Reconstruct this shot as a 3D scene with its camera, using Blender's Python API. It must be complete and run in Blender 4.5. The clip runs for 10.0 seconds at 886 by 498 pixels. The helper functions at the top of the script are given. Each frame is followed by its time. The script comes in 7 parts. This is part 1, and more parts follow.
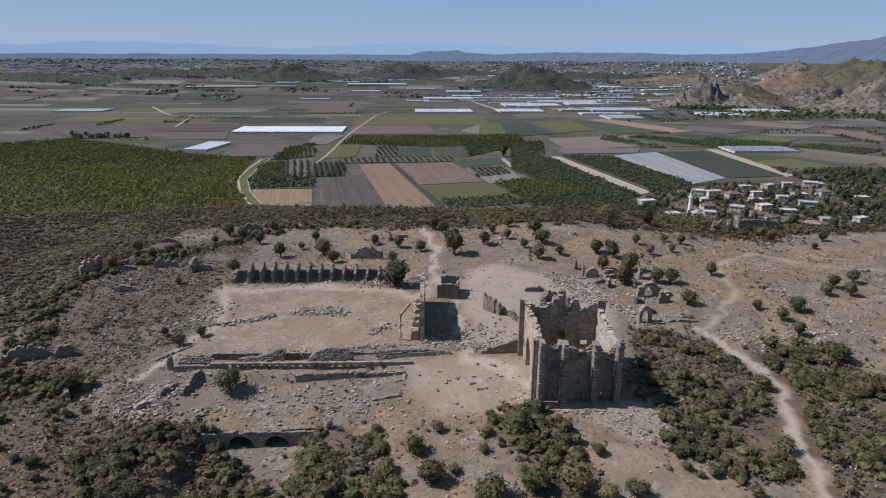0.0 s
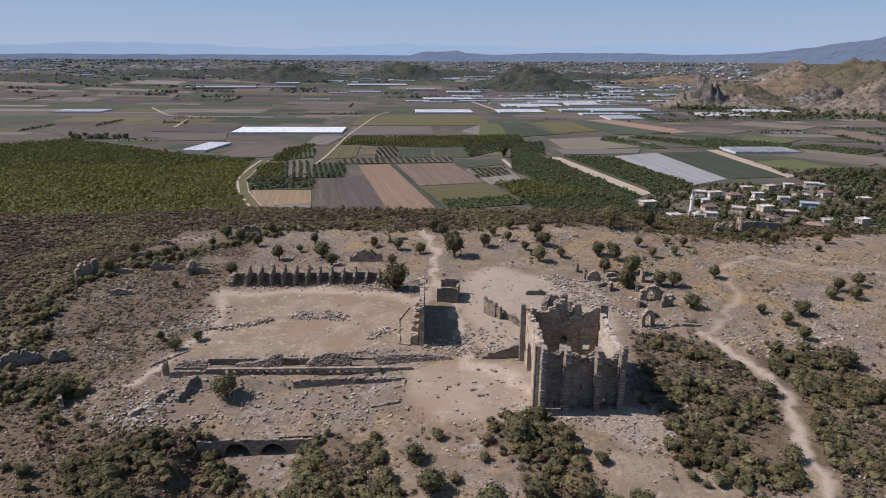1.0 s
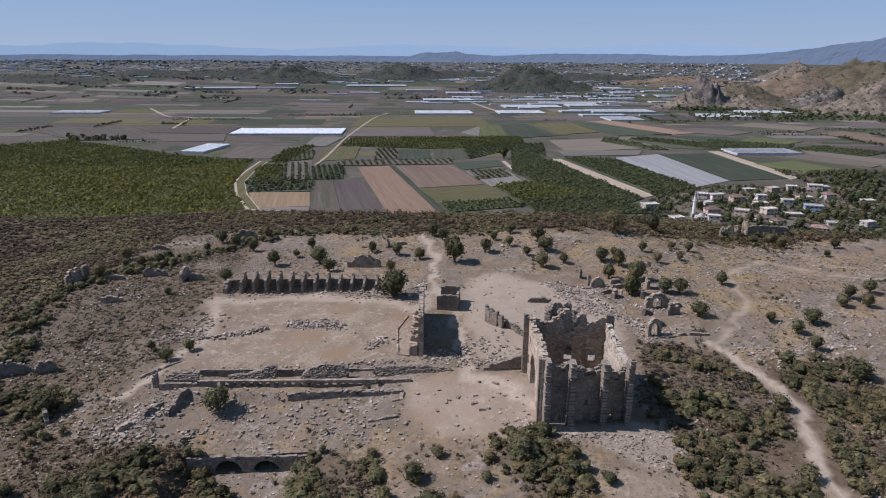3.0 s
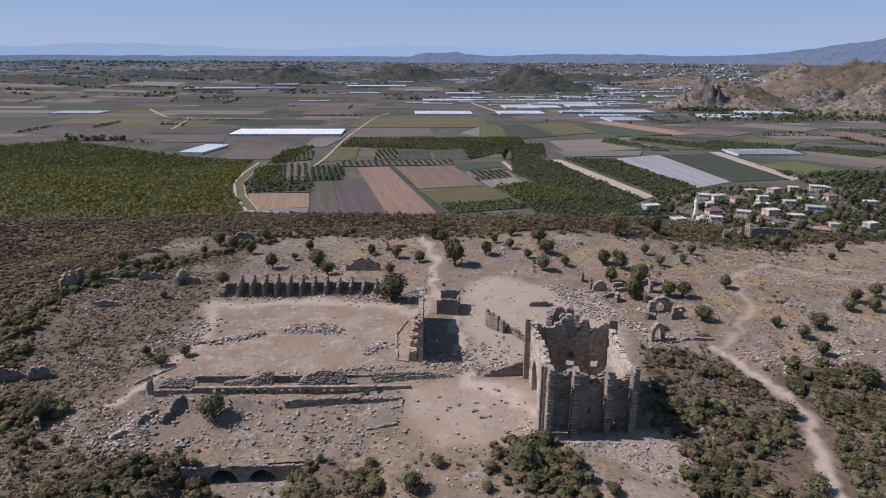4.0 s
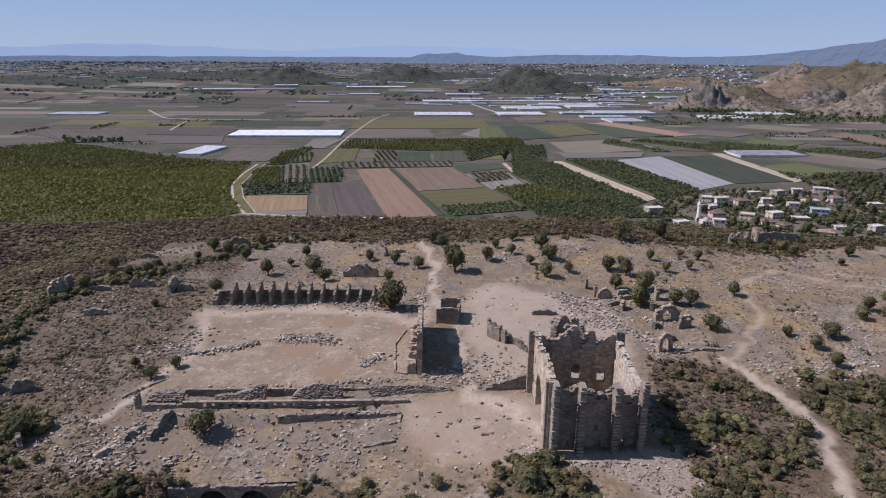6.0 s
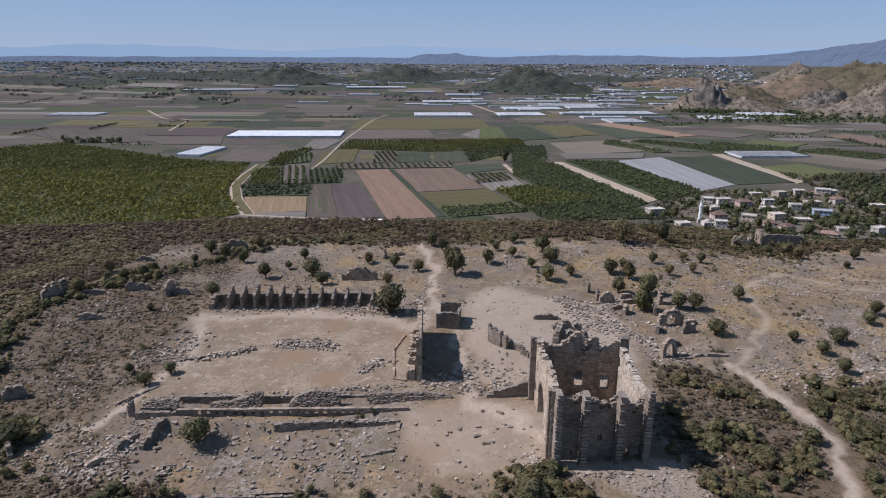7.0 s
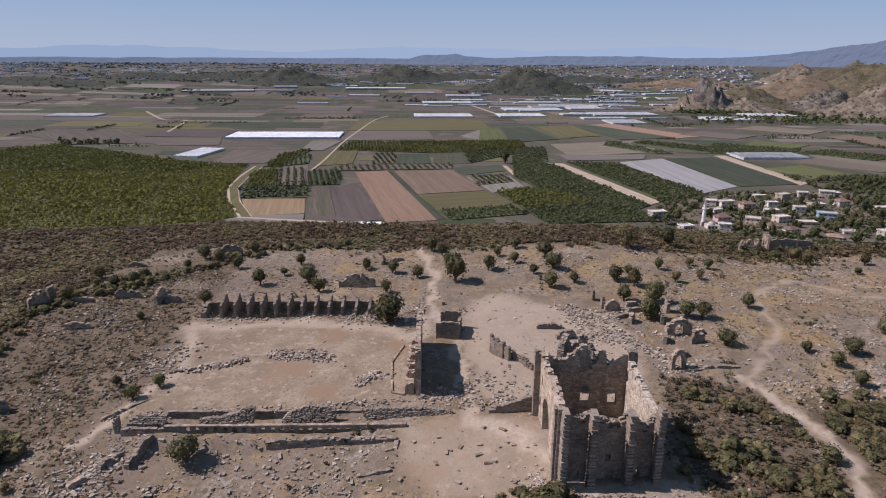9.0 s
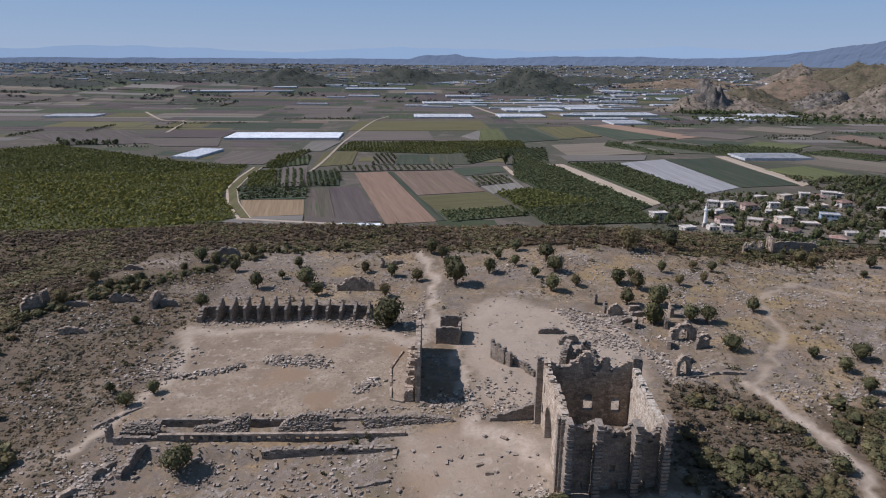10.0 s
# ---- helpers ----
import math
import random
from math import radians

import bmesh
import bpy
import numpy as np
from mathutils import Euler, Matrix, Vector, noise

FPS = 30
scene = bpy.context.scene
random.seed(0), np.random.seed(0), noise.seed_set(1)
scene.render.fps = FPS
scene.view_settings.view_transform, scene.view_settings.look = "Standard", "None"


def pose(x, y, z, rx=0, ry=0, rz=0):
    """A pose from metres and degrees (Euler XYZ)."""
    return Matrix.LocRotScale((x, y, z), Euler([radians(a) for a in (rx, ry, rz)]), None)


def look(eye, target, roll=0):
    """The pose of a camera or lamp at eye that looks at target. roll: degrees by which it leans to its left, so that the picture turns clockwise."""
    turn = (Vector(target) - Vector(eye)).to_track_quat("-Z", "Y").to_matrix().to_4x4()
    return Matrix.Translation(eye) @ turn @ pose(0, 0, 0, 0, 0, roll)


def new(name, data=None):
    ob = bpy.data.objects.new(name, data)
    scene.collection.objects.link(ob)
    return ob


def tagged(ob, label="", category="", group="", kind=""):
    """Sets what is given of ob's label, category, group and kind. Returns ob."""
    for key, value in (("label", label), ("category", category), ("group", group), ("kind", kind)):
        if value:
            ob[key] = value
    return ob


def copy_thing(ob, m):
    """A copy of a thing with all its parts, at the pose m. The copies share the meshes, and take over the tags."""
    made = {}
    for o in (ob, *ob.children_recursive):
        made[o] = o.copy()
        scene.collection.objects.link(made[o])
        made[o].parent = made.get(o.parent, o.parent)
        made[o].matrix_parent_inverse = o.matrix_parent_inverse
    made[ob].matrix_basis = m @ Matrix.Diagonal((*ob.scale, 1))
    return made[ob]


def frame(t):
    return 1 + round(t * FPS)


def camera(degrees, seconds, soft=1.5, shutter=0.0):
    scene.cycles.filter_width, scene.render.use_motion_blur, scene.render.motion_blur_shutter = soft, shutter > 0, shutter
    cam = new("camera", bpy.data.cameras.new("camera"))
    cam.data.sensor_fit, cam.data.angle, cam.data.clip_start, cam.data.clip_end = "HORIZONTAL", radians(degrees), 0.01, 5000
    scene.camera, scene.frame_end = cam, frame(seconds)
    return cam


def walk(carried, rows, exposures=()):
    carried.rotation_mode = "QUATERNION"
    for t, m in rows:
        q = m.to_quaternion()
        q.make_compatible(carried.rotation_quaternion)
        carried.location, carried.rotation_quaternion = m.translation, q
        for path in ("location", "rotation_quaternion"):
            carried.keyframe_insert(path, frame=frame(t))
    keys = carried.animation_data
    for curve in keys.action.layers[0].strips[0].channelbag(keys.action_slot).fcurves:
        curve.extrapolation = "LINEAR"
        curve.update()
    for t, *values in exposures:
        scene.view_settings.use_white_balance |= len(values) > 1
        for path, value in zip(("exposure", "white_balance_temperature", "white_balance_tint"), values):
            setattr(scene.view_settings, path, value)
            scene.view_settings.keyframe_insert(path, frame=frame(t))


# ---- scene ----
cam = camera(69.5, 10.0, soft=1.08)
# seconds, place, tilt and heading of a slow flight straight ahead
PATH = [
    (0, 0.383, -1.939, 89.246, 72.994, 0.445),
    (1, 0.331, 1.449, 89.266, 73.029, 0.439),
    (2, 0.280, 4.997, 89.270, 73.063, 0.432),
    (3, 0.229, 8.683, 89.260, 73.097, 0.426),
    (4, 0.178, 12.484, 89.234, 73.131, 0.420),
    (5, 0.126, 16.380, 89.193, 73.165, 0.414),
    (6, 0.075, 20.348, 89.137, 73.199, 0.408),
    (7, 0.024, 24.365, 89.066, 73.233, 0.402),
    (8, -0.028, 28.411, 88.980, 73.267, 0.396),
    (9, -0.079, 32.463, 88.879, 73.301, 0.390),
    (10, -0.130, 36.500, 88.763, 73.336, 0.384),
]
# seconds, exposure, white balance and tint: the camera's automatic settings wander a little
LIGHT = [(0.0, 0.22, 5980, 16.3), (0.5, 0.33, 6210, 17.8), (1.0, 0.33, 6310, 20.7), (1.5, 0.31, 6170, 19.9),
         (2.0, 0.25, 6000, 20.0), (2.5, 0.25, 5970, 18.0), (4.0, 0.31, 6030, 24.7), (4.5, 0.25, 6010, 18.3),
         (5.0, 0.25, 6030, 17.9), (5.5, 0.36, 6100, 25.6), (7.0, 0.25, 6040, 19.1), (7.5, 0.25, 6090, 20.5),
         (8.0, 0.17, 5930, 16.1), (8.5, 0.17, 5930, 16.1), (9.0, 0.30, 6450, 24.8), (9.5, 0.41, 6140, 22.0),
         (10.0, 0.17, 5990, 18.8)]
walk(cam, [(t, pose(x, y, z, tilt, 0, yaw) @ pose(0, 0, 0, 0, 0, 0.33)) for t, x, y, z, tilt, yaw in PATH],
     [(t, ev, k, tint) for t, ev, k, tint in LIGHT])

# ---- the lie of the land ----
PLAIN = -55.0
EDGE_X = [-420, -280, -140, -30, 40, 145, 192, 234, 320]
EDGE_Y = [335, 352, 366, 356, 352, 346, 322, 304, 280]
BUMPS = [(-150, 190, -1.56), (-95, 205, -3.55), (-55, 155, -6.73), (-10, 165, -2.79), (35, 145, 0.76), (75, 220, -1.43),
         (130, 195, -2.27), (150, 250, 1.69), (155, 335, -7.07), (60, 320, 3.02), (-150, 250, 5.04), (-200, 340, -5.5),
         (-60, 190, 2.99), (-10, 190, 4.63), (40, 185, 0.03)]


def smooth(a):
    a = np.clip(a, 0, 1)
    return a * a * (3 - 2 * a)


def value_noise(x, y, size, seed=0):
    """Smooth noise from -1 to 1 with lumps of that size in metres."""
    grid = np.random.RandomState(seed).uniform(-1, 1, (128, 128))
    u, v = np.asarray(x) / size + 61.3, np.asarray(y) / size + 17.7
    i, j = np.floor(u).astype(int), np.floor(v).astype(int)
    a, b = smooth(u - i), smooth(v - j)
    g = lambda p, q: grid[p % 128, q % 128]
    return (g(i, j) * (1 - a) + g(i + 1, j) * a) * (1 - b) + (g(i, j + 1) * (1 - a) + g(i + 1, j + 1) * a) * b


def plateau(x, y, vaults=True):
    cx, cy = np.clip(x, -260, 260), np.clip(y, 40, 330)
    z = -3.59 + 0.0138 * cx + 0.0363 * (cy - 220)
    for a, b, k in BUMPS:
        z = z + k * np.exp(-((x - a) ** 2 + (y - b) ** 2) / (2 * 38.0 ** 2))
    z = z + 1.3 * np.exp(-((x - 36) ** 2 + (y - 158) ** 2) / (2 * 17.0 ** 2)) + 2.2 * np.exp(-((x + 82) ** 2 + (y - 177) ** 2) / (2 * 15.0 ** 2))
    # the bank before the nave wall and the sunken passage between it and the court
    bank = -7.5 + 0.021 * (np.clip(x, -75, -10) + 75)
    z = z + np.maximum(bank - z, 0) * smooth((y - 175.4) / 1.5) * smooth((183.2 - y) / 1.5) * smooth((x + 84) / 6) * smooth((-9 - x) / 6)
    z = z - 1.5 * smooth((y - 185.2) / 1.4) * smooth((189.3 - y) / 1.2) * smooth((x + 80) / 8) * smooth((-12 - x) / 12)
    # the vaults under the terrace open on lower ground
    if vaults:
        z = z - 4.6 * smooth((162.5 - y) / 1.5) * smooth((y - 95) / 50) * smooth((x + 72) / 6) * smooth((-34 - x) / 8)
    return z


def terrain(x, y, vaults=True):
    x, y = np.asarray(x, float), np.asarray(y, float)
    r = np.hypot(x, y)
    # the far plain: the last kilometres are drawn together, so that the land still meets the sky at eye height
    far = np.maximum(r, 2200.0)
    true = 2200 + (far - 2200) * (1 + 4.0 * (far - 2200) / 2600)
    plain = np.where(r < 2200, PLAIN, 88 - far * (88 - PLAIN) / true)
    s = y - np.interp(x, EDGE_X, EDGE_Y)
    s = np.maximum(s, (np.abs(x + 20) - 430) * 0.8)
    m = smooth(s / 185.0)
    return plateau(x, y, vaults) * (1 - m) + plain * m

# ---- light ----
world = bpy.data.worlds.new("world")
scene.world = world
world.use_nodes = True
SUN_ELEVATION, SUN_AZIMUTH = 47.0, -87.0       # degrees; azimuth from +y, clockwise
sky = world.node_tree.nodes.new("ShaderNodeTexSky")
sky.sky_type, sky.sun_disc = "NISHITA", False
sky.sun_elevation, sky.sun_rotation = radians(SUN_ELEVATION), radians(SUN_AZIMUTH)
sky.air_density, sky.dust_density, sky.ozone_density, sky.altitude = 1.0, 0.3, 2.5, 300
back = world.node_tree.nodes["Background"]
back.inputs["Strength"].default_value = 0.04
haze = world.node_tree.nodes.new("ShaderNodeMix")
haze.data_type = "RGBA"
up = world.node_tree.nodes.new("ShaderNodeSeparateXYZ")
thin = world.node_tree.nodes.new("ShaderNodeMapRange")
for key, v in (("From Min", 0.0), ("From Max", 0.55), ("To Min", 0.85), ("To Max", 0.3)):
    thin.inputs[key].default_value = v
world.node_tree.links.new(world.node_tree.nodes.new("ShaderNodeTexCoord").outputs["Generated"], up.inputs[0])
world.node_tree.links.new(up.outputs[2], thin.inputs["Value"])
world.node_tree.links.new(thin.outputs[0], haze.inputs[0])
veil = world.node_tree.nodes.new("ShaderNodeMix")          # pale blue veil of autumn haze, thinning overhead
veil.data_type = "RGBA"
veil.inputs[6].default_value, veil.inputs[7].default_value = (7.9, 10.4, 13.2, 1), (4.7, 8.5, 13.2, 1)
lift = world.node_tree.nodes.new("ShaderNodeMapRange")
lift.inputs["From Min"].default_value, lift.inputs["From Max"].default_value = 0.0, 0.13
world.node_tree.links.new(up.outputs[2], lift.inputs["Value"])
world.node_tree.links.new(lift.outputs[0], veil.inputs[0])
world.node_tree.links.new(veil.outputs[2], haze.inputs[7])
world.node_tree.links.new(sky.outputs[0], haze.inputs[6])
world.node_tree.links.new(haze.outputs[2], back.inputs["Color"])
sun = new("sun", bpy.data.lights.new("sun", "SUN"))
sun.data.energy, sun.data.angle, sun.data.color = 4.12, radians(0.6), (1.0, 0.952, 0.892)
az, el = radians(SUN_AZIMUTH), radians(SUN_ELEVATION)
toward = Vector((math.sin(az) * math.cos(el), math.cos(az) * math.cos(el), math.sin(el)))
sun.matrix_world = look(toward * 300, (0, 0, 0))

# ---- materials ----


def material(name, dark, light, size=4.0, third=None, fine=0.35, rough=0.92, bump=0.35, each=0.0, spread=0.0, stretch=(1, 1, 1), where="Object", grainy=0.25):
    """Two colours mixed by coarse noise, a third in patches, fine grain and relief. size, fine: metres of a lump.
    each: how far pieces of a mesh differ in brightness; spread: how far objects do."""
    m = bpy.data.materials.new(name)
    m.use_nodes = True
    n, l = m.node_tree.nodes, m.node_tree.links
    b = n["Principled BSDF"]
    b.inputs["Roughness"].default_value = rough
    b.inputs["Specular IOR Level"].default_value = 0.2
    at = n.new("ShaderNodeTexCoord").outputs["Object"] if where == "Object" else n.new("ShaderNodeNewGeometry").outputs["Position"]
    mp = n.new("ShaderNodeMapping")
    mp.inputs["Scale"].default_value = stretch
    l.new(at, mp.inputs["Vector"])

    def grain(scale, detail):
        t = n.new("ShaderNodeTexNoise")
        t.inputs["Scale"].default_value, t.inputs["Detail"].default_value = 1.0 / scale, detail
        l.new(mp.outputs[0], t.inputs["Vector"])
        return t.outputs["Fac"]

    def ramp(f, lo, hi):
        r = n.new("ShaderNodeMapRange")
        r.inputs["From Min"].default_value, r.inputs["From Max"].default_value = lo, hi
        l.new(f, r.inputs["Value"])
        return r.outputs[0]

    def mix(f, a, c, kind="MIX"):
        x = n.new("ShaderNodeMix")
        x.data_type, x.blend_type = "RGBA", kind
        if isinstance(f, float):
            x.inputs[0].default_value = f
        else:
            l.new(f, x.inputs[0])
        for k, v in ((6, a), (7, c)):
            if isinstance(v, tuple):
                x.inputs[k].default_value = (*v, 1)
            else:
                l.new(v, x.inputs[k])
        return x.outputs[2]

    col = mix(ramp(grain(size, 4), 0.35, 0.65), dark, light)
    if third:
        col = mix(ramp(grain(size * 0.45, 5), 0.52, 0.66), col, third)
    fg = grain(fine, 3)
    bw = n.new("ShaderNodeMapRange")
    bw.inputs["From Min"].default_value, bw.inputs["From Max"].default_value = 0.3, 0.7
    bw.inputs["To Min"].default_value, bw.inputs["To Max"].default_value = 0.97 - grainy, 0.97 + grainy
    l.new(fg, bw.inputs["Value"])
    value = bw.outputs[0]
    for amount, node, sock in ((each, "ShaderNodeNewGeometry", "Random Per Island"), (spread, "ShaderNodeObjectInfo", "Random")):
        if amount:
            r = n.new("ShaderNodeMapRange")
            r.inputs["To Min"].default_value, r.inputs["To Max"].default_value = 1 - amount, 1 + amount
            l.new(n.new(node).outputs[sock], r.inputs["Value"])
            t = n.new("ShaderNodeMath")
            t.operation = "MULTIPLY"
            l.new(value, t.inputs[0])
            l.new(r.outputs[0], t.inputs[1])
            value = t.outputs[0]
    v = n.new("ShaderNodeVectorMath")
    v.operation = "SCALE"
    l.new(col, v.inputs[0])
    l.new(value, v.inputs["Scale"])
    l.new(v.outputs[0], b.inputs["Base Color"])
    if bump:
        k = n.new("ShaderNodeBump")
        k.inputs["Strength"].default_value, k.inputs["Distance"].default_value = bump, fine * 0.6
        l.new(fg, k.inputs["Height"])
        l.new(k.outputs[0], b.inputs["Normal"])
    return m


def foliage(name, dark, light, warm, spread=0.25, each=0.45, vary=1.0):
    """Leaves that let some light through. vary: how far single plants differ."""
    m = material(name, dark, light, 3.0, warm, 0.5, 0.8, 0.0, each=each, spread=spread, where="World")
    n, l = m.node_tree.nodes, m.node_tree.links
    b = n["Principled BSDF"]
    col = b.inputs["Base Color"].links[0].from_socket
    # every plant has a tone of its own: lighter or darker, fresh or drying out
    tone = n.new("ShaderNodeAttribute")
    tone.attribute_name = "tone"
    other = n.new("ShaderNodeMath")
    other.operation = "MULTIPLY"
    other.inputs[1].default_value = 7.3
    wrap = n.new("ShaderNodeMath")
    wrap.operation = "FRACT"
    l.new(tone.outputs["Fac"], other.inputs[0])
    l.new(other.outputs[0], wrap.inputs[0])
    dried = n.new("ShaderNodeMapRange")
    for key, k in (("From Min", 0.55), ("From Max", 1.0), ("To Min", 0.0), ("To Max", 0.6 * vary)):
        dried.inputs[key].default_value = k
    l.new(wrap.outputs[0], dried.inputs["Value"])
    turn = n.new("ShaderNodeMix")
    turn.data_type = "RGBA"
    turn.inputs[7].default_value = (warm[0] * 1.05, warm[1] * 0.9, warm[2] * 0.85, 1)
    l.new(dried.outputs[0], turn.inputs[0])
    l.new(col, turn.inputs[6])
    level = n.new("ShaderNodeMapRange")
    level.inputs["To Min"].default_value, level.inputs["To Max"].default_value = 0.84 - 0.29 * vary, 0.84 + 0.29 * vary
    l.new(tone.outputs["Fac"], level.inputs["Value"])
    shade = n.new("ShaderNodeVectorMath")
    shade.operation = "SCALE"
    l.new(turn.outputs[2], shade.inputs[0])
    l.new(level.outputs[0], shade.inputs["Scale"])
    l.new(shade.outputs[0], b.inputs["Base Color"])
    t = n.new("ShaderNodeBsdfTranslucent")
    x = n.new("ShaderNodeMixShader")
    x.inputs[0].default_value = 0.3
    l.new(shade.outputs[0], t.inputs["Color"])
    l.new(b.outputs[0], x.inputs[1])
    l.new(t.outputs[0], x.inputs[2])
    l.new(x.outputs[0], n["Material Output"].inputs["Surface"])
    return m


STONE = material("weathered_limestone", (0.21, 0.165, 0.13), (0.35, 0.28, 0.215), 3.0, (0.42, 0.335, 0.255), 0.4, each=0.2)
STONE_GREY = material("grey_conglomerate", (0.17, 0.145, 0.12), (0.28, 0.235, 0.195), 2.5, (0.25, 0.19, 0.135), 0.35, each=0.2)
PLASTER = material("pale_plaster_on_rubble", (0.36, 0.29, 0.22), (0.50, 0.42, 0.33), 3.5, (0.30, 0.23, 0.17), 0.5, each=0.12)
PLASTER_PALE = material("pale_inner_plaster", (0.38, 0.325, 0.26), (0.52, 0.455, 0.375), 3.5, (0.30, 0.235, 0.175), 0.5, each=0.16)
ROCK = material("scattered_stone", (0.25, 0.207, 0.168), (0.41, 0.348, 0.288), 6.0, (0.21, 0.173, 0.137), 0.3, each=0.38)
BARK = material("grey_brown_bark", (0.10, 0.075, 0.055), (0.17, 0.13, 0.10), 0.6, fine=0.1)
OLIVE = foliage("olive_leaves", (0.09, 0.09, 0.044), (0.15, 0.146, 0.07), (0.185, 0.152, 0.075), each=0.3)
LEAF = foliage("fresh_green_leaves", (0.08, 0.09, 0.035), (0.125, 0.135, 0.055), (0.14, 0.14, 0.06))
MAQUIS = foliage("maquis_leaves", (0.118, 0.112, 0.055), (0.198, 0.18, 0.088), (0.23, 0.178, 0.095), each=0.3)
DRY = foliage("dry_brown_scrub", (0.20, 0.14, 0.092), (0.285, 0.205, 0.135), (0.20, 0.165, 0.085), each=0.2)
HEATH = foliage("russet_heath", (0.115, 0.084, 0.056), (0.165, 0.12, 0.08), (0.14, 0.115, 0.06), each=0.12)
GARRIGUE = foliage("grey_garrigue", (0.15, 0.127, 0.088), (0.215, 0.184, 0.13), (0.20, 0.155, 0.09), each=0.2)
GROVE = foliage("citrus_leaves", (0.105, 0.115, 0.03), (0.19, 0.19, 0.046), (0.235, 0.20, 0.052), each=0.15, vary=0.4)
GROVE_DARK = foliage("dark_citrus_leaves", (0.085, 0.097, 0.03), (0.145, 0.155, 0.043), (0.17, 0.16, 0.05), each=0.15, vary=0.4)
ORCHARD = foliage("orchard_leaves", (0.078, 0.097, 0.046), (0.122, 0.143, 0.063), (0.135, 0.14, 0.064), each=0.15, vary=0.4)
# far woods: leaf colour greyed and turned bluish in place of haze
WOOD_FAR = foliage("haze_grey_leaves", (0.085, 0.097, 0.095), (0.12, 0.13, 0.125), (0.11, 0.115, 0.10))

# ---- meshes ----


def quick_mesh(name, verts, faces, mats, index=None, soft=False):
    """A mesh from arrays: verts (n, 3), faces (m, k) all of one size."""
    me = bpy.data.meshes.new(name)
    verts, faces = np.asarray(verts, np.float32), np.asarray(faces, np.int32)
    me.vertices.add(len(verts))
    me.vertices.foreach_set("co", verts.ravel())
    me.loops.add(faces.size)
    me.loops.foreach_set("vertex_index", faces.ravel())
    me.polygons.add(len(faces))
    me.polygons.foreach_set("loop_start", np.arange(0, faces.size, faces.shape[1], dtype=np.int32))
    if index is not None:
        me.polygons.foreach_set("material_index", np.asarray(index, np.int32))
    for m in mats if isinstance(mats, (list, tuple)) else [mats]:
        me.materials.append(m)
    me.update(calc_edges=True)
    me.polygons.foreach_set("use_smooth", np.full(len(faces), soft))
    return me


def part(name, me, parent, label=""):
    ob = new(name, me)
    ob.parent = parent
    return tagged(ob, label)


CUBE = np.array([(x, y, z) for z in (-1, 1) for y in (-1, 1) for x in (-1, 1)], float)
CUBE_FACES = np.array([(0, 2, 3, 1), (4, 5, 7, 6), (0, 1, 5, 4), (2, 6, 7, 3), (0, 4, 6, 2), (1, 3, 7, 5)])


def boxes(name, rows, mats, wobble=0.03, seed=3, local=None):
    """Many stones in one mesh. rows: centre x, y, z, half sizes along, across, up, turn in radians, and by how much
    the top is broken off at its two ends."""
    rng = np.random.RandomState(seed)
    r = np.array(rows, float)
    v = CUBE[None] * r[:, None, 3:6] + rng.uniform(-wobble, wobble, (len(r), 8, 3))
    if r.shape[1] > 7:
        v[:, (4, 6), 2] -= r[:, 7:8]
        v[:, (5, 7), 2] -= r[:, 8:9]
    c, s = np.cos(r[:, 6])[:, None], np.sin(r[:, 6])[:, None]
    x, y = v[..., 0] * c - v[..., 1] * s, v[..., 0] * s + v[..., 1] * c
    v = np.stack([x, y, v[..., 2]], -1) + r[:, None, :3]
    if local is not None:
        v = v - np.array(local)
    f = CUBE_FACES[None] + 8 * np.arange(len(r))[:, None, None]
    return quick_mesh(name, v.reshape(-1, 3), f.reshape(-1, 4), mats)


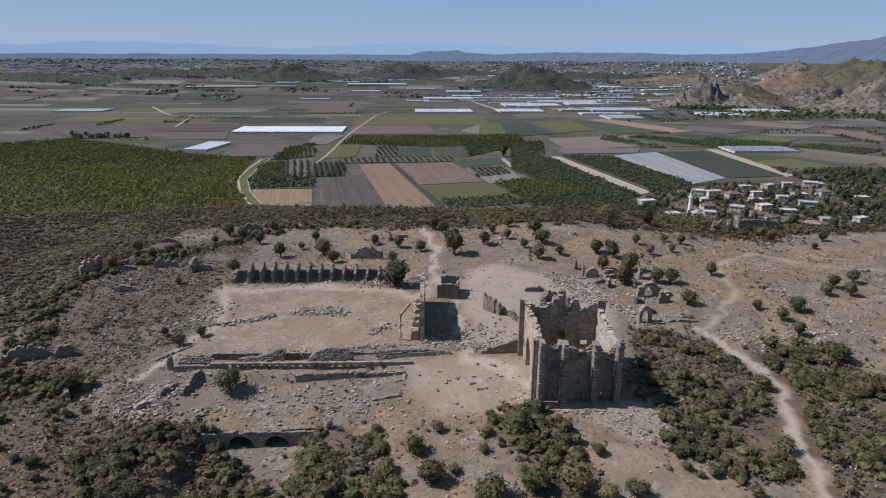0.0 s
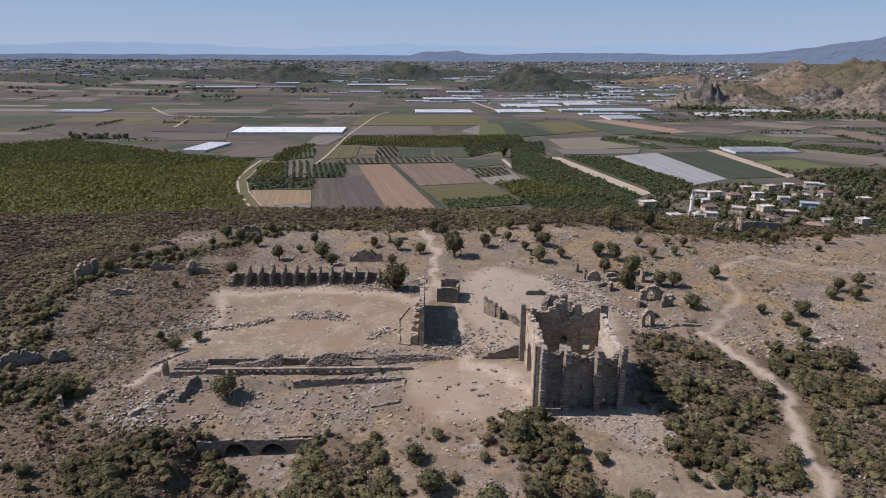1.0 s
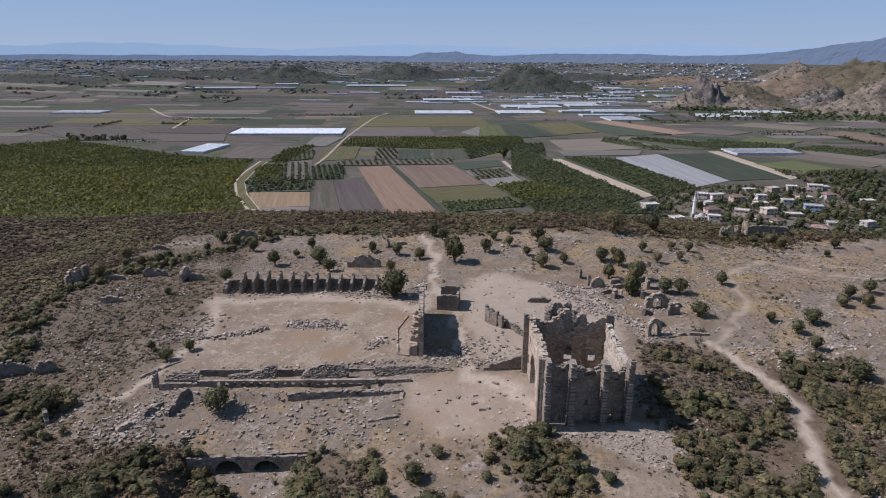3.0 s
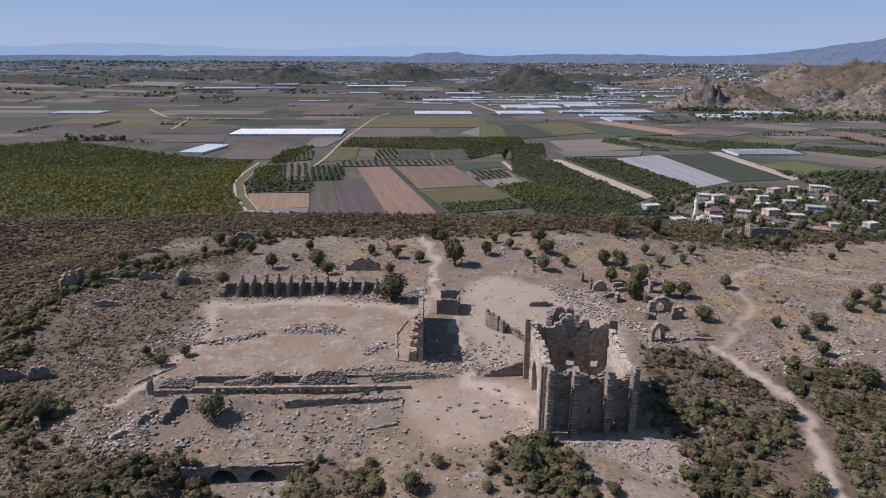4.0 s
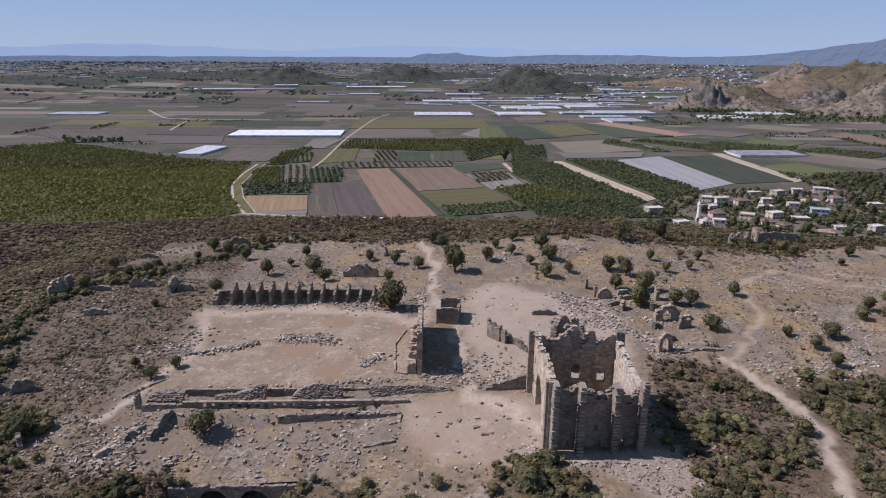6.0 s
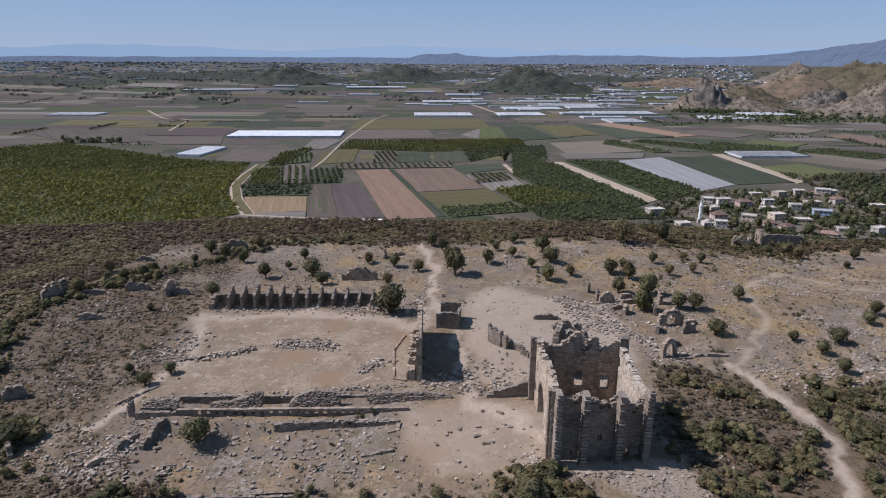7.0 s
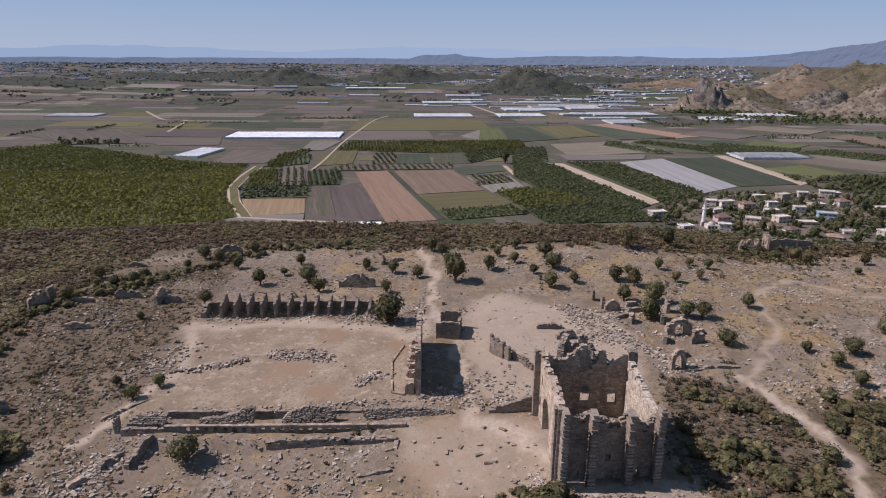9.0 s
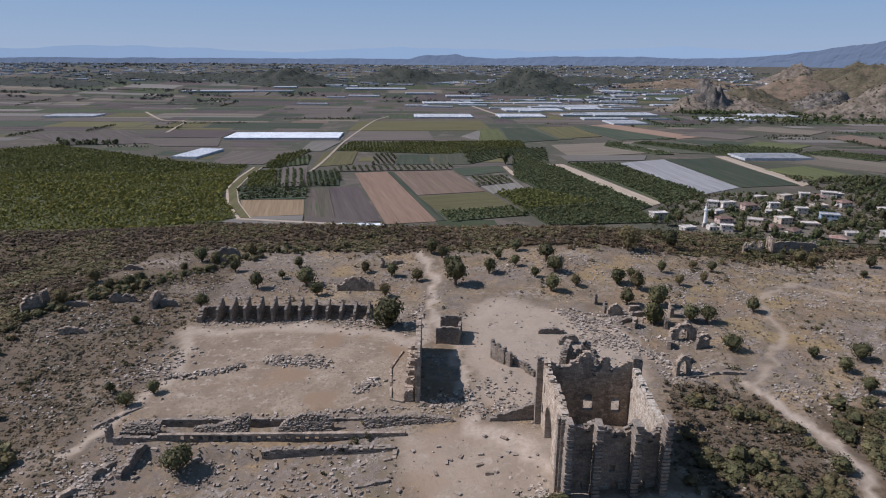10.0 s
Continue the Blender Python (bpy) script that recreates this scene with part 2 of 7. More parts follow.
def courses(p0, p1, base, top, thick, openings=(), stone=(1.2, 0.6), rough=0.07, seed=1, crumble=0.38):
    """The stones of a ruined wall from p0 to p1: running courses up to top(u), left out in openings (u0, u1, z0, z1, arched)."""
    rng = np.random.RandomState(seed)
    a = np.array(p0, float)
    d = np.array(p1, float) - a
    length = np.hypot(*d)
    d = d / length
    turn = math.atan2(d[1], d[0])
    rows, z = [], base
    while True:
        h = stone[1] * rng.uniform(0.85, 1.15)
        if z > max(top(u) for u in np.linspace(0, length, 60)) + h:
            break
        u = -stone[0] * rng.uniform(0, 0.6)
        while u < length:
            w = stone[0] * rng.uniform(0.65, 1.35)
            u0, u1 = max(u, 0.0), min(u + w, length)
            u += w
            if u1 - u0 < 0.12:
                continue
            uc, zc = (u0 + u1) / 2, z + h / 2
            lack = top(uc) - zc
            if max(top(u0), top(u1), top(uc)) < z + 0.1 or rng.rand() < 0.5 * crumble * (1 - lack / 1.1):
                continue
            # openings cut the stone at the jamb
            gone = False
            for o0, o1, oz0, oz1, arched in openings:
                half, mid = (o1 - o0) / 2, (o0 + o1) / 2
                if not oz0 < zc < oz1:
                    continue
                reach = half
                if arched and zc > oz1 - half:
                    reach = math.sqrt(max(0.0, half * half - (zc - oz1 + half) ** 2))
                lo, hi = mid - reach, mid + reach
                if u0 >= lo and u1 <= hi:
                    gone = True
                elif u0 < lo < u1 and not u1 > hi:
                    u1 = lo
                elif u0 < hi < u1 and not u0 < lo:
                    u0 = hi
                elif u0 < lo and u1 > hi:
                    gone = True
            if gone or u1 - u0 < 0.08:
                continue
            uc = (u0 + u1) / 2
            loss = [float(np.clip(z + h - top(u), 0, h - 0.06)) for u in (u0 + 0.02, u1 - 0.02)]
            # thick walls have two faces of stone, which break off apart
            leaves = (-0.25, 0.25) if thick > 1.3 else (0.0,)
            for leaf in leaves:
                if leaf and lack < 1.2 and rng.rand() < 0.18:
                    continue
                off = rng.uniform(-rough, rough) + leaf * thick
                c = a + d * (uc + (rng.uniform(-0.12, 0.12) if leaf and lack < 1.6 else 0))
                t = thick / 2 / len(leaves) * (1 + rng.uniform(-0.04, 0.04))
                rows.append((c[0] - d[1] * off, c[1] + d[0] * off, z + h / 2, (u1 - u0) / 2, t, h / 2 + 0.01, turn, *loss))
        z += h
    return rows


def voussoirs(centre, radius, deep, thick, axis_turn, count):
    """The wedge stones of a round arch: a ring from 0 to 180 degrees in the wall's plane."""
    v, f = [], []
    cx, cy, cz = centre
    dx, dy = math.cos(axis_turn), math.sin(axis_turn)
    for i in range(count):
        a0, a1 = math.pi * (i + 0.03) / count, math.pi * (i + 0.97) / count
        b = len(v)
        for side in (-thick / 2, thick / 2):
            for r, a in ((radius, a0), (radius + deep, a0), (radius + deep, a1), (radius, a1)):
                u = r * math.cos(a)
                v.append((cx + dx * u - dy * side, cy + dy * u + dx * side, cz + r * math.sin(a)))
        f += [(b, b + 3, b + 2, b + 1), (b + 4, b + 5, b + 6, b + 7), (b, b + 1, b + 5, b + 4), (b + 1, b + 2, b + 6, b + 5), (b + 2, b + 3, b + 7, b + 6), (b + 3, b, b + 4, b + 7)]
    return v, f


def ragged(points, jag, seed, step=1.6):
    """A broken wall top: straight from point to point (u, z), with steps of masonry lost by chance."""
    rng = np.random.RandomState(seed)
    us, zs = [p[0] for p in points], [p[1] for p in points]
    loss, chip = rng.uniform(-jag, jag * 0.35, 200), rng.uniform(-jag, jag, 400) * 0.35
    at = np.arange(200) * step * 0.8
    return lambda u: float(np.interp(u, us, zs)) + float(np.interp(u, at, loss)) + 1.6 * chip[int(max(u, 0) / 0.55) % 400]


def inside(poly, x, y):
    """Which of the points lie in the polygon."""
    hit = np.zeros(np.shape(x), bool)
    n = len(poly)
    for i in range(n):
        (x0, y0), (x1, y1) = poly[i], poly[(i + 1) % n]
        if y0 == y1:
            continue
        hit ^= ((y0 > y) != (y1 > y)) & (x < (x1 - x0) * (y - y0) / (y1 - y0) + x0)
    return hit


def line_distance(line, x, y):
    best = np.full(np.shape(x), 1e9)
    for (x0, y0), (x1, y1) in zip(line, line[1:]):
        dx, dy = x1 - x0, y1 - y0
        t = np.clip(((x - x0) * dx + (y - y0) * dy) / (dx * dx + dy * dy), 0, 1)
        best = np.minimum(best, np.hypot(x - x0 - t * dx, y - y0 - t * dy))
    return best


def leaf_cloud(leaves, lobes, leaf, seed, flat=0.8, core=0):
    """A crown about 1 m in radius, resting on z = 0: leaf quads on lumpy lobes."""
    rng = np.random.RandomState(seed)
    cen = rng.normal(0, 1, (lobes, 3))
    cen = cen / np.linalg.norm(cen, axis=1)[:, None] * rng.uniform(0.2, 0.56, (lobes, 1))
    rad = rng.uniform(0.34, 0.54, lobes)
    pick = rng.randint(0, lobes, leaves)
    d = rng.normal(0, 1, (leaves, 3))
    d /= np.linalg.norm(d, axis=1)[:, None]
    p = cen[pick] + d * (rad[pick] * rng.uniform(0.62, 1.18, leaves))[:, None]
    nrm = 0.55 * d + 0.8 * p / np.linalg.norm(p, axis=1)[:, None] + (0, 0, 0.2) + rng.normal(0, 0.5, (leaves, 3))
    nrm /= np.linalg.norm(nrm, axis=1)[:, None]
    a = np.cross(nrm, rng.normal(0, 1, (leaves, 3)))
    a /= np.linalg.norm(a, axis=1)[:, None]
    b = np.cross(nrm, a)
    s = leaf * rng.uniform(0.6, 1.3, (leaves, 1))
    q = np.stack([p + a * s, p + b * s * 0.75, p - a * s, p - b * s * 0.75], 1)
    if core:
        # the close twigs inside: a lumpy body under the leaf sprays
        t, h = np.meshgrid(np.linspace(0, 2 * math.pi, 2 * core + 1), np.linspace(-1.45, 1.45, core + 1))
        d = np.stack([np.cos(h) * np.cos(t), np.cos(h) * np.sin(t), np.sin(h)], -1)
        reach = np.max(np.clip((d[:, :, None] * cen).sum(-1), 0, None) + rad * 0.45, -1) * rng.uniform(0.95, 1.03, t.shape)
        d = d * reach[..., None]
        q = np.concatenate([q, np.stack([d[:-1, :-1], d[:-1, 1:], d[1:, 1:], d[1:, :-1]], 2).reshape(-1, 4, 3)])
    q[..., 2] = (q[..., 2] + 0.85) * flat
    q[..., 2] = np.maximum(q[..., 2], 0.02)
    return q.reshape(-1, 3)


def scattered(name, clouds, rows, mat, seed=0):
    """Clouds of quads set down at rows (x, y, z, radius, height factor), turned by chance, in one mesh."""
    rng = np.random.RandomState(seed)
    rows = np.asarray(rows, float)
    out, tone = [], []
    pick = rng.randint(0, len(clouds), len(rows))
    for k, c in enumerate(clouds):
        r = rows[pick == k]
        if not len(r):
            continue
        t = rng.uniform(0, 2 * math.pi, len(r))
        cs, sn = np.cos(t)[:, None], np.sin(t)[:, None]
        x = (c[None, :, 0] * cs - c[None, :, 1] * sn) * r[:, 3:4] + r[:, 0:1]
        y = (c[None, :, 0] * sn + c[None, :, 1] * cs) * r[:, 3:4] + r[:, 1:2]
        z = c[None, :, 2] * r[:, 3:4] * r[:, 4:5] + r[:, 2:3]
        out.append(np.stack([x, y, z], -1).reshape(-1, 3))
        tone.append(np.repeat(rng.rand(len(r)), len(c) // 4))
    v = np.concatenate(out)
    me = quick_mesh(name, v, np.arange(len(v)).reshape(-1, 4), mat)
    me.attributes.new("tone", "FLOAT", "FACE").data.foreach_set("value", np.concatenate(tone).astype(np.float32))
    return me


def stones_at(name, rows, mat, seed=0):
    """Loose stones in one mesh. rows: x, y, z, size."""
    rng = np.random.RandomState(seed)
    r = np.asarray(rows, float)
    n = len(r)
    shape = rng.uniform(0.55, 1.0, (n, 1, 3)) * np.array([1.0, 0.8, 0.6])
    v = CUBE[None] * 0.5 * shape * r[:, None, 3:4] + rng.uniform(-0.13, 0.13, (n, 8, 3)) * r[:, None, 3:4]
    t, k = rng.uniform(0, 6.28, n), rng.uniform(-0.35, 0.35, n)
    x, z = v[..., 0] * np.cos(k)[:, None] - v[..., 2] * np.sin(k)[:, None], v[..., 0] * np.sin(k)[:, None] + v[..., 2] * np.cos(k)[:, None]
    x, y = x * np.cos(t)[:, None] - v[..., 1] * np.sin(t)[:, None], x * np.sin(t)[:, None] + v[..., 1] * np.cos(t)[:, None]
    v = np.stack([x, y, z], -1) + r[:, None, :3]
    f = CUBE_FACES[None] + 8 * np.arange(n)[:, None, None]
    return quick_mesh(name, v.reshape(-1, 3), f.reshape(-1, 4), mat)

# ---- ground ----
BRUSH_ANNEX = [(68.1, 209.6), (78, 205.8), (93.5, 202.2), (92.4, 167.8), (90.6, 146.9), (80.7, 123.7), (72, 125.9), (59.5, 133.7), (60.1, 146), (56.7, 165.8), (59.5, 183.4)]
BRUSH_LOW = [(60, 144), (67, 147), (79, 140), (83, 127), (80.7, 122), (72, 124), (60.5, 131)]
BRUSH_PATH = [(103.4, 200.3), (116.9, 196.2), (132.8, 197.5), (128.3, 171.8), (132.3, 165.1), (100.2, 116.9), (87.1, 116.8), (92.5, 137.1), (101, 164.9), (100, 186.1)]
BRUSH_FRONT = [(11.9, 151), (22.1, 152.8), (31.9, 146.6), (35.4, 134.4), (35.5, 122.2), (34.3, 116.8), (18.2, 117.4), (18.3, 137.4), (9.3, 142.8)]
BRUSH_VAULT = [(-42.6, 150.3), (-35.2, 149.8), (-27.7, 152.2), (-14.2, 140.9), (-11, 119.5), (-39.7, 124.9)]
BRUSH_SOUTH = [(-120.2, 142.7), (-113.6, 151.2), (-110.2, 161.7), (-94.8, 157.3), (-68.8, 156.2), (-62.2, 152.4), (-54.3, 140.2), (-43.5, 126), (-104.1, 119.3)]
BRUSH_GULLY = [(-150.2, 186.6), (-127.8, 183.1), (-112.9, 172.5), (-112.4, 157.1), (-112, 148.6), (-120.2, 142.7)]
AGORA = [(-92.1, 247.9), (-74.1, 251.3), (-53.2, 242.5), (-25.2, 240.9), (-11.2, 233.9), (-7.8, 195.3), (-9.2, 191.1), (-32.1, 193.5), (-58.5, 192), (-87.9, 193.8), (-88.1, 204.8), (-83.6, 216.6), (-87.5, 230.2), (-95.2, 239.8)]
FORECOURT = [(-12.4, 182.2), (7.5, 184.9), (27.9, 181.1), (25.9, 158), (17.5, 153.1), (-1.2, 156.1), (-12.3, 167.9)]
NAVE = [(-92.7, 164.7), (-83.4, 181.9), (-12.7, 174), (-11.3, 165.1), (-23.4, 155.3), (-43, 156.6), (-65.7, 156.6), (-87.1, 157.9)]
SPOIL = [(33.4, 155.1), (56.2, 158.2), (60.1, 146), (58.3, 136.4), (52, 138.6), (40.7, 145.9)]
CLEARING = [(39.1, 138.7), (54.1, 136.3), (64.3, 129.9), (71.1, 124), (67.8, 116.6), (35.6, 116.7)]
COURT_BACK = [(9, 193), (24, 190), (52, 191), (62, 210), (64, 228), (50, 252), (24, 272), (8, 264), (5, 230)]
TRACK_EAST = [(84.7, 115.9), (88.8, 130.3), (93.2, 149.7), (101, 168.1), (99.1, 182.3), (93.7, 200.1), (91, 208.7), (101.5, 220), (115.5, 238.7), (119.5, 269.4), (145.5, 290.4), (163.3, 269.2), (189.6, 260.6)]
TRACK_NORTH = [(7.4, 180.9), (4.1, 207.4), (2.2, 228.1), (-6.3, 261.2), (-4.3, 292), (-13.9, 324.8)]
TRACK_WEST = [(-98.3, 176.8), (-90.6, 195.6), (-84.4, 221), (-90.5, 237.5)]
TRACK_COURT = [(8.3, 182.5), (16.1, 177.5), (26.8, 165.1), (33.1, 153.8)]
TRACK_STREET = [(40.8, 255.2), (54.3, 249.9), (65.7, 228.9), (71.1, 216.9)]
TRACK_BACK = [(-90.4, 242.6), (-53.7, 245), (-20.4, 237.4), (-10.9, 227.8), (-7.1, 247)]

# stands of dry ochre grass: x, y, reach
GRASS = [(103, 250, 8), (108, 242, 7), (130, 268, 9), (124, 262, 7), (82, 270, 9), (95, 268, 8), (120, 236, 8), (124, 232, 6), (120, 283, 12), (135, 290, 12), (105, 249, 9), (112, 237, 8), (105, 278, 10), (127, 270, 9), (88, 286, 9), (-116, 234, 11), (-115, 267, 10), (-136, 252, 9), (147, 256, 12), (60, 290, 10), (150, 300, 16), (-45, 300, 12), (125, 310, 14), (70, 300, 10)]


def axis(near, step, rows):
    """Grid lines: even steps over near, then wider and wider to each end. rows: (reach, step)."""
    a, b = near
    up, down = list(np.arange(a, b + 0.01, step)), []
    for reach, s in rows:
        while up[-1] < b + reach:
            up.append(up[-1] + s)
    x = a
    for reach, s in rows:
        while x > a - reach:
            x -= s
            down.append(x)
    return np.array(down[::-1] + up)


gx = axis((-165, 165), 1.7, [(150, 4), (500, 12), (1600, 50), (5200, 300)])
gy = np.concatenate([np.arange(-2400, -200, 200), np.arange(-200, 90, 10), np.arange(90, 300, 1.5), np.arange(300, 410, 2.6),
                     np.arange(410, 620, 6), np.arange(620, 2200, 40), np.arange(2200, 4700, 60)])
GX, GY = np.meshgrid(gx, gy)
GZ = terrain(GX, GY)
near = smooth((420 - GY) / 40) * smooth((GY - 60) / 30)
agora_n = inside(AGORA, GX, GY) | inside(FORECOURT, GX, GY)
GZ = GZ + near * np.where(agora_n, 0.12, 1.0) * (0.35 * value_noise(GX, GY, 9, 5) + 0.22 * value_noise(GX, GY, 3.1, 6) + 0.1 * value_noise(GX, GY, 1.3, 7))
n_x, n_y = len(gx), len(gy)
idx = np.arange(n_x * n_y).reshape(n_y, n_x)
quads = np.stack([idx[:-1, :-1], idx[:-1, 1:], idx[1:, 1:], idx[1:, :-1]], -1).reshape(-1, 4)

wx, wy = GX + 2.2 * value_noise(GX, GY, 5, 11) + 0.8 * value_noise(GX, GY, 1.6, 12), GY + 2.2 * value_noise(GX, GY, 5, 13) + 0.8 * value_noise(GX, GY, 1.6, 14)
bare = np.maximum.reduce([inside(p, wx, wy) * k for p, k in ((AGORA, 1.0), (FORECOURT, 0.95), (CLEARING, 0.9), (COURT_BACK, 0.72))])
for i in range(5):
    bare = (bare + np.roll(bare, 1, 0) + np.roll(bare, -1, 0) + np.roll(bare, 1, 1) + np.roll(bare, -1, 1)) / 5
track = bare * np.maximum(0.28 * inside(FORECOURT, wx, wy), 0.8 * inside(COURT_BACK, wx, wy)) + 0.4 * inside(SPOIL, wx, wy)
for line, width, k in ((TRACK_EAST[:7], 2.0, 1.0), (TRACK_EAST[6:], 1.2, 0.5), (TRACK_NORTH, 1.8, 0.9), (TRACK_WEST, 2.4, 0.85), (TRACK_COURT, 2.6, 1.0), (TRACK_STREET, 2.2, 0.95), (TRACK_BACK, 3.0, 0.7)):
    bare = np.maximum(bare, k * smooth(1.5 - line_distance(line, wx, wy) / width))
    track = np.maximum(track, k * smooth(1.3 - line_distance(line, wx, wy) / width) * 0.9)
brush = np.maximum.reduce([inside(p, wx, wy) * 0.8 for p in (BRUSH_ANNEX, BRUSH_PATH, BRUSH_FRONT, BRUSH_VAULT, BRUSH_SOUTH, BRUSH_GULLY)])
heath = smooth((GY - np.interp(GX, [-300, -158, -150, -141, -100, -10, 120, 240], [150, 185, 225, 330, 332, 322, 330, 322]) + 5 * value_noise(GX, GY, 12, 21)) / 8)
heath = np.maximum(heath, smooth((-118 - GX + 8 * value_noise(GX, GY, 20, 22)) / 20) * smooth((200 - GY) / 20))
brush = np.maximum(brush, heath * 1.0)
brush = np.maximum(brush, 0.7 * smooth((-90 - GX + 9 * value_noise(GX, GY, 14, 23)) / 10) * smooth((value_noise(GX, GY, 17, 24) + 0.75) * 1.2)) * (1 - bare)
rocky = np.maximum.reduce([inside(p, wx, wy) * k for p, k in ((NAVE, 0.95), (SPOIL, 1.0))])
rocky = np.maximum(rocky, 0.7 * smooth((-75 - GX) / 20) * smooth((GY - 165) / 20) * (1 - heath))
rocky = np.maximum(rocky, smooth(value_noise(GX, GY, 16, 31) * 1.6 + 0.25)) * (1 - bare)
grass = sum(np.exp(-(((GX - a) / r) ** 2 + ((GY - b) / (r * 0.6)) ** 2)) for a, b, r in GRASS)
grass = 0.75 * smooth(grass * 1.0 + 0.55 * value_noise(GX, GY, 6, 41) + 0.3 * value_noise(GX, GY, 2.5, 42) - 0.35)
low = smooth((-30 - GZ) / 10)
low = np.where(GY > 430, 1.0, low)
ground_mesh = quick_mesh("ground", np.stack([GX, GY, GZ], -1).reshape(-1, 3), quads, [], soft=True)
for key, data in (("bare", bare), ("brush", brush), ("rocky", rocky), ("low", low), ("track", track), ("grass", grass)):
    ground_mesh.attributes.new(key, "FLOAT", "POINT").data.foreach_set("value", np.asarray(data, np.float32).ravel())


def ground_material():
    m = bpy.data.materials.new("dry_hill_soil")
    m.use_nodes = True
    n, l = m.node_tree.nodes, m.node_tree.links
    b = n["Principled BSDF"]
    b.inputs["Roughness"].default_value = 0.95
    b.inputs["Specular IOR Level"].default_value = 0.15
    pos = n.new("ShaderNodeNewGeometry").outputs["Position"]

    def grain(size, detail, rough=0.6):
        t = n.new("ShaderNodeTexNoise")
        t.inputs["Scale"].default_value, t.inputs["Detail"].default_value, t.inputs["Roughness"].default_value = 1 / size, detail, rough
        l.new(pos, t.inputs["Vector"])
        return t.outputs["Fac"]

    def span(f, lo, hi, a=0.0, z=1.0):
        r = n.new("ShaderNodeMapRange")
        for k, v in (("From Min", lo), ("From Max", hi), ("To Min", a), ("To Max", z)):
            r.inputs[k].default_value = v
        l.new(f, r.inputs["Value"])
        return r.outputs[0]

    def mix(f, a, c):
        x = n.new("ShaderNodeMix")
        x.data_type = "RGBA"
        l.new(f, x.inputs[0])
        for k, v in ((6, a), (7, c)):
            if isinstance(v, tuple):
                x.inputs[k].default_value = (*v, 1)
            else:
                l.new(v, x.inputs[k])
        return x.outputs[2]

    def times(a, c):
        x = n.new("ShaderNodeMath")
        x.operation = "MULTIPLY"
        l.new(a, x.inputs[0])
        l.new(c, x.inputs[1])
        return x.outputs[0]

    def zone(key):
        a = n.new("ShaderNodeAttribute")
        a.attribute_name = key
        return a.outputs["Fac"]

    big, mid, small = grain(28, 5), grain(6, 5), grain(1.1, 5, 0.7)
    earth = mix(span(mid, 0.36, 0.62), (0.158, 0.119, 0.086), (0.264, 0.204, 0.152))
    herb = times(span(grain(13, 5, 0.65), 0.50, 0.58), span(mid, 0.34, 0.6))
    earth = mix(herb, earth, (0.165, 0.13, 0.08))
    earth = mix(times(span(grain(17, 4), 0.48, 0.58), span(grain(1.8, 4, 0.7), 0.38, 0.56)), earth, (0.31, 0.215, 0.118))
    earth = mix(times(span(grain(21, 5), 0.5, 0.6), span(grain(2.4, 5, 0.7), 0.36, 0.58)), earth, (0.205, 0.14, 0.088))
    earth = mix(span(big, 0.52, 0.66), earth, (0.295, 0.225, 0.145))
    earth = mix(span(small, 0.50, 0.60), earth, (0.15, 0.118, 0.075))
    # stones too small to model
    vor = n.new("ShaderNodeTexVoronoi")
    vor.inputs["Scale"].default_value = 1.9
    l.new(pos, vor.inputs["Vector"])
    pebble = times(span(vor.outputs["Distance"], 0.14, 0.30, 1.0, 0.0), span(grain(3.2, 3), 0.42, 0.58))
    stony = mix(pebble, earth, (0.34, 0.285, 0.232))
    gravel = mix(span(small, 0.38, 0.62), (0.128, 0.102, 0.08), (0.228, 0.187, 0.152))
    gravel = mix(pebble, gravel, (0.35, 0.298, 0.25))
    col = mix(span(grain(9, 4), 0.48, 0.6), earth, stony)
    col = mix(times(zone("rocky"), span(grain(4, 4), 0.34, 0.55)), col, gravel)
    bedrock = mix(span(grain(0.6, 4, 0.7), 0.4, 0.6), (0.19, 0.16, 0.135), (0.335, 0.29, 0.247))
    col = mix(times(span(grain(14, 5, 0.62), 0.55, 0.61), span(grain(1.6, 4, 0.7), 0.44, 0.56)), col, bedrock)
    sand = mix(span(grain(11, 6), 0.38, 0.62), (0.205, 0.158, 0.112), (0.29, 0.231, 0.168))
    sand = mix(span(small, 0.50, 0.64), sand, (0.18, 0.136, 0.10))
    sand = mix(span(grain(2.6, 5, 0.7), 0.54, 0.66), sand, (0.34, 0.28, 0.22))
    sand = mix(span(grain(24, 5), 0.55, 0.63), sand, (0.235, 0.165, 0.11))
    weeds = times(span(grain(2.2, 5, 0.75), 0.52, 0.60), span(grain(14, 3), 0.38, 0.55))
    col = mix(weeds, col, (0.135, 0.11, 0.07))
    straw = mix(span(small, 0.36, 0.62), (0.20, 0.142, 0.07), (0.315, 0.226, 0.105))
    col = mix(times(zone("grass"), span(grain(2.0, 4, 0.7), 0.30, 0.52)), col, straw)
    col = mix(zone("bare"), col, sand)
    trodden = mix(span(small, 0.36, 0.64), (0.345, 0.278, 0.214), (0.46, 0.382, 0.304))
    col = mix(zone("track"), col, trodden)
    # brown soil under the scrub, darkened further for the shade among the shrubs
    scrub = mix(span(mid, 0.38, 0.6), (0.088, 0.064, 0.043), (0.135, 0.097, 0.066))
    scrub = mix(span(small, 0.50, 0.62), scrub, (0.08, 0.067, 0.037))
    col = mix(times(zone("brush"), span(grain(3, 4), 0.22, 0.40)), col, scrub)
    # soil of the plain, its brown greyed for the haze of distance
    field = mix(span(grain(140, 4), 0.4, 0.6), (0.098, 0.085, 0.066), (0.072, 0.076, 0.052))
    field = mix(span(grain(35, 5), 0.52, 0.62), field, (0.13, 0.108, 0.088))
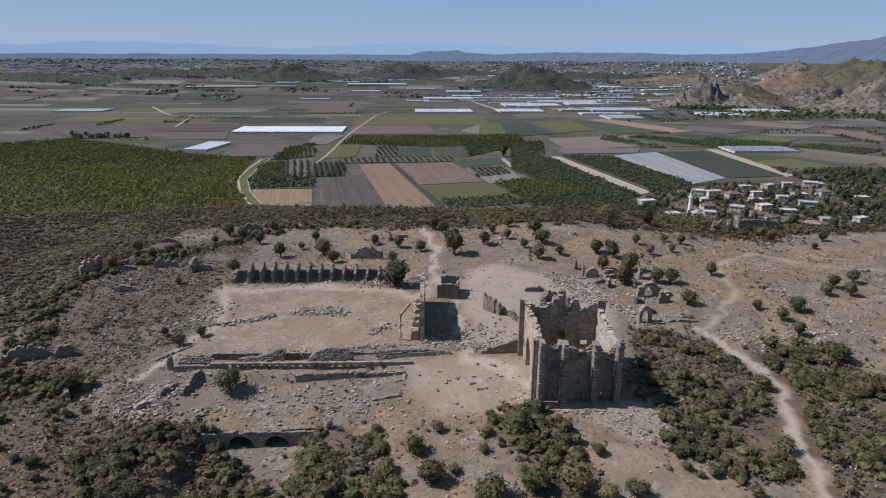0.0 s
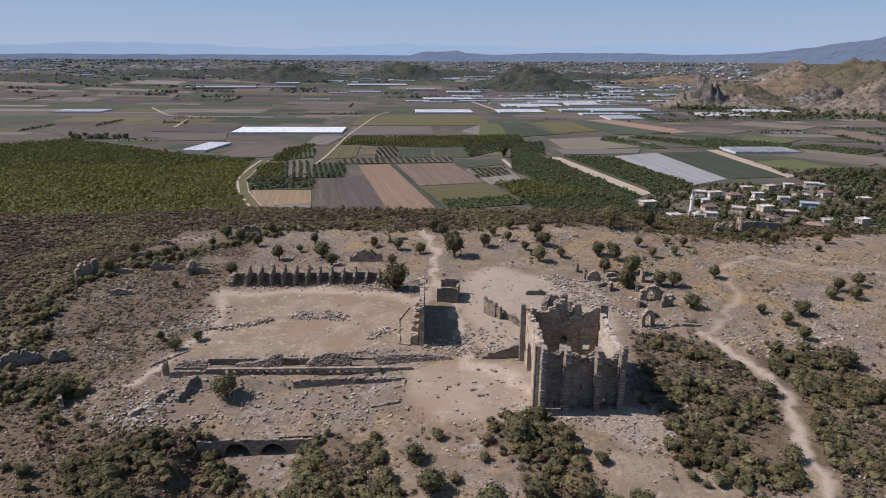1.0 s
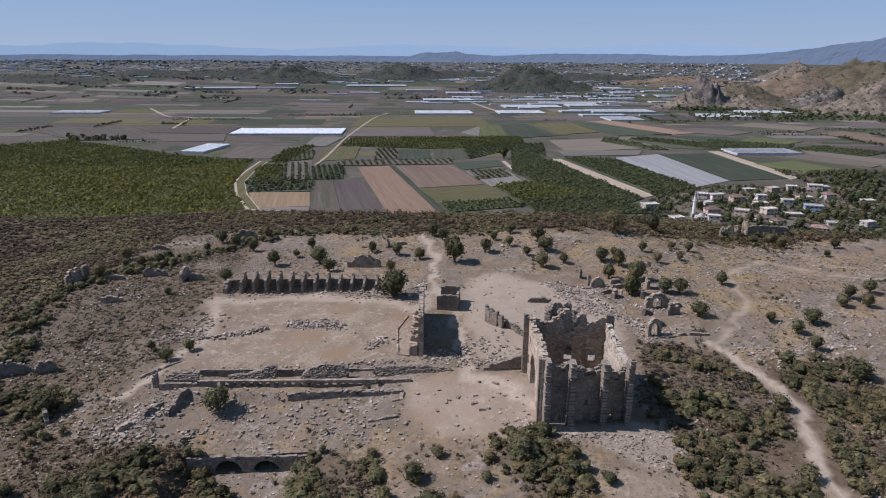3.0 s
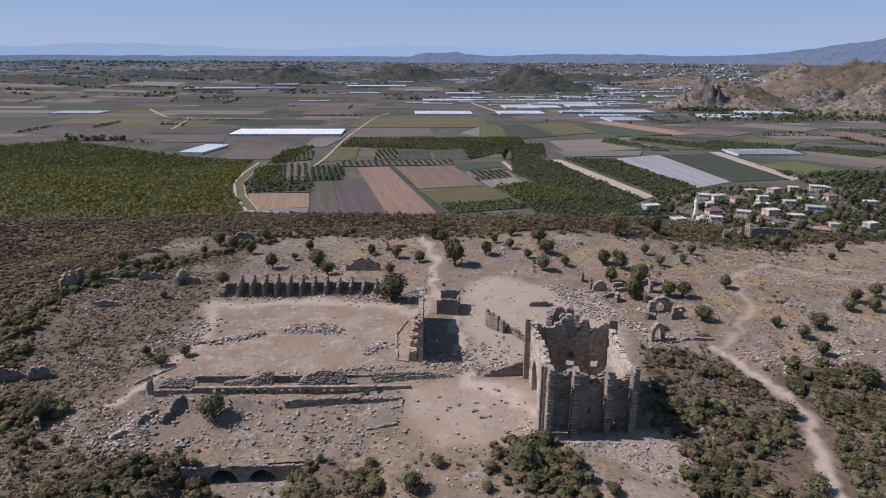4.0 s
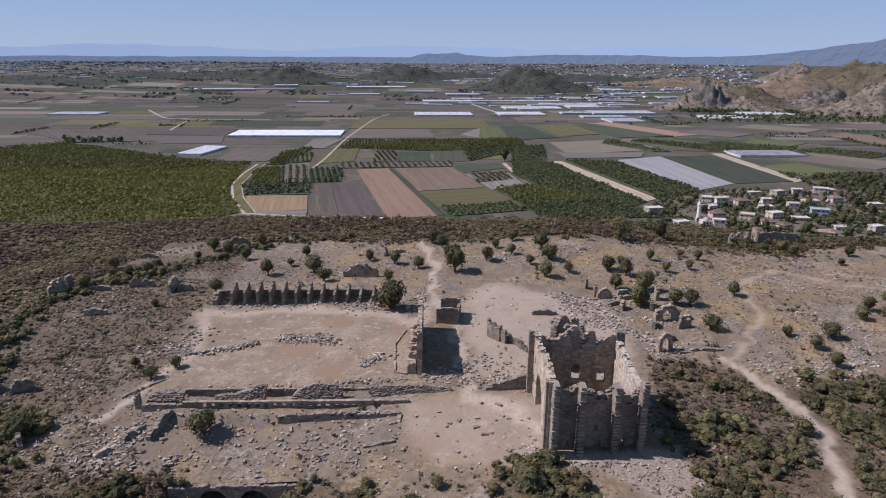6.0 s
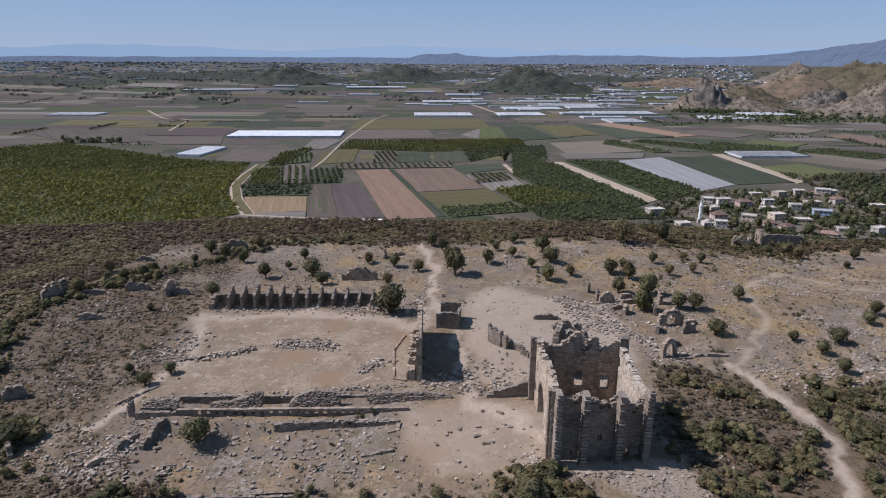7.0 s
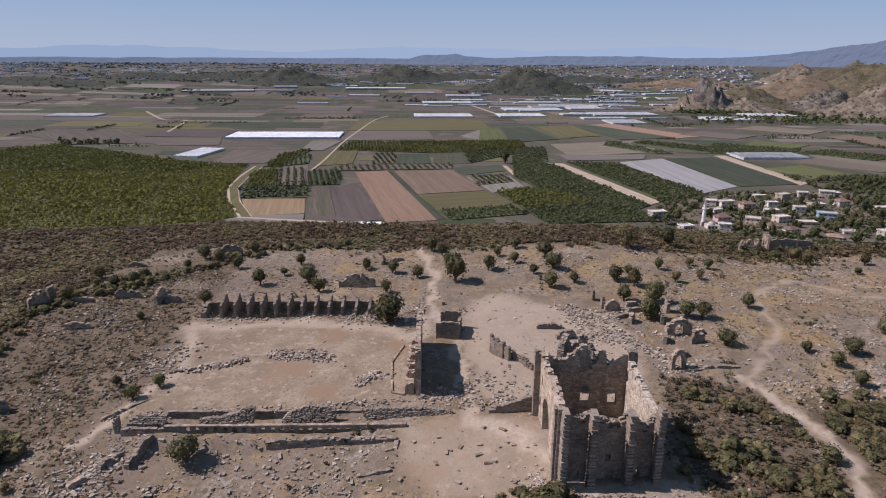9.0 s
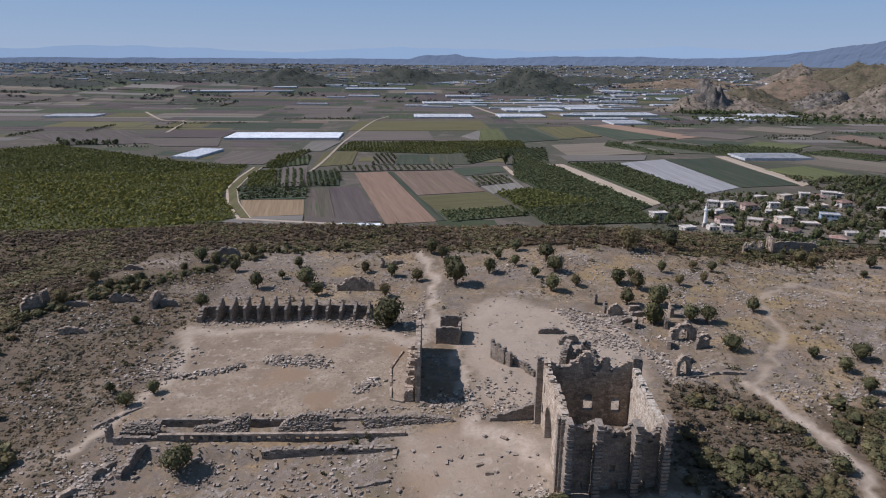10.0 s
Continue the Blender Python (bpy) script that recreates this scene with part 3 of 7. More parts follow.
    col = mix(zone("low"), col, field)
    l.new(col, b.inputs["Base Color"])
    k = n.new("ShaderNodeBump")
    k.inputs["Strength"].default_value, k.inputs["Distance"].default_value = 0.6, 0.35
    l.new(small, k.inputs["Height"])
    l.new(k.outputs[0], b.inputs["Normal"])
    return m


ground_mesh.materials.append(ground_material())
ground = tagged(new("ground", ground_mesh), "dry stony hilltop soil with worn tracks above a farmed plain", "ground", kind="structure")


def height(x, y):
    """The ground's own height, with its small unevenness."""
    x, y = np.asarray(x, float), np.asarray(y, float)
    z = np.where((y > 153.4) & (y < 166) & (x < -30) & (x > -75), terrain(x, y, False), terrain(x, y))
    k = smooth((420 - y) / 40) * smooth((y - 60) / 30) * np.where(inside(AGORA, x, y) | inside(FORECOURT, x, y), 0.12, 1.0)
    return z + k * (0.35 * value_noise(x, y, 9, 5) + 0.22 * value_noise(x, y, 3.1, 6))

# ---- ruins on the hill ----


def ruin(name, label, category="ruin", group=""):
    return tagged(new(name), label, category, group)


def wall_part(parent, name, mat, p0, p1, base, top, thick, openings=(), stone=(1.2, 0.6), rough=0.07, seed=1, label="", crumble=0.38):
    return part(name, boxes(name, courses(p0, p1, base, top, thick, openings, (stone[0] * 0.85, stone[1] * 0.8), rough * 0.6, seed, crumble), mat, 0.025, seed), parent, label)


def toothed_pier(parent, x, y, wide, deep, base, top, seed, mat, label=""):
    """A buttress of thin courses whose bonding stones stand out by turns."""
    rng = np.random.RandomState(seed)
    rows, z, k = [], base, 0
    while z < top:
        h = rng.uniform(0.38, 0.52)
        out = (0.16 if k % 2 else -0.05) + rng.uniform(-0.1, 0.1)
        lost = 0.0 if z < top - 2.0 else rng.uniform(0, 0.5)
        rows.append((x + rng.uniform(-0.08, 0.08) + lost * 0.3, y - out * 0.5, z + h / 2, wide / 2 + out - lost * 0.4, deep / 2 + out * 0.6, h / 2 + 0.01, rng.uniform(-0.02, 0.02)))
        z, k = z + h, k + 1
    return part("buttress", boxes("buttress", rows, mat, 0.06, seed), parent, label)


def arch_part(parent, centre, radius, deep, thick, turn, count, mat):
    v, f = voussoirs(centre, radius, deep, thick, turn, count)
    return part("arch", quick_mesh("arch", v, f, mat), parent)


# the tall hall beside the forecourt
hall = ruin("ruined_hall", "tall roofless stone hall with stepped buttresses and broken tops")
X0, X1, Y0, Y1, HB = 25.6, 48.4, 157.8, 185.6, -7.0
wall_part(hall, "front_wall", STONE_GREY, (X0, Y0 + 0.5), (X1, Y0 + 2.7), HB,
          ragged([(0, 13.5), (3, 12.5), (5.5, 12.6), (7, 14), (9, 12), (11, 10.2), (13.5, 10.8), (16, 13.4), (17.6, 11.3), (19.5, 9.5), (21.5, 12), (24.6, 14.5)], 0.9, 5, 1.1), 1.5,
          [(3.2, 4.8, -4.6, -1.4, True), (11.2, 13.0, -4.6, -1.6, True), (17.6, 19.2, -4.6, -2.0, True), (10.6, 12.0, 0.8, 2.6, False)], (1.1, 0.55), 0.06, 11)
wall_part(hall, "back_wall", STONE, (X0, Y1), (X1, Y1), HB,
          ragged([(0, 15), (3, 13.4), (6, 13.2), (8, 15.5), (10, 17.2), (11.2, 16.6), (12.2, 11.8), (13.3, 12.2), (14.2, 15.6), (15.6, 15.2), (16.6, 11.8), (18.6, 12.4), (19.2, 14.2), (24.6, 15.2)], 0.8, 6, 1.2), 1.4,
          [(10.1, 12.7, 0.6, 5.4, True), (17.4, 19.8, -0.2, 4.0, True)], (1.1, 0.55), 0.06, 12)
west_side = wall_part(hall, "side_wall", PLASTER, (X0, Y0), (X0, Y1), HB,
          ragged([(0, 15), (2, 15.6), (6, 16.4), (13, 16.0), (20, 14.2), (24, 13.8), (26.5, 14.8), (29, 15.4)], 0.9, 7, 1.4), 1.6,
          [(10.4, 20.2, -5.0, 7.6, True), (24.2, 26.2, 0.4, 3.8, True), (22.6, 23.8, 7.5, 10.2, True)], (1.2, 0.6), 0.05, 13, "sunlit side wall with a tall arched doorway")
wall_part(hall, "side_wall", PLASTER_PALE, (X1, Y0 + 2.2), (X1, Y1), HB,
          ragged([(0, 13.5), (3, 12), (10, 11.4), (17, 12.2), (24, 13.2), (27, 14.5), (29, 15.6)], 0.8, 8, 1.4), 1.6,
          [(26.2, 27.8, -1.0, 3.8, True), (23.5, 24.6, 7.5, 10.4, False)], (1.2, 0.6), 0.05, 14, "side wall with pale plaster inside")
arch_part(west_side, (X0, Y0 + 15.3, 7.6 - 4.9), 4.9, 0.7, 1.7, math.pi / 2, 17, STONE)
for bx, top in ((26.2, 15.2), (32.6, 14.4), (41.2, 14.0), (47.8, 15.2)):
    by = 156.2 + (bx - 26.2) * 0.1
    toothed_pier(hall, bx, by - 0.4, 1.3, 2.9, HB, top, int(bx), STONE_GREY, "stone buttress with toothed bonding courses")
wall_part(hall, "buttress", STONE_GREY, (24.2, 159.0), (24.9, 159.0), HB, ragged([(0, 14.6), (1, 14.6)], 0.3, 3), 2.0, (), (0.9, 0.6), 0.1, 20)
wall_part(hall, "pier", STONE_GREY, (23.2, 185.6), (25.4, 185.6), HB, ragged([(0, 15.6), (2, 15.2)], 0.5, 4), 2.2, (), (1.1, 0.6), 0.1, 21)
wall_part(hall, "pier", STONE_GREY, (47.6, 185.6), (50.0, 185.6), HB, ragged([(0, 16.2), (2, 15.6)], 0.6, 5), 2.2, (), (1.1, 0.6), 0.1, 22)
# the broken apse wall that stands up behind it
apse = ruin("broken_apse", "broken stump of masonry rising behind the hall")
for i, (ax, ay, wide, turn, top) in enumerate(((32.6, 198.6, 2.6, 70, 11.6), (34.2, 200.6, 3.4, 40, 13.2), (37.0, 202.0, 3.6, 12, 10.4), (39.4, 202.0, 2.6, -10, 13.8), (41.4, 200.8, 3.2, -45, 10.6), (42.6, 198.8, 2.6, -70, 7.2))):
    d = np.array((math.cos(radians(turn)), math.sin(radians(turn)))) * wide / 2
    wall_part(apse, "masonry", STONE_GREY, (ax - d[0], ay - d[1]), (ax + d[0], ay + d[1]), -6, ragged([(0, top - 2.2), (wide * 0.45, top), (wide, top - 2.8)], 1.1, 30 + i, 0.7), 1.9, (), (0.9, 0.5), 0.15, 31 + i)

# low wall that runs from the hall across the court
low_wall = ruin("low_wall", "low broken stone wall across the court", "wall")
wall_part(low_wall, "masonry", STONE_GREY, (11.5, 185.8), (24.4, 187.2), -7, ragged([(0, -1.8), (6, -0.2), (13, 1.5)], 0.4, 41), 1.1, (), (1.0, 0.5), 0.08, 42)
stubs = ruin("wall_stubs", "row of upright broken wall stubs", "wall")
for i, (sx, sy, top) in enumerate(((15.3, 218.6, 4.2), (16.9, 216.6, 4.0), (18.6, 215.2, 3.4), (21.6, 215.0, 1.0), (23.4, 213.0, 0.4), (25.2, 210.0, 0.6))):
    wall_part(stubs, "masonry", STONE_GREY, (sx - 1.1, sy + 1.3), (sx + 1.1, sy - 1.3), -5, ragged([(0, top), (3.2, top - 1.0)], 0.9, 45 + i, 0.7), 1.2, (), (0.9, 0.55), 0.1, 46 + i)

# the fountain wall, seen end on
fountain = ruin("fountain_wall", "tall thin ruined fountain facade standing free", "wall")
wall_part(fountain, "masonry", STONE, (-8.0, 193.8), (-8.8, 225.6), -6, ragged([(0, 11.2), (4, 11.8), (12, 11.2), (22, 11.9), (28, 11.2), (32, 10.8)], 0.6, 51), 1.5,
          [(14, 15.2, 3.0, 4.6, True)], (1.2, 0.6), 0.05, 52)
wall_part(fountain, "podium", STONE, (-10.6, 194.6), (-11.4, 225), -6, ragged([(0, -1.0), (32, 0)], 1.2, 53), 2.2, (), (1.2, 0.6), 0.12, 54)
for i in range(6):
    wall_part(fountain, "pier", STONE, (-11.4, 195.4 + i * 5.7), (-9.2, 195.4 + i * 5.7), -5, ragged([(0, 0.8), (2, 1.6)], 0.8, 60 + i), 1.5, (), (0.9, 0.55), 0.08, 70 + i)
basin = ruin("basin_kerb", "low stone kerb of a dry basin", "wall")
for p, q in (((-15.6, 195.6), (-17.0, 212.0)), ((-17.0, 212.0), (-14.0, 223.0)), ((-15.6, 195.6), (-11.8, 194.2))):
    wall_part(basin, "kerb", STONE, p, q, -5, lambda u, a=float(height(*p)) + 0.5, b=float(height(*q)) + 0.5, n=math.dist(p, q): a + (b - a) * u / n, 0.6, (), (1.0, 0.4), 0.05, 77)

# small roofless chamber
chamber = ruin("roofless_chamber", "small square roofless stone chamber")
for name, p, q, top in (("front_wall", (-3.6, 229.4), (4.0, 229.4), 4.5), ("back_wall", (-2.2, 238.0), (5.0, 238.0), 5.0), ("side_wall", (-3.1, 230.0), (-1.8, 237.4), 1.2), ("side_wall", (3.7, 230.0), (4.7, 237.4), 3.4)):
    wall_part(chamber, name, STONE_GREY, p, q, -3, ragged([(0, top - 0.3), (4, top), (9, top - 0.2)], 0.3, 81), 1.0, (), (1.0, 0.55), 0.05, len(name))

# row of shops with dividing walls
shops = ruin("shop_row", "long row of roofless stone shops with dividing walls")
SA, SB = np.array((-89.5, 251.8)), np.array((-27.5, 251.6))
wall_part(shops, "back_wall", STONE_GREY, tuple(SA + (0, 6.2)), tuple(SB + (0, 6.2)), -8, ragged([(0, -0.3), (20, 0.0), (65, 0.8)], 0.2, 91), 1.0, (), (1.1, 0.55), 0.06, 92)
for i in range(12):
    x, lift = -83.0 + 4.95 * i, 0.5 * math.sin(i * 0.5) + 0.03 * i - (0.9 if i > 9 else 0)
    wall_part(shops, "dividing_wall", STONE_GREY, (x, 249.9), (x, 258.0), -8, ragged([(0, 1.2 + lift), (0.6, 1.7 + lift), (3.0, 2.2 + lift), (4.8, 2.9 + lift), (6.3, 4.0 + lift), (7.0, 3.6 + lift), (8.1, 0.6)], 0.22, 95 + i, 0.9), 0.85, (), (0.9, 0.5), 0.07, 110 + i, "", 0.1)
wall_part(shops, "end_wall", STONE_GREY, (-89.6, 249.6), (-90.2, 258.0), -8, ragged([(0, -1.4), (4, 0.2), (9, -0.4)], 0.6, 93), 1.8, (), (1.1, 0.6), 0.15, 94)

# the long wall between the court and the lower nave
nave = ruin("nave_wall", "long low basilica wall with a row of small openings and broken upper courses", "wall")


def arcade_top(u):
    return -5.3 + 0.021 * u


wall_part(nave, "lower_wall", STONE_GREY, (-75.0, 181.0), (-10.4, 181.0), -11, arcade_top, 0.8,
          [(5.65 + 2.51 * i, 6.95 + 2.51 * i, arcade_top(6.3 + 2.51 * i) - 1.85, arcade_top(6.3 + 2.51 * i) - 0.4, True) for i in range(22)],
          (0.7, 0.4), 0.03, 122, "lower courses with a row of small arched openings", 0.0)
wall_part(nave, "lower_wall", STONE_GREY, (-86.8, 181.2), (-74.6, 181.0), -11, ragged([(0, -6.4), (12, -5.9)], 0.15, 123), 1.0, (), (0.9, 0.45), 0.05, 124)
wall_part(nave, "coping", STONE, (-75.0, 180.95), (-10.6, 180.95), -5.3, lambda u: arcade_top(u) + 0.08, 1.0, (), (1.0, 0.5), 0.05, 127, "pale coping stones over the openings", 0.0)


def sloping_masonry(x0, x1, y0, y1, z0, top, seed):
    """The core of a fallen wall: thin courses that step back as they rise."""
    length, rows, k = x1 - x0, [], 0
    peak = max(top(u) for u in np.linspace(0, length, 40))
    z = z0
    while z < peak:
        y = y0 + (y1 - y0) * (z - z0) / max(peak - z0, 0.5)
        rows += courses((x0, y), (x1, y + 0.1), z - 0.3, lambda u: min(top(u), z + 0.36), 1.25, (), (0.5, 0.66), 0.3, seed + k, 0.3)
        z, k = z + 0.31, k + 1
    part("upper_wall", boxes("upper_wall", rows, STONE_GREY, 0.1, seed), nave, "sloping broken upper courses")


for x0, x1, z0, line, seed in ((-86.0, -76.2, -6.3, [(0, -5.5), (2, -5.0), (9.8, -5.0)], 125), (-66.8, -52.2, -6.2, [(0, -5.4), (5, -4.9), (10, -3.9), (11.5, -3.0), (14.6, -2.8)], 142),
                               (-44.2, -29.8, -5.9, [(0, -4.9), (2.3, -3.3), (6, -2.2), (12, -2.2), (14.4, -3.3)], 162), (-21.7, 7.0, -5.5, [(0, -2.6), (15.4, -2.2), (21.7, -2.6), (28.7, -4.2)], 182)):
    sloping_masonry(x0, x1, 183.9, 186.8, z0 - 0.4, ragged(line, 0.16, seed), seed)
wall_part(nave, "terrace_wall", STONE_GREY, (-84.0, 189.4), (-9.0, 188.8), -10, ragged([(0, -6.2), (7, -5.9), (62, -4.6), (75, -3.4)], 0.15, 135), 0.9, (), (1.1, 0.5), 0.05, 136, "retaining wall at the edge of the court")
wall_part(nave, "footing", STONE_GREY, (-46.6, 176.5), (-12.6, 175.8), -12, ragged([(0, -6.7), (3, -5.9), (18, -5.1), (27, -5.0), (34, -4.5)], 0.3, 137), 1.6, (), (1.2, 0.45), 0.08, 138, "stepped footing wall below the openings")
wall_part(nave, "footing", STONE, (-12.6, 175.8), (-13.4, 167.8), -12, ragged([(0, -5.0), (4, -6.2), (8, -7.0)], 0.35, 139), 1.1, (), (1.0, 0.45), 0.08, 140)
wall_part(nave, "footing", STONE_GREY, (-21.5, 163.8), (-13.5, 165.4), -12, ragged([(0, -7.6), (4, -6.9), (8, -6.5)], 0.35, 141), 1.0, (), (1.2, 0.45), 0.1, 143)

# two vaults under the terrace
vaults = ruin("vault_wall", "stone retaining wall with two dark round vaults")
VA, VB, VY = -68.0, -22.0, 153.0
vault_front = wall_part(vaults, "front_wall", STONE_GREY, (VA, VY), (VB, VY), -20.5, ragged([(0, -12.6), (6, -11.9), (30, -11.2), (42, -10.2)], 0.25, 141), 1.2,
          [(7.4, 14.6, -21, -12.9, True), (17.4, 24.8, -21, -12.8, True)], (1.0, 0.5), 0.05, 142)
arch_part(vault_front, (VA + 11.0, VY, -16.5), 3.6, 0.55, 1.3, 0, 15, STONE_GREY)
arch_part(vault_front, (VA + 21.1, VY, -16.5), 3.7, 0.55, 1.3, 0, 15, STONE_GREY)
u, v = np.meshgrid(np.linspace(-69.5, -33.5, 37), np.linspace(153.2, 166.0, 14))
w = height(u, v + 0.4) + 0.06 - 0.4 * smooth((u + 36.5) / 3) - 0.4 * smooth((-66.5 - u) / 3)
i = np.arange(u.size).reshape(u.shape)
f = np.stack([i[:-1, :-1], i[:-1, 1:], i[1:, 1:], i[1:, :-1]], -1).reshape(-1, 4)
tops = np.stack([u, v, w], -1).reshape(-1, 3)
part("vault_roof", quick_mesh("vault_roof", np.concatenate([tops, tops - (0, 0, 0.5)]), np.concatenate([f, f[:, ::-1] + u.size]), ground_mesh.materials[0], soft=True), vaults, "earth-covered top of the vaults")
for vx in (-66.0, -51.9, -41.2):
    wall_part(vaults, "vault_side", STONE_GREY, (vx, 153.7), (vx, 163.0), -20.5, lambda u: -12.6, 2.2, (), (1.1, 0.55), 0.03, 145)

# pillar and leaning slabs at the nave's western end
pillar = ruin("stone_pillar", "upright broken stone pillar", "pillar")
wall_part(pillar, "shaft", STONE_GREY, (-89.2, 182.6), (-87.8, 182.6), -10, ragged([(0, -3.2), (1.4, -3.6)], 0.4, 151, 0.5), 1.6, (), (0.9, 0.55), 0.14, 152)
slab = ruin("standing_slab", "thick standing wall fragment", "ruin")
wall_part(slab, "masonry", STONE_GREY, (-79.4, 168.0), (-77.0, 178.5), -13, ragged([(0, -7.6), (4, -6.6), (8, -5.2), (11, -6.4)], 0.7, 153), 1.4, (), (1.1, 0.6), 0.12, 154)

# scattered ruins
FRAGMENTS = [
    # x, y, turn, length, thick, height
    (-36.9, 279.3, 0.0, 14.9, 2.0, 5.6),
    (-101.8, 318.8, 5.0, 11.3, 3.5, 5.7),
    (-101.7, 311.4, 0.0, 7.2, 2.5, 2.8),
    (-110.3, 262.8, 80.0, 8.2, 2.2, 6.2),
    (-105.3, 261.8, 5.0, 6.1, 1.4, 3.3),
    (-123.5, 263.0, 8.0, 9.4, 3.0, 3.3),
    (-150.9, 251.8, 60.0, 7.9, 2.2, 6.0),
    (-149.5, 257.1, 80.0, 3.3, 1.4, 6.6),
    (-138.6, 256.5, 15.0, 9.2, 2.0, 1.9),
    (-129.2, 237.8, 15.0, 7.7, 2.5, 2.6),
    (-139.0, 189.0, 20.0, 14.0, 2.5, 4.6),
    (-128.0, 192.0, 30.0, 6.0, 2.5, 4.0),
    (-113.2, 166.9, -55.0, 5.0, 1.2, 3.2),
    (-138.3, 302.3, 5.0, 8.0, 2.0, 2.7),
    (56.6, 264.9, 90.0, 2.3, 1.0, 4.8),
    (61.8, 255.4, 5.0, 5.9, 2.5, 4.6),
]
FRAGMENTS += [
    (58.6, 257.4, 90.0, 2.6, 1.2, 5.1),
    (71.1, 254.6, 5.0, 7.7, 1.5, 2.1),
    (82.0, 254.7, 90.0, 2.9, 1.4, 5.5),
    (85.1, 232.2, 20.0, 5.4, 2.6, 4.2),
    (86.7, 215.2, 4.0, 11.6, 1.0, 1.0),
    (-22.8, 310.4, 30.0, 6.0, 1.0, 2.2),
    (40.6, 232.8, 20.0, 7.5, 2.4, 3.0),
    (35.9, 239.9, 10.0, 9.4, 2.0, 2.0),
    (-28.8, 306.5, 80.0, 4.3, 1.0, 3.9),
    (-91.5, 194.0, 51.0, 15.0, 0.8, 0.75),
    (-84.5, 170.5, 65.0, 6.5, 1.5, 1.7),
    (-89.0, 163.5, 50.0, 5.0, 1.8, 1.4),
    (77.5, 224.0, 75.0, 5.0, 1.2, 2.6),
    (84.5, 244.5, 20.0, 4.0, 1.2, 3.4),
    (70.0, 258.0, 5.0, 5.0, 1.2, 2.5),
    (64.0, 249.0, 20.0, 6.0, 1.0, 1.8),
    (77.5, 246.5, 80.0, 4.0, 1.2, 4.2),
    (88.0, 238.0, 30.0, 5.0, 1.2, 2.4),
    (74.5, 233.0, 70.0, 4.5, 1.2, 3.2),
    (78.0, 214.0, 8.0, 9.0, 0.9, 0.8),
    (66.5, 246.0, 60.0, 4.5, 1.4, 3.6),
]
for i, (x, y, turn, length, thick, h) in enumerate(FRAGMENTS):
    a = radians(turn)
    d = np.array((math.cos(a), math.sin(a))) * length / 2
    g = float(height(x, y))
    piece = ruin("wall_fragment", "rough broken wall fragment of grey stone", "ruin", "wall fragments")
    wall_part(piece, "masonry", STONE_GREY if i % 3 else STONE, (x - d[0], y - d[1]), (x + d[0], y + d[1]), g - 1.5,
              ragged([(0, g + h * 0.55), (length * 0.3, g + h), (length * 0.7, g + h * 0.9), (length, g + h * 0.45)], h * 0.28, 160 + i, 0.8), min(thick, 1.3), (), (1.0, 0.55), 0.14, 170 + i, "", 0.2)
# arched ruins beside the old street
for x, y, turn, r, wide, h in ((72.6, 215.2, 20, 1.5, 5.6, 6.8), (80.5, 237.6, 5, 1.8, 9.0, 6.2)):
    g = float(height(x, y))
    a = radians(turn)
    d = np.array((math.cos(a), math.sin(a))) * wide / 2
    gate = ruin("arched_ruin", "small ruined arch of pale stone", "ruin", "arched ruins")
    arched = wall_part(gate, "masonry", STONE, (x - d[0], y - d[1]), (x + d[0], y + d[1]), g - 1.5, ragged([(0, g + h * 0.6), (wide * 0.4, g + h), (wide * 0.7, g + h * 0.95), (wide, g + h * 0.5)], 0.6, 190, 0.8), 1.8, [(wide / 2 - r, wide / 2 + r, g - 2, g + h * 0.72, True)], (0.8, 0.5), 0.08, 191)
    arch_part(arched, (x, y, g + h * 0.72 - r), r, 0.5, 1.9, a, 9, PLASTER)
ruined_house = ruin("ruined_house", "roofless stone house shell at the hill's edge", "ruin")
for p, q, top, mat in (((162.0, 343.0), (183.0, 341.5), 6.8, STONE_GREY), ((162.0, 343.0), (163.5, 352.0), 7.4, STONE), ((183.0, 341.5), (185.0, 351.0), 5.4, STONE_GREY),
                       ((147.0, 342.0), (151.0, 346.0), 5.0, STONE), ((151.0, 346.0), (158.0, 345.0), 4.6, PLASTER), ((158.0, 345.0), (159.0, 351.0), 5.2, STONE)):
    g = float(height(168, 343))
    span = math.hypot(q[0] - p[0], q[1] - p[1])
    wall_part(ruined_house, "wall", mat, p, q, g - 3, ragged([(0, g + top - 1), (span * 0.4, g + top), (span, g + top - 1.2)], 1.1 if span < 12 else 0.5, 197 + int(span), 1.0), 0.9,
              [(span * 0.25, span * 0.25 + 1.4, g + 2.2, g + 4.4, False), (span * 0.62, span * 0.62 + 1.4, g + 2.2, g + 4.4, False)], (0.9, 0.5), 0.06, 198)

# ---- trees, bushes and scrub ----
TREES_WEST = [(-143.6, 257.3, 5.5), (-135, 275.6, 4.9), (-128.2, 277.9, 4.9), (-126.7, 284.8, 4), (-145.5, 284.3, 6.1), (-114.6, 300, 3.7), (-112.3, 314.2, 6.7), (-104.4, 311.4, 5), (-91, 320.7, 5.7), (-92.8, 301.1, 4.8), (-77.6, 281.9, 6), (-93.1, 261.6, 5.6), (-111.8, 247.4, 3.1), (-92.8, 200.1, 4.8), (-100.4, 206.1, 3), (-87.2, 205.9, 4.1), (-65.6, 305, 4.9), (-70.2, 293.1, 3.6), (-57.7, 284.2, 9.1), (-52, 275, 5.4), (-35.4, 298.7, 4.2), (-23.7, 294.3, 5.7), (-12.6, 289.1, 5.1), (-24.4, 272.5, 4.8)]
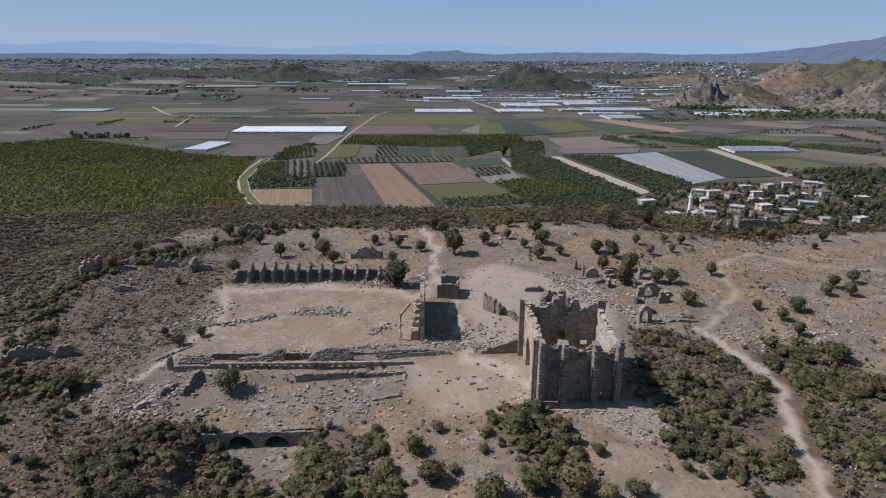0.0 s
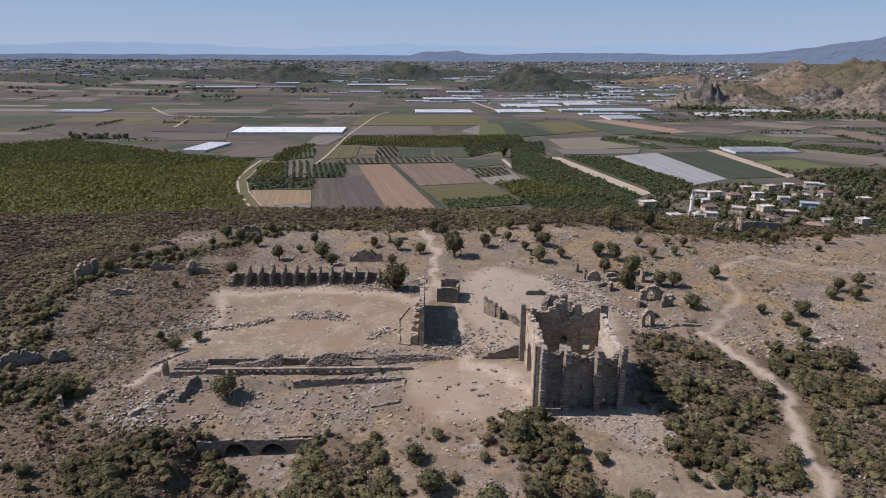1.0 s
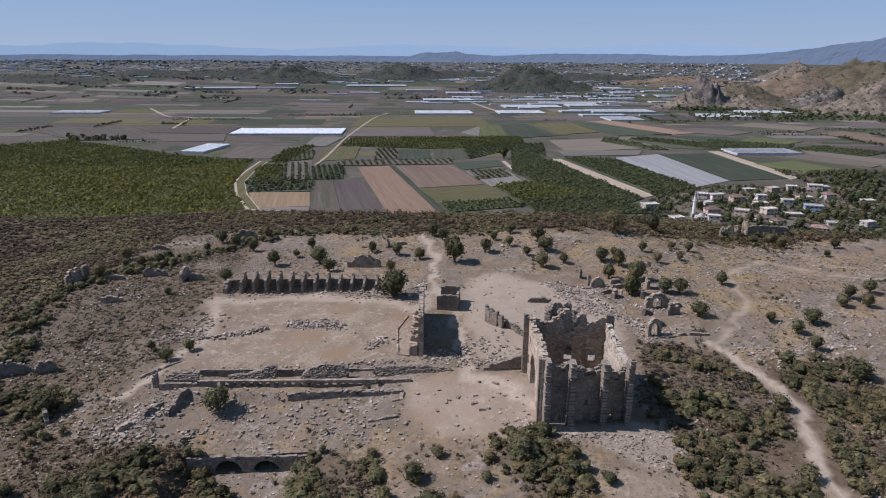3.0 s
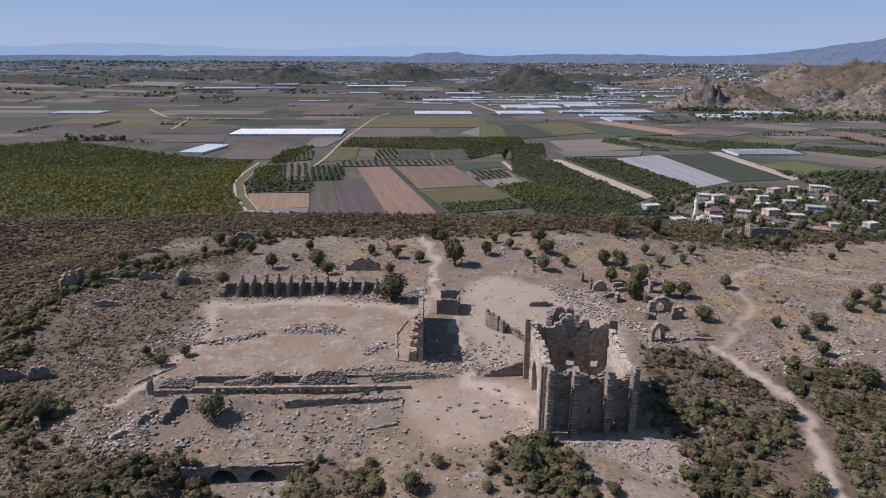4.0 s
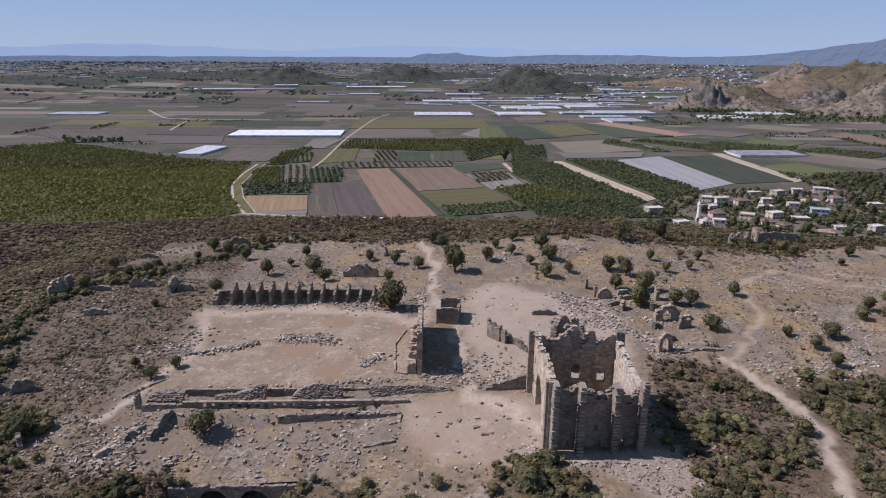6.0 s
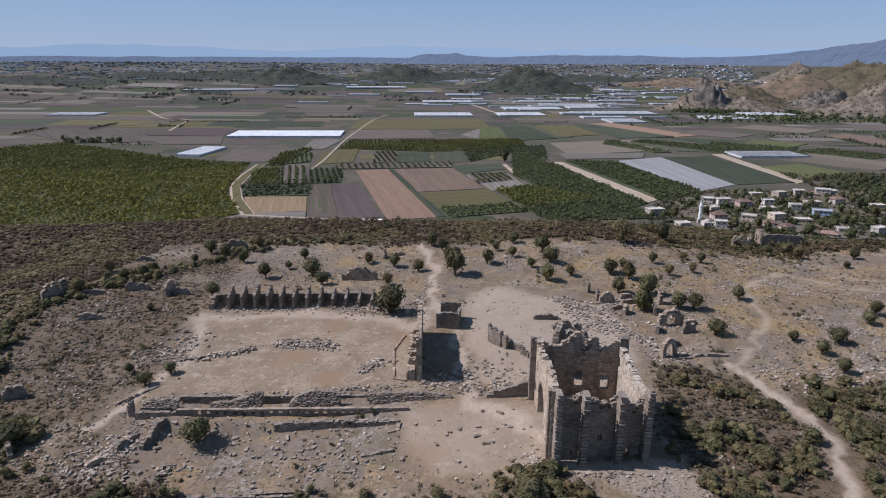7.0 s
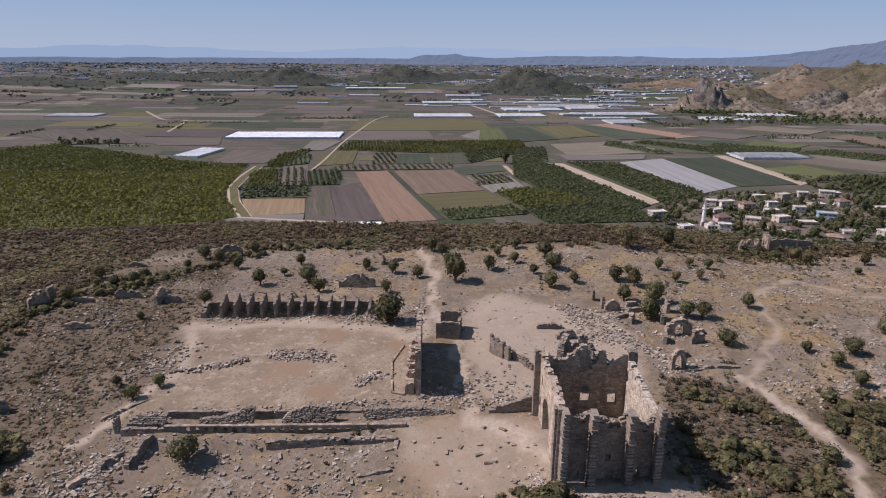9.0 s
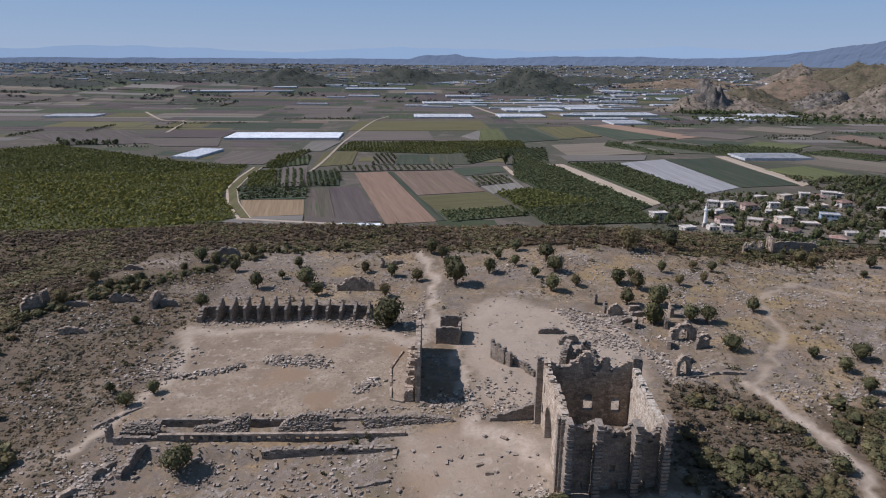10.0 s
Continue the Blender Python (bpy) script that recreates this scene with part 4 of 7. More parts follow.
TREES_MID = [(-20.9, 242.8, 10.8), (-7.5, 322.3, 6.2), (-2.3, 317.2, 5.6), (0.5, 301.9, 4.8), (3.5, 283.7, 10), (17.9, 294.7, 6.2), (29.7, 302.3, 4.3), (22.9, 311.9, 4.4), (32, 321.1, 6.2), (44.4, 309.4, 8.1), (45.8, 294.4, 7.8), (36.7, 289.5, 4.1), (41.4, 275.3, 6.3), (51.8, 279.4, 4.4), (69.1, 282.7, 7), (75.6, 276.8, 6.4), (76.4, 288.3, 3.6), (68.3, 263.5, 6.1), (79.7, 262.6, 7.9), (74, 248.5, 7.5), (94.7, 283.3, 4.5), (91.8, 297.5, 4.2), (108.8, 306.5, 3.8), (105.7, 286.2, 3.5), (116.1, 303.3, 4.3), (108.5, 335.8, 7.7), (85.1, 325.4, 11.4)]
TREES_EAST = [(113.1, 256.9, 5), (87.5, 250.6, 6.7), (93.5, 249.6, 6.2), (94, 230, 6.6), (158.2, 327.9, 5.2), (167.1, 326.8, 6.9), (167.6, 318.1, 5.6), (190.5, 311.4, 4.9), (180.1, 299.3, 3.7), (117.9, 224.8, 4), (123.4, 216.5, 4.7), (131.9, 222.7, 6.4), (123.4, 204.2, 4.4), (149, 234.4, 4.6), (155.8, 241.3, 4.7), (166.7, 246.2, 5.2), (158.4, 233.9, 4.6), (-65.8, 171.7, 7.3)]
BUSHES = [(-3.2, 128.3, 7.1), (2.3, 130.8, 3.6), (38.2, 134.7, 3.6), (-7.5, 139.6, 5.5), (-1.7, 147.4, 3.9), (-14.3, 133.6, 4.8), (29.8, 122.6, 9.6), (20.8, 123.1, 6.8), (10, 137.4, 3.4), (-103.7, 135.2, 4), (-82.2, 134.9, 6), (-115.3, 170.1, 7.2), (10.9, 145, 3.6), (19.1, 145.4, 6.6), (36.9, 119.8, 5.1), (44, 120.4, 5.1), (85.3, 136.9, 5.7), (94.2, 167.9, 5), (122.6, 165.3, 5.6), (126.4, 186.2, 8), (10.9, 121.1, 7.8), (70.5, 119.8, 3.1)]


def olive_tree(seed, mat, leaves=520, trunk_h=0.28):
    """A low evergreen about 2 m across before scaling: trunk with limbs, and a crown of leaf sprays."""
    rng = np.random.RandomState(seed)
    root = new("tree")
    v, f = [], []

    def limb(p, q, r0, r1, n=6):
        p, q = np.array(p, float), np.array(q, float)
        d = (q - p) / np.linalg.norm(q - p)
        a = np.cross(d, (0.3, 0.9, 0.1))
        a /= np.linalg.norm(a)
        b2 = np.cross(d, a)
        s = len(v)
        for c, r in ((p, r0), (q, r1)):
            for i in range(n):
                t = 2 * math.pi * i / n
                v.append(tuple(c + r * (a * math.cos(t) + b2 * math.sin(t))))
        for i in range(n):
            f.append((s + i, s + (i + 1) % n, s + n + (i + 1) % n, s + n + i))

    limb((0, 0, -0.3), (0.04, 0.02, trunk_h), 0.13, 0.09)
    for i in range(5):
        t = i * 1.26 + rng.uniform(-0.4, 0.4)
        limb((0.04, 0.02, trunk_h - 0.05), (0.55 * math.cos(t), 0.55 * math.sin(t), trunk_h + rng.uniform(0.35, 0.8)), 0.07, 0.025)
    part("trunk", quick_mesh("trunk", v, f, BARK), root, "short grey-brown trunk with spreading limbs")
    c = leaf_cloud(leaves, 14, 0.085 if leaves > 300 else 0.17, seed, 0.9, 6 if leaves > 300 else 4)
    c[:, 2] += trunk_h * 0.45
    crown = quick_mesh("crown", c, np.arange(len(c)).reshape(-1, 4), mat)
    crown.attributes.new("tone", "FLOAT", "FACE").data.foreach_set("value", np.full(len(c) // 4, rng.uniform(0.2, 0.75), np.float32))
    part("crown", crown, root)
    return root


def plant(rows, kinds, label, group, seed, tall=(0.95, 1.35), name="tree"):
    rng = np.random.RandomState(seed)
    for i, (x, y, w) in enumerate(rows):
        src = kinds[rng.randint(len(kinds))]
        s = w / 2.0 * 1.3
        m = Matrix.LocRotScale((x, y, float(height(x, y)) - 0.05), Euler((0, 0, rng.uniform(0, 6.28))), (s, s, s * rng.uniform(*tall)))
        ob = copy_thing(src, m)
        ob.name = name
        tagged(ob, label, name, group)


def drop_thing(ob):
    for o in (*ob.children_recursive, ob):
        bpy.data.objects.remove(o)


olives = [olive_tree(40 + i, OLIVE, 800) for i in range(6)]
dense = [olive_tree(60 + i, OLIVE, 1100, 0.1) for i in range(3)]
fresh = [olive_tree(70 + i, LEAF, 640, 0.2) for i in range(2)]
lows = [olive_tree(80 + i, MAQUIS, 560, 0.06) for i in range(4)]
plant(TREES_WEST, olives, "dark green round evergreen tree on the dry hilltop", "hilltop trees", 1)
plant(TREES_MID[1:19] + TREES_MID[20:], olives, "dark green round evergreen tree on the dry hilltop", "hilltop trees", 2)
plant(TREES_MID[:1] + TREES_EAST[-1:], dense, "large dense dark evergreen among the ruins", "hilltop trees", 3, (0.95, 1.05))
plant(TREES_MID[19:20], fresh, "bright green leafy tree beside ruins", "hilltop trees", 4, (1.1, 1.2))
plant(TREES_EAST[:-1], olives, "dark green evergreen tree on stony ground", "hilltop trees", 5)
plant(BUSHES, dense + lows, "dense olive-green bush on the stony slope", "slope bushes", 6, (0.75, 0.95), "bush")
for src in olives + dense + fresh + lows:
    drop_thing(src)


def fill(poly, per_m2, seed, soft=0.0):
    """Points by chance in a polygon."""
    rng = np.random.RandomState(seed)
    p = np.array(poly)
    lo, hi = p.min(0), p.max(0)
    n = int((hi - lo).prod() * per_m2)
    q = rng.uniform(lo - soft, hi + soft, (int(n * (1 + 0.6 * (soft > 0))), 2))
    if not soft:
        return q[inside(poly, q[:, 0], q[:, 1])]
    # a frayed border: some points stray out, and bays of open ground cut in
    dx, dy = soft * value_noise(q[:, 0], q[:, 1], 9, seed + 5), soft * value_noise(q[:, 0], q[:, 1], 9, seed + 6)
    stray = rng.normal(0, soft * 0.28, q.shape)
    k = inside(poly, q[:, 0] + dx + stray[:, 0], q[:, 1] + dy + stray[:, 1])
    k &= value_noise(q[:, 0], q[:, 1], 13, seed + 7) + 0.5 * value_noise(q[:, 0], q[:, 1], 5, seed + 8) > -0.55
    return q[k]


def scrub(name, pts, size, mat, label, clouds, seed, tall=(0.6, 1.0)):
    rng = np.random.RandomState(seed)
    z = height(pts[:, 0], pts[:, 1])
    r = size[0] + (size[1] - size[0]) * rng.rand(len(pts)) ** 1.7
    rows = np.stack([pts[:, 0], pts[:, 1], z - 0.1, r, rng.uniform(*tall, len(pts))], 1)
    return tagged(new(name, scattered(name, clouds, rows, mat, seed)), label, "scrub", kind="stuff")


rich = [leaf_cloud(116, 9, 0.122, 100 + i, 0.8, 4) for i in range(6)]
plain_shrub = [leaf_cloud(28, 6, 0.25, 120 + i, 0.7) for i in range(5)]
low_shrub = [leaf_cloud(8, 4, 0.44, 130 + i, 0.65) for i in range(6)]
tuft = [leaf_cloud(6, 3, 0.46, 140 + i, 0.6) for i in range(5)]
for k, (poly, dens) in enumerate(((BRUSH_ANNEX, 0.42), (BRUSH_PATH, 0.40), (BRUSH_FRONT, 0.62), (BRUSH_VAULT, 0.62), (BRUSH_SOUTH, 0.62), (BRUSH_GULLY, 0.30), (BRUSH_LOW, 0.34))):
    pts = fill(poly, dens, 200 + k, 5.0)
    pts = pts[(line_distance(TRACK_EAST, pts[:, 0], pts[:, 1]) > 3.8) & (np.arange(len(pts)) % 10 < 8)]
    if k == 4:
        pts = pts[(pts[:, 0] + 0.35 * (pts[:, 1] - 140) > -92 + 7 * value_noise(pts[:, 0], pts[:, 1], 9, 45)) | (np.arange(len(pts)) % 9 == 0)]
    tone = value_noise(pts[:, 0], pts[:, 1], 11, 50 + k) + 0.6 * value_noise(pts[:, 0], pts[:, 1], 4, 60 + k) + (-0.2, 0.0, 0.1, -0.05, 0.1, 0.15, 0.5)[k] * np.ones(len(pts)) - (0.5 * smooth((pts[:, 1] - 155) / 30) - 0.6 * smooth((148 - pts[:, 1]) / 14) if k == 0 else 0)
    scrub("maquis", pts[tone > 0.22], (1.0, 3.4), OLIVE, "dense dark green maquis on the slope", rich, 210 + k)
    scrub("light_maquis", pts[(tone <= 0.22) & (tone > -0.25)], (0.9, 3.0), MAQUIS, "dense olive-green maquis scrub on the slope", rich, 215 + k)
    scrub("dry_scrub", pts[tone <= -0.25], (0.5, 2.0), DRY if k == 4 else GARRIGUE, "dry grey-brown scrub among stones", plain_shrub, 220 + k)
    more = fill(poly, 1.1 if k == 4 else 0.45, 230 + k, 8.0)
    more = more[line_distance(TRACK_EAST, more[:, 0], more[:, 1]) > 2.8]
    scrub("low_scrub", more, (0.3, 1.1), DRY if k in (0, 4) else GARRIGUE, "low brownish scrub between the bushes", low_shrub, 240 + k)

# the heath that covers the hill's far and western slopes
rng = np.random.RandomState(5)
h = rng.uniform((-330, 150), (300, 425), (64000, 2))
edge = np.interp(h[:, 0], [-300, -158, -150, -141, -100, -10, 120, 240], [150, 185, 225, 330, 332, 322, 330, 322])
keep = (h[:, 1] > edge + 4 * value_noise(h[:, 0], h[:, 1], 12, 21)) & (np.abs(h[:, 0]) < 0.82 * h[:, 1] + 10) & (h[:, 1] < np.interp(h[:, 0], EDGE_X, EDGE_Y) + 75)
h = h[keep]
green = value_noise(h[:, 0], h[:, 1], 30, 77) + 0.5 * value_noise(h[:, 0], h[:, 1], 8, 78) + np.clip(h[:, 0] + 60, -60, 160) / 500 > 0.16
scrub("heath", h[~green], (0.9, 2.5), HEATH, "brown autumn heath covering the hillside", low_shrub, 301, (0.4, 0.7))
scrub("green_heath", h[green], (0.9, 2.5), MAQUIS, "olive-green scrub along the hill's edge", low_shrub, 302, (0.45, 0.8))
# taller bushes along the hill's edge, above the fields and the village
e = rng.uniform((-150, 318), (330, 440), (8400, 2))
rim = np.interp(e[:, 0], EDGE_X, EDGE_Y)
e = e[(e[:, 1] > rim - np.where(e[:, 0] < -20, 12, 27) + 6 * value_noise(e[:, 0], e[:, 1], 14, 97)) & (e[:, 1] < rim + 85) & (rng.rand(len(e)) < 0.5 + 0.15 * smooth((e[:, 0] - 20) / 80))]
kind = value_noise(e[:, 0], e[:, 1], 13, 98) + rng.uniform(-0.4, 0.4, len(e)) - np.where(e[:, 0] < 140, 0.45, 0.05)
scrub("edge_bushes", e[kind > 0.1], (1.2, 3.6), OLIVE, "dark green bushes along the hill's edge", plain_shrub, 303, (0.8, 1.2))
scrub("pale_edge_bushes", e[(kind <= 0.1) & (kind > -0.35)], (1.0, 3.0), MAQUIS, "olive-green bushes along the hill's edge", plain_shrub, 304, (0.8, 1.2))
scrub("russet_edge_bushes", e[kind <= -0.35], (1.0, 3.0), DRY, "russet bushes along the hill's edge", plain_shrub, 305, (0.7, 1.0))
# bushes along the border between the heath and the stony ground
border = [(-140, 190), (-143, 208), (-150, 226), (-147, 246), (-136, 262), (-128, 270), (-118, 282), (-107, 292), (-97, 312), (-80, 326), (-50, 330)]
t = rng.rand(330) * (len(border) - 1)
b = np.array(border, float)
k = t.astype(int)
b = b[k] * (1 - (t - k))[:, None] + b[k + 1] * (t - k)[:, None] + rng.normal(0, 3.2, (330, 2)) - (3, -2)
scrub("border_bushes", b[:190], (1.0, 3.0), MAQUIS, "olive-green bushes along the edge of the heath", rich, 306, (0.7, 1.0))
scrub("dark_border_bushes", b[190:], (1.0, 3.2), OLIVE, "dark green bushes along the edge of the heath", rich, 307, (0.7, 1.0))
# grey garrigue over the western stony ground
WEST = [(-150, 175), (-150, 250), (-128, 296), (-100, 300), (-94, 262), (-99, 236), (-92, 214), (-100, 192), (-96, 170), (-112, 160)]
g = fill(WEST, 0.75, 290, 6.0)
kind = value_noise(g[:, 0], g[:, 1], 12, 96) + rng.uniform(-0.5, 0.5, len(g))
scrub("garrigue", g[kind < 0.25], (0.35, 1.5), GARRIGUE, "low grey garrigue shrubs on stony ground", low_shrub, 291, (0.3, 0.6))
scrub("dry_garrigue", g[kind >= 0.25], (0.35, 1.3), DRY, "low brown shrubs on stony ground", low_shrub, 292, (0.3, 0.6))
# tufts and small shrubs between the ruins
s = rng.uniform((-185, 100), (205, 350), (62000, 2))
x, y = s[:, 0], s[:, 1]
free = ~((inside(COURT_BACK, x, y) & (rng.rand(len(x)) < 0.7)) | inside(AGORA, x, y) | inside(FORECOURT, x, y) | inside(CLEARING, x, y))
free &= (line_distance(TRACK_EAST, x, y) > 3) & (line_distance(TRACK_NORTH, x, y) > 2.5) & (line_distance(TRACK_WEST, x, y) > 3)
free &= ~((x > 22) & (x < 53) & (y > 150) & (y < 190))
cover = 0.13 + 0.34 * value_noise(x, y, 24, 91) + 0.30 * value_noise(x, y, 7, 92) + 0.12 * value_noise(x, y, 2.5, 93)
cover = cover + np.where(x < -92 + 8 * value_noise(x, y, 20, 94), 0.55, 0) + np.where(y > 262, 0.05, 0) + np.where(x > 84, 0.46, 0) - np.where(inside(NAVE, x, y), 0.10, 0) - np.where((np.abs(x - 25) < 45) & (np.abs(y - 225) < 35), 0.12, 0)
s = s[free & (rng.rand(len(s)) < cover)]
kind = value_noise(s[:, 0], s[:, 1], 15, 95) + rng.uniform(-0.5, 0.5, len(s))
scrub("grey_tufts", s[kind < 0.0], (0.22, 0.95), GARRIGUE, "dry grey-brown tufts between stones", tuft, 310, (0.5, 0.95))
scrub("brown_tufts", s[(kind >= 0.0) & (kind < 0.45)], (0.2, 0.8), DRY, "dry brown grass tufts between stones", tuft, 311, (0.4, 0.8))
scrub("green_shrubs", s[kind >= 0.45][::3], (0.4, 1.8), MAQUIS, "small olive-green shrubs on the hilltop", plain_shrub, 312, (0.6, 0.95))

# ---- loose stones ----
OUTCROP = material("pale_limestone_outcrop", (0.28, 0.24, 0.20), (0.41, 0.36, 0.305), 3.0, (0.23, 0.195, 0.155), 0.3, each=0.2)
rng = np.random.RandomState(81)


def stones(name, pts, size, label, seed, mat=None, power=2.0, kind="stuff"):
    rng = np.random.RandomState(seed)
    s = size[0] + (size[1] - size[0]) * rng.rand(len(pts)) ** power
    rows = np.stack([pts[:, 0], pts[:, 1], height(pts[:, 0], pts[:, 1]) + s * 0.12, s], 1)
    return tagged(new(name, stones_at(name, rows, mat or ROCK, seed)), label, "stones", kind=kind)


def standing(x, y):
    """Where walls and floors of the hall leave no room for loose stones."""
    return (x > 23) & (x < 51) & (y > 153) & (y < 187)


p = rng.uniform((-175, 100), (200, 340), (44000, 2))
d = 0.35 + 0.5 * value_noise(p[:, 0], p[:, 1], 20, 301) + 0.35 * value_noise(p[:, 0], p[:, 1], 7, 302) + np.where(p[:, 0] < -60, 0.2, 0) + np.where(p[:, 0] > 60, -0.12, 0)
d = np.where(inside(AGORA, p[:, 0], p[:, 1]), 0.06, d)
d = np.where(inside(FORECOURT, p[:, 0], p[:, 1]) | inside(CLEARING, p[:, 0], p[:, 1]), 0.12, d)
d = np.where(inside(NAVE, p[:, 0], p[:, 1]), 0.3, d)
d = np.where(inside(COURT_BACK, p[:, 0], p[:, 1]), 0.16, d)
d = np.where((np.abs(p[:, 0] - 1) < 8.5) & (p[:, 1] > 199) & (p[:, 1] < 227), 0.02, d)
for line in (TRACK_EAST, TRACK_NORTH):
    d = np.where(line_distance(line, p[:, 0], p[:, 1]) < 2.6, 0.0, d)
keep = (rng.rand(len(p)) < d) & ~standing(p[:, 0], p[:, 1])
p = p[keep]
stones("loose_stones", p, (0.15, 0.95), "loose pale stones scattered over the hilltop", 82)
# outcrops of pale rock breaking through the soil
a = np.concatenate([rng.uniform((85, 190), (190, 335), (105, 2)), rng.uniform((-140, 180), (-95, 320), (30, 2)), rng.uniform((20, 255), (110, 330), (26, 2)), rng.uniform((-80, 262), (0, 330), (18, 2))])
c = np.repeat(a, rng.randint(8, 34, len(a)), 0)
c = c + rng.normal(0, 1.0, c.shape) * rng.uniform(1.0, 3.4, (len(c), 1)) * (1.5, 0.8)
stones("rock_outcrop", c[line_distance(TRACK_EAST, c[:, 0], c[:, 1]) > 2.5], (0.18, 1.1), "patches of pale bedrock breaking through the soil", 181, OUTCROP, 1.6)
p = fill(NAVE, 0.14, 83)
stones("nave_rubble", p, (0.2, 1.0), "fallen building stones in the old nave", 84, STONE, 2.0)
p = fill(SPOIL, 1.6, 85)
stones("gravel_spoil", p[~standing(p[:, 0], p[:, 1])], (0.2, 0.7), "grey stone spoil in front of the hall", 86)
# strips of rubble along walls, streets and court edges
STRIPS = [((-90, 250), (-28, 250.5), 2.2, 420), ((-34, 247), (-22, 248), 3.0, 160), ((-80, 192), (-10, 191), 1.0, 260), ((44, 250), (72, 222), 2.0, 420), ((44, 254), (58, 247), 1.2, 220), ((40, 258), (50, 250), 0.8, 90), ((74, 236), (90, 240), 2.5, 200), ((68, 212), (80, 218), 2.5, 180), ((60, 252), (72, 256), 2.5, 160)]
STRIPS += [((-92, 158), (-86, 166), 1.4, 70), ((-86, 166), (-84, 176), 1.2, 90), ((-72, 160), (-66, 163), 1.2, 40), ((10, 205), (22, 192), 3.0, 120), ((8, 190), (22, 189), 2.0, 140), ((-100, 160), (-80, 176), 3.5, 260), ((-92, 158), (-84, 168), 3.0, 160), ((-4, 194), (6, 192), 2.5, 200),
          ((30, 190), (46, 190), 3.0, 220), ((-100, 214), (-88, 226), 4.0, 260), ((-14, 240), (-10, 262), 2.0, 130), ((18, 156), (24, 158), 2.0, 120), ((28, 152), (48, 152), 1.0, 120),
          ((-60, 280), (-30, 284), 4.0, 200), ((20, 300), (60, 305), 5.0, 260), ((100, 200), (140, 208), 4.0, 260), ((-60, 165), (-14, 160), 5.0, 260), ((46, 236), (58, 232), 3.0, 160)]
q = []
for (x0, y0), (x1, y1), wide, n in STRIPS:
    t = rng.rand(n, 1)
    q.append(np.array((x0, y0)) * (1 - t) + np.array((x1, y1)) * t + rng.normal(0, wide, (n, 2)))
q = np.concatenate(q)
stones("wall_rubble", q[~standing(q[:, 0], q[:, 1])], (0.3, 1.3), "rubble fallen along the ruined walls", 87, ROCK, 1.5)


def heap(line, wide, count, size, tall, label, seed):
    """A sorted heap of building stones along a line."""
    rng = np.random.RandomState(seed)
    t = rng.rand(count) * (len(line) - 1)
    i = np.minimum(t.astype(int), len(line) - 2)
    f = (t - i)[:, None]
    a = np.array(line, float)
    c = a[i] * (1 - f) + a[i + 1] * f
    off = rng.normal(0, wide / 2.2, (count, 2))
    p = c + off
    z = height(p[:, 0], p[:, 1]) + tall * np.clip(1 - np.hypot(off[:, 0], off[:, 1]) / wide, 0, 1) * rng.rand(count)
    s = rng.uniform(*size, count)
    return tagged(new("stone_heap", stones_at("stone_heap", np.stack([p[:, 0], p[:, 1], z + s * 0.15, s], 1), ROCK, seed)), label, "stones", "stone heaps", "stuff")


heap([(-86, 214.5), (-76.4, 216), (-70.7, 217.2), (-65.0, 219.0)], 2.0, 170, (0.5, 1.5), 0.7, "long heap of sorted building stones in the court", 88)
heap([(-57.3, 222), (-49.3, 219.6), (-43.2, 219), (-37.8, 217)], 3.2, 300, (0.5, 1.4), 0.6, "wide spread of sorted building stones in the court", 89)
heap([(-25.5, 201.5), (-21, 205.5)], 2.6, 80, (0.5, 1.5), 0.5, "small heap of building stones in the court", 90)
heap([(2, 194), (6, 199)], 2.6, 130, (0.4, 1.2), 0.6, "heap of pale rubble beside the fountain wall", 91)
heap([(42, 257.5), (54, 251), (65, 231), (70.5, 219)], 1.3, 150, (0.5, 1.5), 0.3, "line of pale paving blocks along the old street", 92)
heap([(46, 259), (58, 253), (68, 236)], 0.8, 60, (0.5, 1.3), 0.2, "line of pale kerb blocks along the old street", 93)

# single fallen blocks
block_kinds = []
for i in range(5):
    r = np.random.RandomState(95 + i)
    bm = bmesh.new()
    bmesh.ops.create_cube(bm, size=1.0)
    bmesh.ops.bevel(bm, geom=bm.edges[:], offset=0.06, segments=1, affect="EDGES")
    for v in bm.verts:
        v.co += Vector(r.uniform(-0.09, 0.09, 3))
    me = bpy.data.meshes.new("fallen_block")
    bm.to_mesh(me)
    bm.free()
    me.materials.append(STONE if i % 2 else ROCK)
    block_kinds.append(me)
COURT_BLOCKS = [(9.8, 178.9), (14.6, 177.9), (13.1, 171.2), (8.0, 168.4), (8.5, 172.1), (16.8, 171.5), (3.6, 171.8), (0.2, 169.9), (10.1, 165.1), (11.8, 165.6)]
for i in range(90):
    if i < 55:
        x, y = fill(NAVE, 0.5, 500 + i)[0]
    elif i < 55 + len(COURT_BLOCKS):
        x, y = COURT_BLOCKS[i - 55]
    elif i < 70:
        x, y = rng.uniform((-8, 158), (22, 182))
    else:
        x, y = rng.uniform((-90, 150), (-78, 172))
    if standing(np.array(x), np.array(y)):
        continue
    size = Vector((rng.uniform(0.7, 2.0), rng.uniform(0.5, 0.9), rng.uniform(0.4, 0.7)))
    ob = new("fallen_block", block_kinds[i % 5])
    ob.matrix_world = Matrix.LocRotScale((x, y, float(height(x, y)) + size.z * 0.35), Euler((rng.uniform(-0.15, 0.15), rng.uniform(-0.15, 0.15), rng.uniform(0, 3.14))), size)
    tagged(ob, "squared stone block fallen from a wall", "stone block", "fallen blocks")

